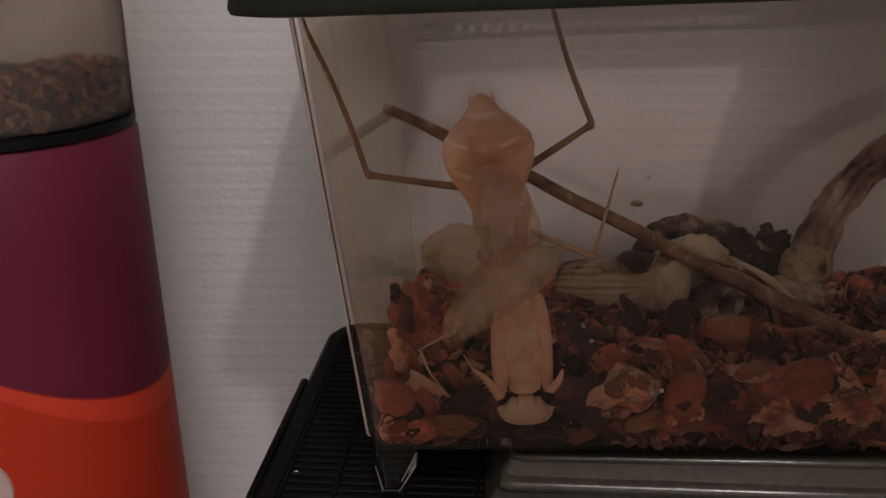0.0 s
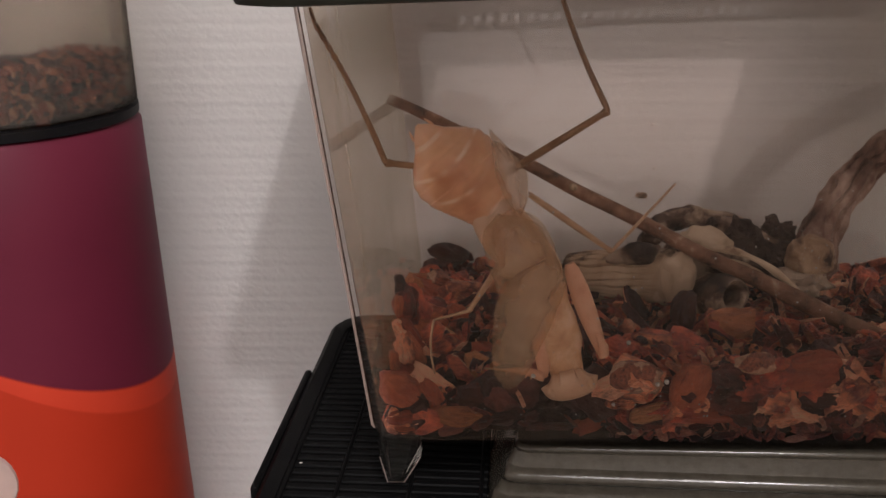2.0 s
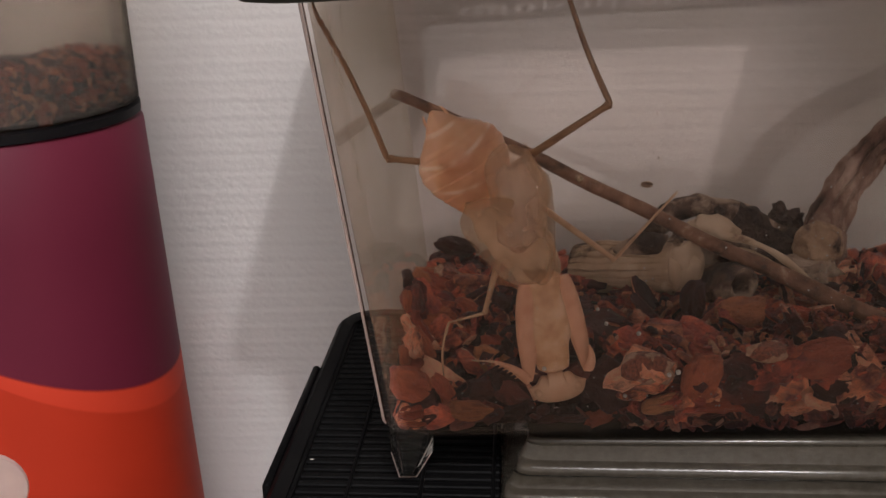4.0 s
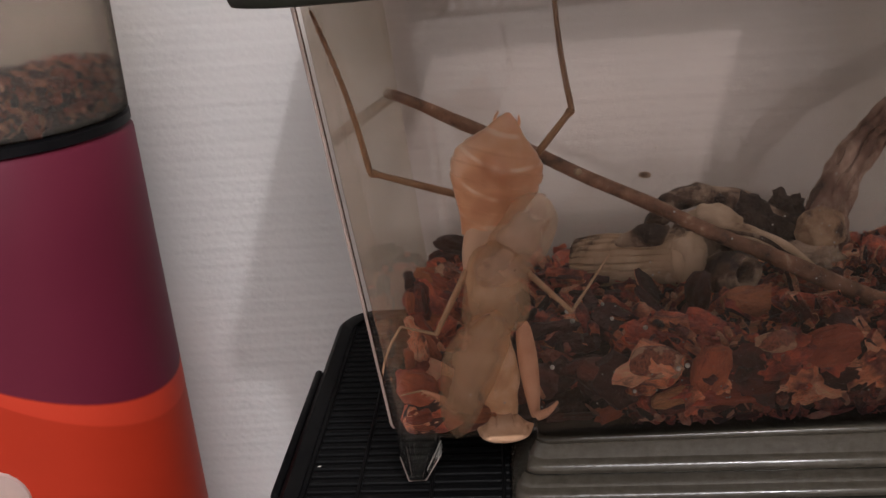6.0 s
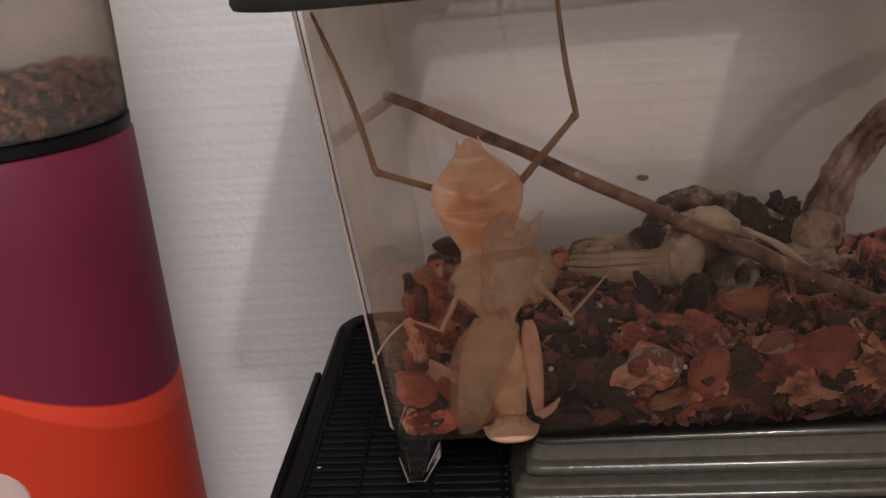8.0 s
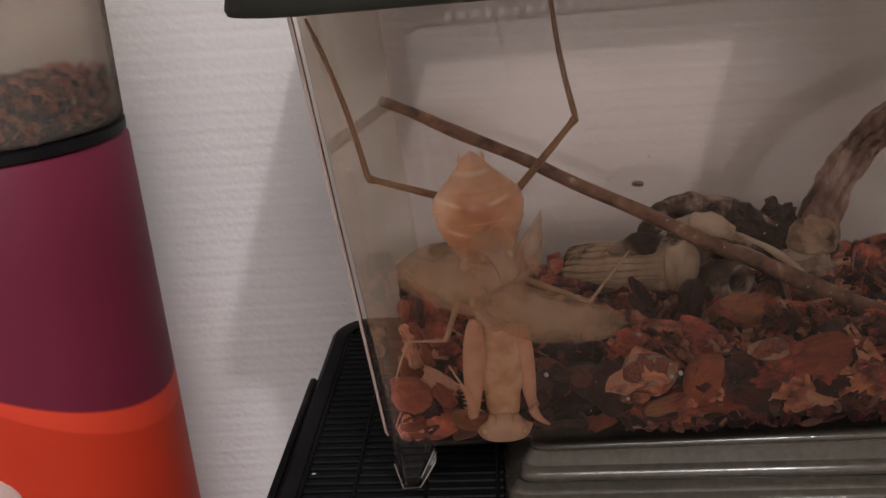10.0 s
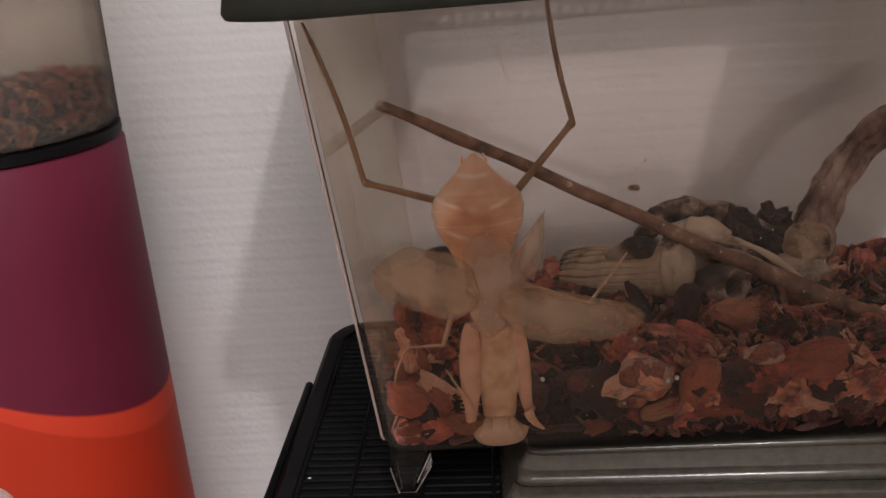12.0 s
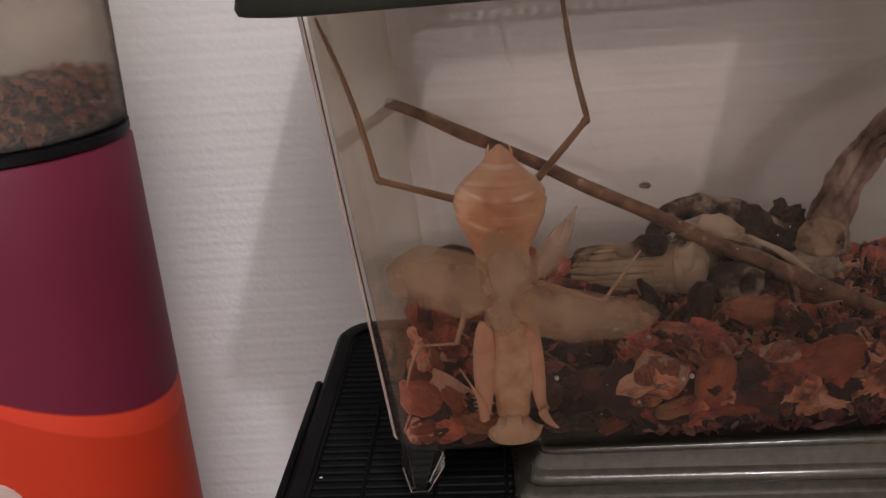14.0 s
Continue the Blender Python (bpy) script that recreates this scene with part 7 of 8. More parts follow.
    go("fore_tibia_r",
       (0, 16.7, -5, -34.15, 0, 30, 0), (0.2, 17.81, -5, -35.19, 0, 25.5, 0), (0.5, 18.56, -5, -35.88, 0, 22.6, 0), (0.8, 22.31, -5, -33.67, 0, 44.3, 0),
       (1, 24.82, -5, -32.2, 0, 64.2, 0), (1.2, 21.69, -5, -34.04, 0, 39.9, 0), (1.5, 25.09, -5, -30.1, 0, 21.7, 0), (1.8, 25.7, -5, -29.45, 0, 6.4, 0),
       (2, 26.61, -5, -28.47, 0, -19.7, -0), (2.2, 26.74, -5, -28.61, 0, -21.5, -0), (2.5, 26.86, -5, -28.74, 0, -23.1, -0), (2.8, 25.29, -5, -29.86, 0, -23.5, -0),
       (3, 24.24, -5, -30.6, 0, -23.7, -0), (3.2, 24.24, -5, -30.6, 0, -23.7, -0), (4, 21.4, -5, -33.24, 0, 0.7, 0), (4.6, 13.33, -5, -39.46, -21.1, 30.1, 0),
       (5, 8.51, -5, -43.36, -12.9, 63.8, 0), (5.3, 8.71, -5, -43.74, -10.4, 60.9, 0), (5.5, 8.37, -5, -43.48, -12.4, 63.1, 0), (5.7, 8.51, -5, -43.59, -11.6, 62.2, 0),
       (5.9, 8.85, -5, -43.85, -9.4, 60, 0), (6, 8.94, -5, -43.92, -8.7, 59.5, 0), (6.1, 8.94, -5, -43.92, -8.7, 59.5, 0), (6.3, 8.77, -5, -43.52, -11.8, 62.4, -0),
       (6.5, 8.65, -5, -43.25, -13.4, 64.4, 0), (6.7, 8.37, -5, -43.48, -12.4, 63.1, 0), (6.9, 8.48, -5, -43.37, -10.5, 64.9, 0), (7, 8.52, -5, -43.32, -9.5, 65.6, 0),
       (7.1, 9.07, -5, -43.4, -14.6, 63.8, 0), (7.3, 9.35, -5, -43.66, -15.2, 60.7, 0), (7.5, 9.62, -5, -43.48, -18.2, 61.7, -0), (7.7, 9.19, -5, -43.4, -17.3, 61.4, -0),
       (7.9, 9.68, -5, -43.35, -19.6, 60.3, 0), (8, 10.01, -5, -43.32, -21, 59.4, 0), (8.1, 9.86, -5, -43.38, -19.9, 60.4, 0), (8.2, 9.78, -5, -43.42, -19.4, 60.8, 0),
       (8.7, 9.19, -5, -43.4, -17.3, 61.4, -0), (9.2, 9.82, -5, -41.85, 155, 78, 180), (9.8, 9.63, -5, -40.38, 173.5, 44.4, 180),
       (10.3, 9.54, -5, -39.64, 180, 35.1, 180), (11, 9.54, -5, -39.64, 180, 35.1, 180), (12.5, 9.54, -5, -39.64, 180, 35.1, 180), (13, 9.54, -5, -39.64, 180, 35.1, 180),
       (13.5, 9.54, -5, -39.64, 180, 35.1, 180), (14, 9.54, -5, -39.64, 180, 35.1, 180))
    go("hind_femur_l",
       (0, 5.34, 14.53, 2.66, 22.1, -76.1, -0), (0.2, 6.21, 14.96, 2.65, 23.1, -74.8, 0), (0.5, 6.77, 15.27, 2.63, 23.8, -73.9, 0),
       (0.8, 6.33, 15.1, 2.47, 23.4, -74.2, -0), (1, 6.04, 14.99, 2.36, 23.1, -74.4, 0), (1.2, 6.41, 15.13, 2.49, 23.4, -74.2, 0),
       (1.5, 6.46, 14.86, 3.29, 22.8, -75.8, 0), (1.8, 6.86, 15.29, 3.39, 23.8, -76, 0), (2, 7.4, 15.99, 3.57, 25.4, -76.5, -0),
       (2.2, 6.93, 15.59, 3.62, 24.5, -76.7, -0), (2.5, 6.44, 15.21, 3.66, 23.6, -77, 0), (2.8, 6.49, 15.26, 4.06, 23.7, -78.6, -0),
       (3, 6.52, 15.3, 4.33, 23.8, -79.7, 0), (3.2, 6.52, 15.3, 4.33, 23.8, -79.7, 0), (4, 6.67, 15.3, 3.47, 23.8, -76.8, -0), (4.6, 3.07, 15.07, -1.45, 23.3, -68.9, 0),
       (5, 1.48, 15.17, -4.64, 23.5, -62.2, 0), (5.3, 1.83, 15.05, -4.45, 23.3, -63, -0), (5.5, 1.49, 15.45, -5.54, 24.2, -59.8, -0),
       (5.7, 1.65, 15.29, -5.08, 23.8, -61.2, 0), (5.9, 1.93, 14.88, -4.02, 22.9, -64.3, 0), (6, 1.98, 14.78, -3.76, 22.7, -65.1, 0),
       (6.1, 1.98, 14.78, -3.76, 22.7, -65.1, 0), (6.3, 1.63, 14.84, -3.77, 22.8, -64.7, -0), (6.5, 1.4, 14.88, -3.77, 22.9, -64.5, 0),
       (6.7, 1.49, 15.45, -5.54, 24.2, -59.8, -0), (6.9, 2.13, 15.27, -3.9, 23.8, -63.3, 0), (7, 2.37, 15.19, -3.2, 23.6, -64.8, 0),
       (7.1, 2.29, 15, -3.36, 23.2, -64.6, 0), (7.3, 2.12, 14.8, -3.62, 22.7, -64.7, 0), (7.5, 2.2, 14.82, -3.52, 22.8, -64.5, -0),
       (7.7, 1.97, 15.48, -4.71, 24.2, -61.4, -0), (7.9, 2.26, 15.49, -4.21, 24.2, -62.4, 0), (8, 2.45, 15.49, -3.88, 24.3, -63, 0),
       (8.1, 2.36, 15.21, -3.73, 23.6, -63.6, 0), (8.2, 2.31, 15.08, -3.66, 23.3, -63.9, 0), (8.7, 1.97, 15.48, -4.71, 24.2, -61.4, -0),
       (9.2, 2.52, 15.24, -3.56, 23.7, -64.1, -0), (9.8, 2.57, 15, -3.25, 23.2, -65.1, 0), (10.3, 2.59, 14.88, -3.1, 22.9, -65.6, 0),
       (11, 2.59, 14.88, -3.1, 22.9, -65.6, 0), (12.5, 2.59, 14.88, -3.1, 22.9, -65.6, 0), (13, 2.59, 14.88, -3.1, 22.9, -65.6, 0),
       (13.5, 2.59, 14.88, -3.1, 22.9, -65.6, 0), (14, 2.59, 14.88, -3.1, 22.9, -65.6, 0))
    go("hind_tibia_l",
       (0, -19.82, 4, 8.89, 11.4, -18.4, 0), (0.2, -18.62, 4, 9.39, 11.4, -20.8, -0), (0.5, -17.83, 4, 9.73, 11.4, -22.4, -0), (0.8, -18.38, 4, 9.45, 11.3, -21.1, -0),
       (1, -18.74, 4, 9.26, 11.3, -20.3, 0), (1.2, -18.28, 4, 9.5, 11.3, -21.4, 0), (1.5, -18.53, 4, 9.61, 11.5, -20.7, 0), (1.8, -17.98, 4, 9.56, 11.4, -21.6, 0),
       (2, -17.17, 4, 9.49, 11.2, -23, -0), (2.2, -17.85, 4, 9.46, 11.3, -21.9, 0), (2.5, -18.53, 4, 9.42, 11.4, -20.9, 0), (2.8, -18.61, 4, 9.11, 11.3, -20.3, 0),
       (3, -18.66, 4, 8.9, 11.3, -20, -0), (3.2, -18.66, 4, 8.9, 11.3, -20, -0), (4, -18.24, 4, 9.31, 11.3, -21.2, -0), (4.6, -20.9, 4, 7.8, 11.2, -14.5, 0),
       (5, -21.21, 4, 7.32, 11.2, -13.3, 0), (5.3, -21.08, 4, 7.2, 11.2, -13.4, 0), (5.5, -20.56, 4, 7.31, 11.2, -14.4, -0), (5.7, -20.78, 4, 7.26, 11.2, -14, -0),
       (5.9, -21.29, 4, 7.15, 11.2, -13, 0), (6, -21.42, 4, 7.12, 11.2, -12.8, 0), (6.1, -21.42, 4, 7.12, 11.2, -12.8, 0), (6.3, -21.68, 4, 7.25, 11.2, -12.4, 0),
       (6.5, -21.86, 4, 7.33, 11.2, -12.1, 0), (6.7, -20.56, 4, 7.31, 11.2, -14.4, -0), (6.9, -20.74, 4, 7.6, 11.2, -13.8, 0), (7, -20.82, 4, 7.73, 11.3, -13.5, -0),
       (7.1, -20.95, 4, 7.65, 11.3, -13.5, 0), (7.3, -21.22, 4, 7.4, 11.2, -13.2, 0), (7.5, -21.08, 4, 7.58, 11.3, -13.5, 0), (7.7, -20.42, 4, 7.5, 11.2, -14.7, -0),
       (7.9, -20.34, 4, 7.62, 11.2, -14.8, 0), (8, -20.28, 4, 7.7, 11.2, -14.9, 0), (8.1, -20.6, 4, 7.65, 11.2, -14.3, 0), (8.2, -20.76, 4, 7.63, 11.3, -14.1, 0),
       (8.7, -20.42, 4, 7.5, 11.2, -14.7, -0), (9.2, -20.52, 4, 7.63, 11.2, -14.5, 0), (9.8, -20.76, 4, 7.57, 11.2, -14.1, 0), (10.3, -20.89, 4, 7.54, 11.2, -13.9, 0),
       (11, -20.89, 4, 7.54, 11.2, -13.9, 0), (12.5, -20.89, 4, 7.54, 11.2, -13.9, 0), (13, -20.89, 4, 7.54, 11.2, -13.9, 0), (13.5, -20.89, 4, 7.54, 11.2, -13.9, 0),
       (14, -20.89, 4, 7.54, 11.2, -13.9, 0))
    go("hind_tarsus_l",
       (0, -29.36, -2.07, 37.55, 10.8, -15.8, 0), (0.2, -29.35, -2.07, 37.63, 10.7, -18.5, -0), (0.5, -29.33, -2.07, 37.66, 10.5, -20.2, 0),
       (0.8, -29.28, -2.06, 37.63, 11.2, -20.2, 0), (1, -29.24, -2.05, 37.59, 11.7, -20.2, 0), (1.2, -29.28, -2.06, 37.63, 11.1, -20.2, 0),
       (1.5, -29.21, -2.12, 37.86, 10, -10.6, 0), (1.8, -29.12, -2.07, 37.64, 10.2, -11.6, -0), (2, -28.96, -1.99, 37.32, 10.4, -13, -0),
       (2.2, -29.13, -2.04, 37.49, 10.3, -12.3, -0), (2.5, -29.29, -2.08, 37.65, 10.2, -11.6, 0), (2.8, -29.1, -2.04, 37.44, 10.3, -12.3, 0),
       (3, -28.98, -2.02, 37.3, 10.3, -12.7, 0), (3.2, -28.98, -2.02, 37.3, 10.3, -12.7, 0), (4, -29.16, -2.05, 37.49, 10.5, -16.3, 0),
       (4.6, -28.45, -2, 37.06, 9.8, -14.2, 0), (5, -28.15, -1.98, 36.74, 9.8, -18, -0), (5.3, -28.1, -1.98, 36.6, 10, -19.3, 0),
       (5.5, -28.08, -1.98, 36.59, 9.8, -21.4, 0), (5.7, -28.09, -1.98, 36.59, 9.9, -20.5, 0), (5.9, -28.11, -1.98, 36.6, 10.1, -18.4, 0),
       (6, -28.11, -1.98, 36.6, 10.1, -17.8, -0), (6.1, -28.11, -1.98, 36.6, 10.1, -17.8, -0), (6.3, -28.18, -1.98, 36.77, 9.8, -15.8, 0),
       (6.5, -28.22, -1.97, 36.88, 9.7, -14.5, 0), (6.7, -28.08, -1.98, 36.59, 9.8, -21.4, 0), (6.9, -27.94, -2, 36.96, 10.1, -16.5, 0),
       (7, -27.88, -2.01, 37.11, 10.3, -14.2, 0), (7.1, -28.01, -2.02, 37.04, 10.2, -14.3, -0), (7.3, -28.12, -2.01, 36.82, 10.2, -15.8, -0),
       (7.5, -28.13, -2.03, 36.96, 10.2, -14.3, 0), (7.7, -28.07, -1.98, 36.74, 9.9, -19.8, 0), (7.9, -28.06, -1.99, 36.84, 10, -18.8, 0),
       (8, -28.06, -1.99, 36.9, 10, -18.1, 0), (8.1, -28.09, -2.01, 36.93, 10.1, -16.7, -0), (8.2, -28.1, -2.01, 36.94, 10.1, -15.9, 0),
       (8.7, -28.07, -1.98, 36.74, 9.9, -19.8, 0), (9.2, -28.1, -1.99, 36.89, 10, -18.9, 0), (9.8, -28.15, -2, 36.88, 9.9, -19.7, 0),
       (10.3, -28.17, -2, 36.87, 9.9, -20.1, 0), (11, -28.17, -2, 36.87, 9.9, -20.1, 0), (12.5, -28.17, -2, 36.87, 9.9, -20.1, 0), (13, -28.17, -2, 36.87, 9.9, -20.1, 0),
       (13.5, -28.17, -2, 36.87, 9.9, -20.1, 0), (14, -28.17, -2, 36.87, 9.9, -20.1, 0))
    go("hind_femur_r",
       (0, 5.39, 15.64, 2.71, 24.9, 49.3, 0), (0.2, 5.72, 15.34, 2.64, 24.2, 49.2, 0), (0.5, 5.95, 15.14, 2.59, 23.7, 49.1, 0), (0.8, 5.95, 15.09, 2.39, 23.6, 48.9, 0),
       (1, 5.96, 15.06, 2.26, 23.5, 48.8, 0), (1.2, 5.95, 15.1, 2.42, 23.6, 49, -0), (1.5, 6.62, 15.1, 3.06, 23.6, 49.6, 0), (1.8, 6.56, 15.08, 3.44, 23.6, 50.3, -0),
       (2, 6.49, 15.04, 4.01, 23.5, 51.5, 0), (2.2, 6.32, 14.97, 3.95, 23.4, 51.7, 0), (2.5, 6.14, 14.91, 3.89, 23.2, 52, 0), (2.8, 5.75, 15.08, 4.06, 23.6, 52.5, 0),
       (3, 5.49, 15.2, 4.17, 23.9, 52.8, 0), (3.2, 5.49, 15.2, 4.17, 23.9, 52.8, 0), (4, 5.71, 15.17, 3.37, 23.8, 50.9, 0), (4.6, 4.46, 15.74, -1.74, 25.1, 38.2, -0),
       (5, 4.61, 15.08, -4.72, 23.6, 30.2, 0), (5.3, 4.54, 15.03, -4.39, 23.5, 31.4, 0), (5.5, 4.79, 14.45, -5.31, 22.2, 28.9, 0),
       (5.7, 4.69, 14.69, -4.94, 22.7, 29.9, 0), (5.9, 4.41, 15.29, -3.96, 24.1, 32.5, 0), (6, 4.33, 15.45, -3.7, 24.4, 33.2, -0),
       (6.1, 4.33, 15.45, -3.7, 24.4, 33.2, -0), (6.3, 4.36, 15.65, -3.9, 24.9, 32.3, 0), (6.5, 4.39, 15.78, -4.03, 25.2, 31.6, 0),
       (6.7, 4.79, 14.45, -5.31, 22.2, 28.9, 0), (6.9, 5.2, 14.92, -4.48, 23.2, 30.7, 0), (7, 5.36, 15.13, -4.09, 23.7, 31.5, 0), (7.1, 5.21, 15.03, -3.9, 23.5, 32.5, 0),
       (7.3, 4.77, 15.13, -3.7, 23.7, 33.5, 0), (7.5, 5.07, 14.93, -3.71, 23.3, 33.6, 0), (7.7, 4.86, 14.79, -4.61, 22.9, 31.6, -0),
       (7.9, 4.88, 14.99, -4.15, 23.4, 33.3, 0), (8, 4.89, 15.12, -3.82, 23.7, 34.5, 0), (8.1, 4.96, 15.05, -3.77, 23.5, 34.1, -0), (8.2, 5, 15.01, -3.75, 23.4, 34, 0),
       (8.7, 4.86, 14.79, -4.61, 22.9, 31.6, -0), (9.2, 5.22, 14.91, -3.72, 23.2, 34.4, 0), (9.8, 5.56, 14.71, -3.62, 22.8, 34.4, 0),
       (10.3, 5.73, 14.61, -3.57, 22.5, 34.4, 0), (11, 5.73, 14.61, -3.57, 22.5, 34.4, 0), (12.5, 5.73, 14.61, -3.57, 22.5, 34.4, 0),
       (13, 5.73, 14.61, -3.57, 22.5, 34.4, 0), (13.5, 5.73, 14.61, -3.57, 22.5, 34.4, 0), (14, 5.73, 14.61, -3.57, 22.5, 34.4, 0))
    go("hind_tibia_r",
       (0, 24.44, 4, 19.08, 10.6, -21.2, -0), (0.2, 24.84, 4, 19.14, 10.6, -21.8, 0), (0.5, 25.11, 4, 19.18, 10.7, -22.1, 0), (0.8, 25.08, 4, 19.05, 10.7, -22, 0),
       (1, 25.06, 4, 18.96, 10.7, -22, -0), (1.2, 25.09, 4, 19.07, 10.7, -22.1, 0), (1.5, 25.92, 4, 19.51, 10.6, -23.9, 0), (1.8, 26.09, 4, 19.63, 10.6, -24.2, 0),
       (2, 26.35, 4, 19.82, 10.6, -24.6, 0), (2.2, 26.27, 4, 19.69, 10.6, -24.6, 0), (2.5, 26.2, 4, 19.56, 10.6, -24.5, -0), (2.8, 25.87, 4, 19.52, 10.7, -23.7, 0),
       (3, 25.65, 4, 19.49, 10.7, -23.2, 0), (3.2, 25.65, 4, 19.49, 10.7, -23.2, 0), (4, 25.38, 4, 19.33, 10.7, -22.7, -0), (4.6, 19.95, 4, 17.96, 11.5, -12, 0),
       (5, 17.35, 4, 17.22, 11.7, -6.9, 0), (5.3, 17.76, 4, 17.28, 11.8, -8, -0), (5.5, 17.19, 4, 17.12, 11.7, -6.9, 0), (5.7, 17.43, 4, 17.19, 11.7, -7.3, 0),
       (5.9, 18, 4, 17.35, 11.8, -8.4, 0), (6, 18.14, 4, 17.39, 11.9, -8.7, -0), (6.1, 18.14, 4, 17.39, 11.9, -8.7, -0), (6.3, 17.76, 4, 17.34, 11.8, -7.5, 0),
       (6.5, 17.51, 4, 17.31, 11.7, -6.8, 0), (6.7, 17.19, 4, 17.12, 11.7, -6.9, 0), (6.9, 18.17, 4, 17.41, 11.7, -7.8, 0), (7, 18.59, 4, 17.53, 11.7, -8.2, 0),
       (7.1, 18.87, 4, 17.5, 11.7, -8.9, 0), (7.3, 18.74, 4, 17.44, 11.7, -9.2, 0), (7.5, 19.14, 4, 17.48, 11.7, -9.6, 0), (7.7, 18.22, 4, 17.1, 11.6, -8.2, 0),
       (7.9, 18.83, 4, 17.08, 11.5, -8.9, 0), (8, 19.25, 4, 17.08, 11.5, -9.4, 0), (8.1, 19.2, 4, 17.24, 11.6, -9.5, 0), (8.2, 19.18, 4, 17.32, 11.6, -9.5, 0),
       (8.7, 18.22, 4, 17.1, 11.6, -8.2, 0), (9.2, 19.61, 4, 17.26, 11.5, -10.6, -0), (9.8, 19.98, 4, 17.44, 11.4, -11.8, 0), (10.3, 20.16, 4, 17.53, 11.4, -12.4, 0),
       (11, 20.16, 4, 17.53, 11.4, -12.4, 0), (12.5, 20.16, 4, 17.53, 11.4, -12.4, 0), (13, 20.16, 4, 17.53, 11.4, -12.4, 0), (13.5, 20.16, 4, 17.53, 11.4, -12.4, 0),
       (14, 20.16, 4, 17.53, 11.4, -12.4, 0))
    go("mid_femur_r",
       (0, 9.39, 1.74, -0.7, 162, 62.1, 180), (0.2, 12.02, 2.52, -1.72, 164.3, 49.4, 180), (0.5, 13.75, 3.04, -3.15, 165.8, 42.8, -180),
       (0.8, 12.2, 2.6, -1.41, 164.6, 50, 180), (1, 11.17, 2.33, -0.56, 163.7, 55.6, -180), (1.2, 12.46, 2.67, -1.66, 164.8, 48.7, 180),
       (1.5, 11.43, 2.2, 0.26, 163.4, 53.3, 180), (1.8, 12.39, 2.33, 0.84, 163.8, 52.6, -180), (2, 13.81, 2.53, 1.68, 164.3, 51.5, 180),
       (2.2, 13.54, 2.54, 1.67, 164.4, 52.2, -180), (2.5, 13.28, 2.54, 1.66, 164.4, 52.9, -180), (2.8, 12.82, 2.5, 0.51, 164.2, 55, 180),
       (3, 12.53, 2.48, -0.27, 164.2, 56.5, 180), (3.2, 12.53, 2.48, -0.27, 164.2, 56.5, 180), (4, 13.12, 2.74, -1.53, 164.9, 49.3, 180),
       (4.6, 8.39, 1.89, -7.75, 162.4, 39.3, 180), (5, 7.32, 1.99, -12.42, 162.7, 35, -180), (5.3, 6.65, 1.74, -12.59, 162, 39, 180),
       (5.5, 7.57, 2.2, -13.69, 163.4, 38.7, 180), (5.7, 7.18, 2.02, -13.23, 162.8, 38.8, 180), (5.9, 6.26, 1.53, -12.14, 161.4, 39.2, -180),
       (6, 6.04, 1.4, -11.88, 161, 39.3, -180), (6.1, 6.04, 1.4, -11.88, 161, 39.3, -180), (6.3, 6.74, 1.62, -11.39, 161.6, 34.2, 180),
       (6.5, 7.2, 1.78, -11.16, 162.1, 31, 180), (6.7, 7.57, 2.2, -13.69, 163.4, 38.7, 180), (6.9, 7.71, 2.04, -12.29, 162.9, 32.6, 180),
       (7, 7.83, 1.98, -11.73, 162.7, 29.9, -180), (7.1, 7.59, 1.63, -11.48, 161.7, 30, 180), (7.3, 6.78, 1.29, -11.46, 160.7, 33.9, 180),
       (7.5, 7.35, 1.24, -11.24, 160.5, 30.2, 180), (7.7, 7.21, 1.68, -12.85, 161.8, 37.7, -180), (7.9, 7.03, 1.32, -12.35, 160.8, 36.9, 180),
       (8, 6.93, 1.06, -12.02, 160, 36.4, 180), (8.1, 7.1, 1.13, -11.68, 160.2, 33.9, 180), (8.2, 7.18, 1.17, -11.53, 160.3, 32.6, 180),
       (8.7, 7.21, 1.68, -12.85, 161.8, 37.7, -180), (9.2, 6.79, 0.85, -12.29, 159.3, 46.2, 180), (9.8, 6.94, 0.83, -13, 159.3, 56.4, 180),
       (10.3, 7.18, 0.89, -13.45, 159.4, 61.5, -180), (11, 7.18, 0.89, -13.45, 159.4, 61.5, -180), (12.5, 7.18, 0.89, -13.45, 159.4, 61.5, -180),
       (13, 7.18, 0.89, -13.45, 159.4, 61.5, -180), (13.5, 7.18, 0.89, -13.45, 159.4, 61.5, -180), (14, 7.18, 0.89, -13.45, 159.4, 61.5, -180))
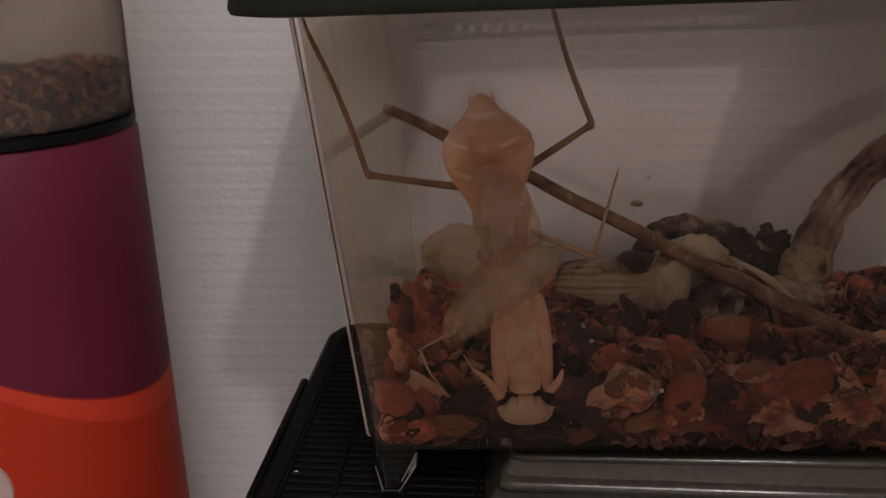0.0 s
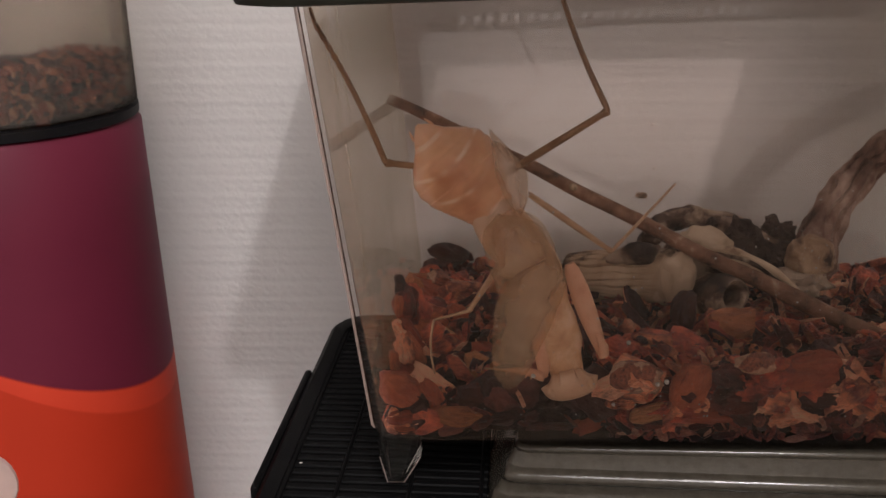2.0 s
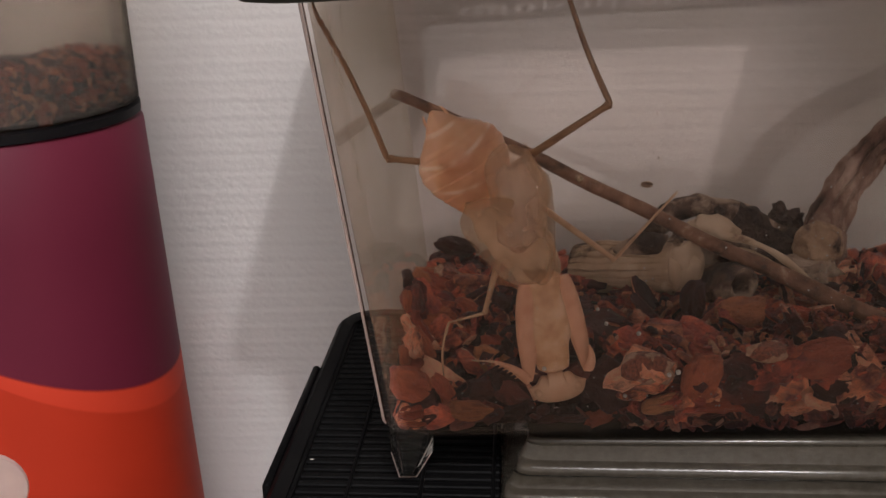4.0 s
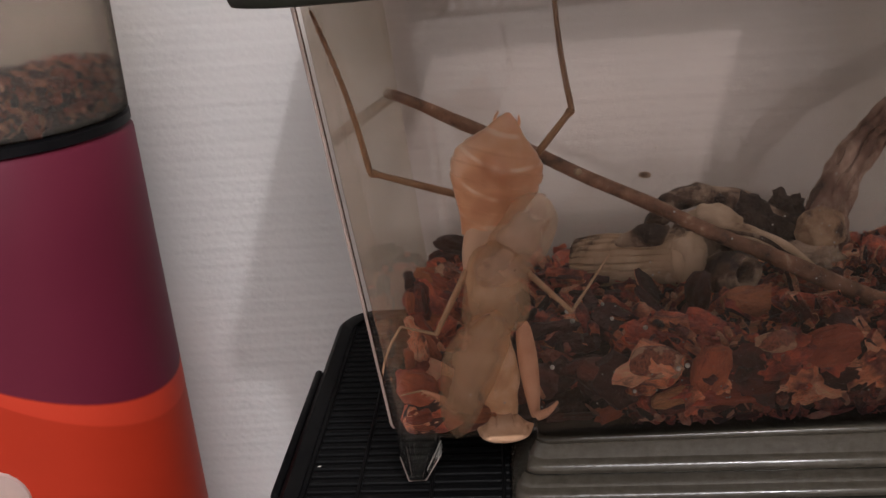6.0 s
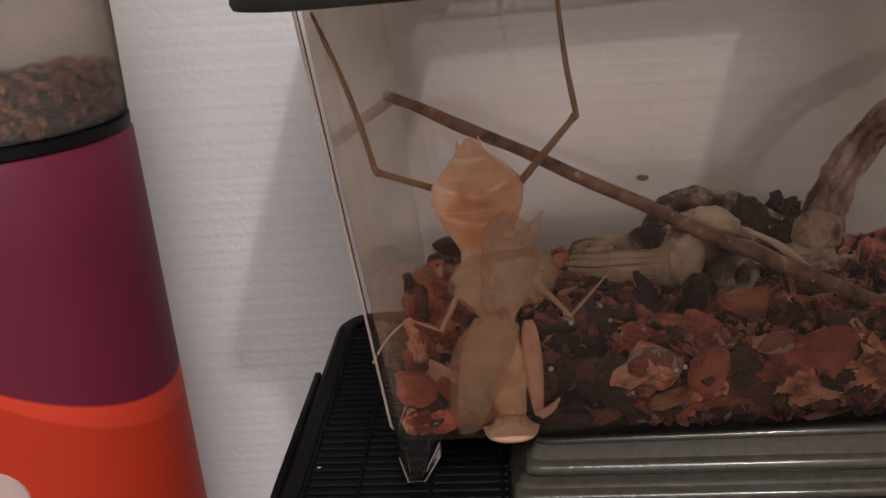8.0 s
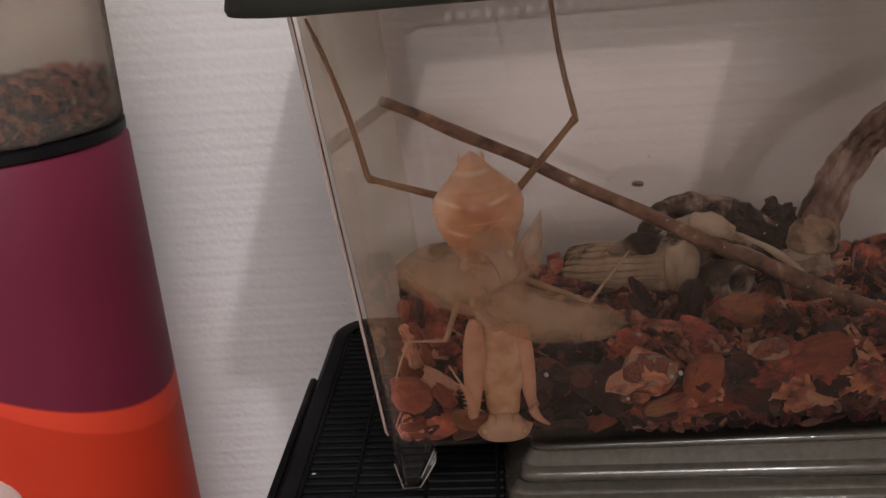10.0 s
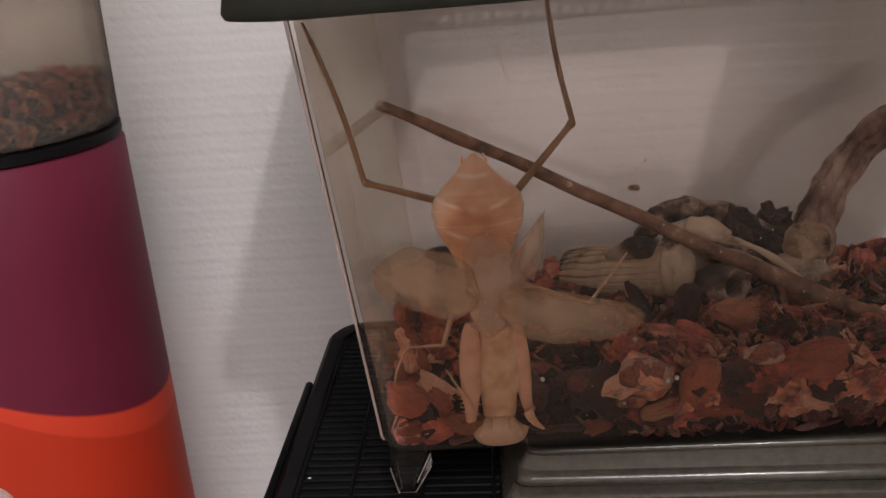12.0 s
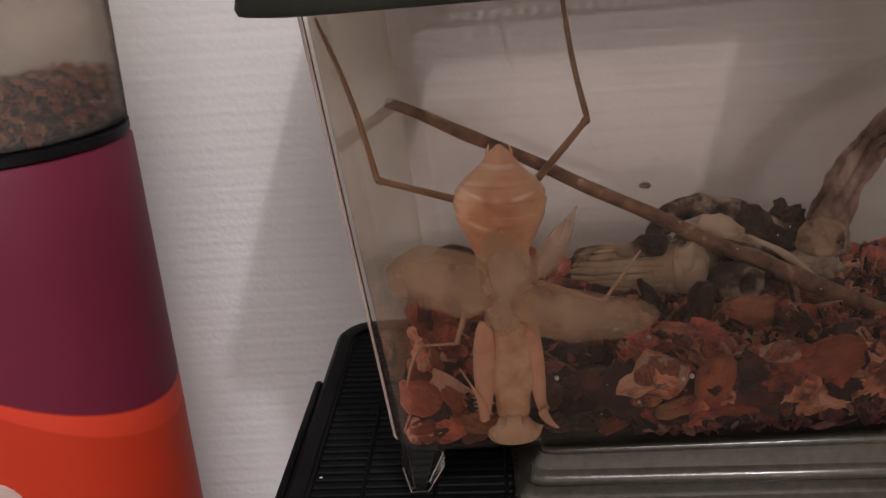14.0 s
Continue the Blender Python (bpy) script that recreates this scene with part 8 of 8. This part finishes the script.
    go("mid_tibia_r",
       (0, 26.41, 8, -9.72, -6.4, 14, 0), (0.2, 26.82, 8, -14.42, -6.6, 31.5, 0), (0.5, 27.1, 8, -17.55, -6.4, 42.9, 0), (0.8, 27.17, 8, -13.95, -5.5, 37.7, -0),
       (1, 27.21, 8, -11.55, -5.1, 34.9, 0), (1.2, 27.15, 8, -14.55, -5.7, 38.5, 0), (1.5, 27, 8, -11.33, -5.2, 42.5, 0), (1.8, 27.83, 8, -10.98, -5.4, 42.3, 0),
       (2, 29.08, 8, -10.46, -5.8, 41.8, 0), (2.2, 28.96, 8, -10.29, -5.5, 42.4, 0), (2.5, 28.84, 8, -10.12, -5.2, 42.9, -0), (2.8, 28.8, 8, -10.67, -5.2, 42, 0),
       (3, 28.77, 8, -11.04, -5.2, 41.5, 0), (3.2, 28.77, 8, -11.04, -5.2, 41.5, 0), (4, 27.94, 8, -14.3, -5.7, 42.1, -0), (4.6, 20.63, 8, -22.69, -30.0, 56.0, -0),
       (5, 18.42, 8, -28.26, -50.0, 60.9, 0), (5.3, 18.78, 8, -27.56, -50.0, 56.5, 0), (5.5, 19.71, 8, -28.84, -50.0, 56.4, 0), (5.7, 19.32, 8, -28.3, -50.0, 56.4, 0),
       (5.9, 18.4, 8, -27.02, -50.0, 56.6, 0), (6, 18.16, 8, -26.7, -50.0, 56.6, 0), (6.1, 18.16, 8, -26.7, -50.0, 56.6, 0), (6.3, 17.55, 8, -27.29, -50.0, 62.3, 0),
       (6.5, 17.14, 8, -27.68, -50.0, 66.1, 0), (6.7, 19.71, 8, -28.84, -50.0, 56.4, 0), (6.9, 18.14, 8, -28.61, -50.0, 66.3, 0), (7, 17.47, 8, -28.51, -50.0, 71.5, -0),
       (7.1, 17.22, 8, -28.13, -50.0, 65.9, -0), (7.3, 17.44, 8, -27.33, -50.0, 59.0, 0), (7.5, 16.96, 8, -27.75, -50.0, 60.6, -0), (7.7, 18.97, 8, -28.09, -50.0, 61.3, 0),
       (7.9, 18.53, 8, -27.64, -50.0, 65.0, -0), (8, 18.23, 8, -27.34, -50.0, 67.8, 0), (8.1, 17.72, 8, -27.5, -50.0, 64.7, 0), (8.2, 17.47, 8, -27.59, -50.0, 63.3, 0),
       (8.7, 18.97, 8, -28.09, -50.0, 61.3, 0), (9.2, 20.48, 8, -25.41, -50.0, 66.0, -0), (9.8, 22.72, 8, -23.47, -50.0, 63.6, 0), (10.3, 23.85, 8, -22.51, -50.0, 62.1, -0),
       (11, 23.85, 8, -22.51, -50.0, 62.1, -0), (12.5, 23.85, 8, -22.51, -50.0, 62.1, -0), (13, 23.85, 8, -22.51, -50.0, 62.1, -0),
       (13.5, 23.85, 8, -22.51, -50.0, 62.1, -0), (14, 23.85, 8, -22.51, -50.0, 62.1, -0))
    go("mid_femur_l",
       (0, 4.02, 0.96, -10.17, 169.8, -24.9, 180), (0.2, 3.94, 0.49, -8.61, 168.1, -20.6, 180), (0.5, 3.64, 0.1, -7.57, 166.8, -16.9, 180),
       (0.8, 4.94, 0.06, -9.36, 166.7, -26.6, 180), (1, 5.7, 0.1, -10.78, 166.8, -33.1, 180), (1.2, 4.74, 0.06, -9.03, 166.7, -25, 180),
       (1.5, 6.72, -0.55, -9.65, 164.5, -32.2, 180), (1.8, 6.89, -0.71, -8.92, 164, -30.5, 180), (2, 7.08, -0.97, -7.82, 163.1, -27.7, 180),
       (2.2, 6.15, -0.36, -8.25, 165.2, -20.4, -180), (2.5, 5.58, 0.16, -9.08, 167, -14.9, 180), (2.8, 5.23, 0.2, -8.76, 167.1, -10.9, -180),
       (3, 5.01, 0.24, -8.6, 167.3, -8.2, 180), (3.2, 5.01, 0.24, -8.6, 167.3, -8.2, 180), (4, 4.31, 0.16, -8.03, 167, -12.5, -180),
       (4.6, -0.38, 0.93, -11.61, 169.6, -21.5, 180), (5, -3.11, 1.18, -13.08, 170.5, -27.7, -180), (5.3, -3.3, 1.17, -13.17, 170.5, -26.9, 180),
       (5.5, -3.06, 1.19, -13.19, 170.5, -29.8, -180), (5.7, -3.16, 1.18, -13.18, 170.5, -28.6, 180), (5.9, -3.41, 1.17, -13.17, 170.5, -25.7, 180),
       (6, -3.47, 1.17, -13.17, 170.5, -25, 180), (6.1, -3.47, 1.17, -13.17, 170.5, -25, 180), (6.3, -3.29, 1.18, -13.05, 170.5, -25.4, -180),
       (6.5, -3.16, 1.18, -12.98, 170.5, -25.6, 180), (6.7, -3.06, 1.19, -13.19, 170.5, -29.8, -180), (6.9, -2.08, 0.83, -12.1, 169.3, -25.3, -180),
       (7, -1.77, 0.65, -11.63, 168.7, -23, 180), (7.1, -2.29, 0.78, -12.18, 169.1, -22.2, 180), (7.3, -3.05, 1.01, -12.92, 169.9, -23, 180),
       (7.5, -2.8, 0.9, -12.75, 169.5, -21.5, 180), (7.7, -2.71, 0.99, -12.6, 169.9, -26.9, 180), (7.9, -2.57, 0.87, -12.23, 169.4, -25, 180),
       (8, -2.5, 0.78, -11.99, 169.1, -23.7, 180), (8.1, -2.62, 0.83, -12.29, 169.3, -22.8, 180), (8.2, -2.68, 0.85, -12.44, 169.4, -22.3, 180),
       (8.7, -2.71, 0.99, -12.6, 169.9, -26.9, 180), (9.2, -2.49, 0.93, -12.03, 169.6, -20.6, 180), (9.8, -2.41, 1.08, -12.15, 170.1, -17.8, 180),
       (10.3, -2.35, 1.15, -12.23, 170.4, -16.5, 180), (11, -2.35, 1.15, -12.23, 170.4, -16.5, 180), (12.5, -2.35, 1.15, -12.23, 170.4, -16.5, 180),
       (13, -2.35, 1.15, -12.23, 170.4, -16.5, 180), (13.5, -2.35, 1.15, -12.23, 170.4, -16.5, 180), (14, -2.35, 1.15, -12.23, 170.4, -16.5, 180))
    go("mid_tibia_l",
       (0, -3.03, 4, -25.42, -158.3, -69.9, 180), (0.2, -1.93, 4, -24.25, -170.2, -85.1, 180), (0.5, -1.19, 4, -23.47, -172.9, -88.3, 180),
       (0.8, -2.5, 4, -24.21, -171.4, -86.6, 180), (1, -3.37, 4, -24.7, -170, -85, 180), (1.2, -2.28, 4, -24.09, -171.7, -86.9, -180),
       (1.5, -2.06, 4, -23.57, -169.9, -82.3, 180), (1.8, -1.44, 4, -23.06, -169.7, -80.5, -180), (2, -0.51, 4, -22.28, -169.5, -77.9, -180),
       (2.2, 0.4, 4, -23.72, -170.2, -76.6, 180), (2.5, 1.31, 4, -25.15, -170.7, -75.5, -180), (2.8, 2.1, 4, -25.11, -171.7, -70.2, 180),
       (3, 2.62, 4, -25.08, -172.2, -67.2, -180), (3.2, 2.62, 4, -25.08, -172.2, -67.2, -180), (4, 0.71, 4, -24.27, -172.5, -78.2, 180),
       (4.6, -6.52, 4, -27.23, 8.8, -82.7, 0), (5, -10.93, 4, -27.98, 7.7, -67.7, 0), (5.3, -10.92, 4, -28.18, 7.7, -68.4, 0), (5.5, -11.42, 4, -27.81, 7.1, -66.5, -0),
       (5.7, -11.21, 4, -27.96, 7.3, -67.2, 0), (5.9, -10.72, 4, -28.33, 8, -69.3, -0), (6, -10.6, 4, -28.42, 8.2, -69.8, -0), (6.1, -10.6, 4, -28.42, 8.2, -69.8, -0),
       (6.3, -10.5, 4, -28.26, 8.3, -69.5, -0), (6.5, -10.44, 4, -28.16, 8.5, -69.2, 0), (6.7, -11.42, 4, -27.81, 7.1, -66.5, -0), (6.9, -9.25, 4, -27.26, 7.3, -68.7, 0),
       (7, -8.32, 4, -27.03, 7.4, -69.7, 0), (7.1, -8.63, 4, -27.7, 7.9, -69.5, -0), (7.3, -9.6, 4, -28.39, 8.3, -69.6, 0), (7.5, -8.94, 4, -28.37, 8.4, -69.4, 0),
       (7.7, -10.32, 4, -27.58, 7.1, -64.8, -0), (7.9, -9.66, 4, -27.44, 7.2, -63.8, -0), (8, -9.22, 4, -27.34, 7.2, -63.2, 0), (8.1, -9.11, 4, -27.76, 7.6, -65.4, 0),
       (8.2, -9.06, 4, -27.96, 7.9, -66.7, 0), (8.7, -10.32, 4, -27.58, 7.1, -64.8, -0), (9.2, -8.39, 4, -27.76, 7.1, -73.6, 0), (9.8, -7.55, 4, -28.17, 6.8, -83.5, -0),
       (10.3, -7.13, 4, -28.37, 6.6, -88, 0), (11, -7.13, 4, -28.37, 6.6, -88, 0), (12.5, -7.13, 4, -28.37, 6.6, -88, 0), (13, -7.13, 4, -28.37, 6.6, -88, 0),
       (13.5, -7.13, 4, -28.37, 6.6, -88, 0), (14, -7.13, 4, -28.37, 6.6, -88, 0))
    go("mid_tarsus_l",
       (0, -9.74, 1.16, -27.87, -173.5, 31.2, 180), (0.2, -9.47, 2.69, -24.89, -167, -1.9, 180), (0.5, -8.81, 3.05, -23.7, -167.4, -19.9, -180),
       (0.8, -10.08, 2.85, -24.66, -167.4, -7.8, -180), (1, -10.91, 2.67, -25.36, -168, 0.9, -180), (1.2, -9.87, 2.89, -24.5, -167.4, -9.9, 180),
       (1.5, -9.55, 2.65, -24.59, -166.3, 5.3, 180), (1.8, -8.89, 2.63, -24.3, -167.7, 3.4, -180), (2, -7.89, 2.61, -23.87, -169.3, 1.2, 180),
       (2.2, -6.96, 2.69, -25.47, -168.3, 3.8, 180), (2.5, -6.03, 2.76, -27.05, -167.4, 6.7, 180), (2.8, -5.06, 2.89, -27.69, -166.9, 6.8, 180),
       (3, -4.4, 2.96, -28.02, -166.8, 6.7, -180), (3.2, -4.4, 2.96, -28.02, -166.8, 6.7, -180), (4, -6.74, 2.99, -25.83, -166.8, -6.5, -180),
       (4.6, -14.06, 2.83, -26.27, -164.3, -7.7, 180), (5, -17.98, 2.97, -25.1, -163, -30.7, 180), (5.3, -18, 2.97, -25.37, -163.2, -31.1, 180),
       (5.5, -18.41, 3.05, -24.77, -163.4, -41, -180), (5.7, -18.24, 3.02, -25.01, -163.2, -37, 180), (5.9, -17.83, 2.93, -25.64, -163.3, -26.8, -180),
       (6, -17.73, 2.91, -25.8, -163.4, -24.2, 180), (6.1, -17.73, 2.91, -25.8, -163.4, -24.2, 180), (6.3, -17.62, 2.88, -25.6, -163.3, -21.5, 180),
       (6.5, -17.55, 2.87, -25.46, -163.3, -19.7, -180), (6.7, -18.41, 3.05, -24.77, -163.4, -41, -180), (6.9, -16.35, 3.02, -24.49, -162.7, -34, 180),
       (7, -15.47, 3.01, -24.38, -162.5, -30.7, 180), (7.1, -15.76, 2.95, -25.04, -163.3, -27.2, 180), (7.3, -16.73, 2.89, -25.74, -163.8, -24, -180),
       (7.5, -16.06, 2.88, -25.7, -164.1, -23.9, 180), (7.7, -17.22, 3.05, -24.34, -160.2, -43, -180), (7.9, -16.5, 3.04, -24.08, -157.6, -44.7, 180),
       (8, -16.02, 3.04, -23.9, -155.5, -46.1, 180), (8.1, -16.04, 2.98, -24.59, -159.4, -34.8, 180), (8.2, -16.04, 2.95, -24.95, -161.1, -30.5, 180),
       (8.7, -17.22, 3.05, -24.34, -160.2, -43, -180), (9.2, -15.7, 3.05, -25.6, -159.6, -29.6, 180), (9.8, -15.13, 3.09, -27.3, -163.3, -20.2, -180),
       (10.3, -14.76, 3.11, -28.11, -164.8, -17.1, 180), (11, -14.76, 3.11, -28.11, -164.8, -17.1, 180), (12.5, -14.76, 3.11, -28.11, -164.8, -17.1, 180),
       (13, -14.76, 3.11, -28.11, -164.8, -17.1, 180), (13.5, -14.76, 3.11, -28.11, -164.8, -17.1, 180), (14, -14.76, 3.11, -28.11, -164.8, -17.1, 180))
    go("waist",
       (0, 7.85, 2.41, -5.52, -162.7, 13.1, -180), (0.2, 6.61, 2.41, -5.31, -163.4, 21.2, -180), (0.5, 6.34, 2.39, -6.07, -162.7, 25.7, -180),
       (0.8, 8.22, 2.36, -5.53, -162.3, 21.9, 180), (1, 8.06, 2.35, -5.66, -162.2, 27.3, -180), (1.2, 6.78, 2.36, -6.17, -162.4, 29.1, 180),
       (1.5, 9.01, 2.35, -6.41, -163.2, 25.3, 180), (1.8, 8.71, 2.35, -6.37, -163.5, 30.3, -180), (2, 8.76, 2.32, -7.03, -163.1, 37.6, 180),
       (2.2, 9.39, 2.3, -6.79, -161.4, 37, 180), (2.5, 9.03, 2.33, -5.83, -161.3, 38.5, 180), (2.8, 7.81, 2.4, -4.46, -163.1, 33.3, 180),
       (3, 7.6, 2.39, -4.8, -162.6, 31.2, 180), (3.2, 7.36, 2.39, -4.97, -162.6, 32.7, 180), (4, 6.6, 2.35, -6.89, -161.1, 34.2, -180),
       (4.6, 3.24, 2.25, -12.04, -162.3, 11.3, 180), (5, -0.45, 2.23, -14.48, -163.7, 7.7, 180), (5.3, 0, 2.24, -14.33, -164, 3.7, 180),
       (5.5, -1.39, 2.23, -15.11, -163, 9.1, 180), (5.7, -1.12, 2.25, -14.48, -163.8, 8.1, 180), (5.9, 0.66, 2.26, -13.94, -164.4, 1.3, 180),
       (6, 1.26, 2.26, -14.01, -164.3, -1.1, 180), (6.1, 1.8, 2.25, -14.32, -164, -3.8, 180), (6.3, 1.19, 2.2, -14.92, -163.2, 1.6, 180),
       (6.5, 0.83, 2.25, -13.86, -164.3, 4.7, 180), (6.7, -1.55, 2.22, -15.19, -163, 10.1, -180), (6.9, -0.06, 2.18, -15.26, -162.9, 8.9, -180),
       (7, 0.86, 2.19, -14.89, -163.3, 6.6, 180), (7.1, 1.8, 2.2, -14.9, -163.3, 2.3, 180), (7.3, 2.14, 2.18, -15.54, -162.5, -1.7, -180),
       (7.5, 1.94, 2.25, -13.96, -164.3, 2, -180), (7.7, 0.49, 2, -17.78, -159, 8.2, -180), (7.9, 1.16, 2.02, -17.26, -160, 8.5, 180),
       (8, 1.66, 2.1, -16.11, -161.7, 7.6, 180), (8.1, 2.19, 2.09, -16.45, -161.1, 3.1, -180), (8.2, 2.32, 2.12, -16.06, -161.7, 1.6, 180),
       (8.7, 0.15, 2.1, -16.68, -160.9, 9.3, 180), (9.2, 2.64, 2.11, -16.15, -159.6, 4.5, -180), (9.8, 2.45, 2.14, -15.99, -157.8, 9.2, 180),
       (10.3, 2.81, 2.17, -15.58, -157.4, 8, 180), (11, 2.81, 2.17, -15.58, -157.4, 8, 180), (12.5, 2.81, 2.17, -15.58, -157.4, 8, 180),
       (13, 3.22, 2.2, -15.14, -158.2, 4.8, 180), (13.5, 3.48, 2.17, -15.98, -156.1, 3.4, 180), (14, 3.4, 2.2, -15.05, -158.4, 3.5, 180))


motions()
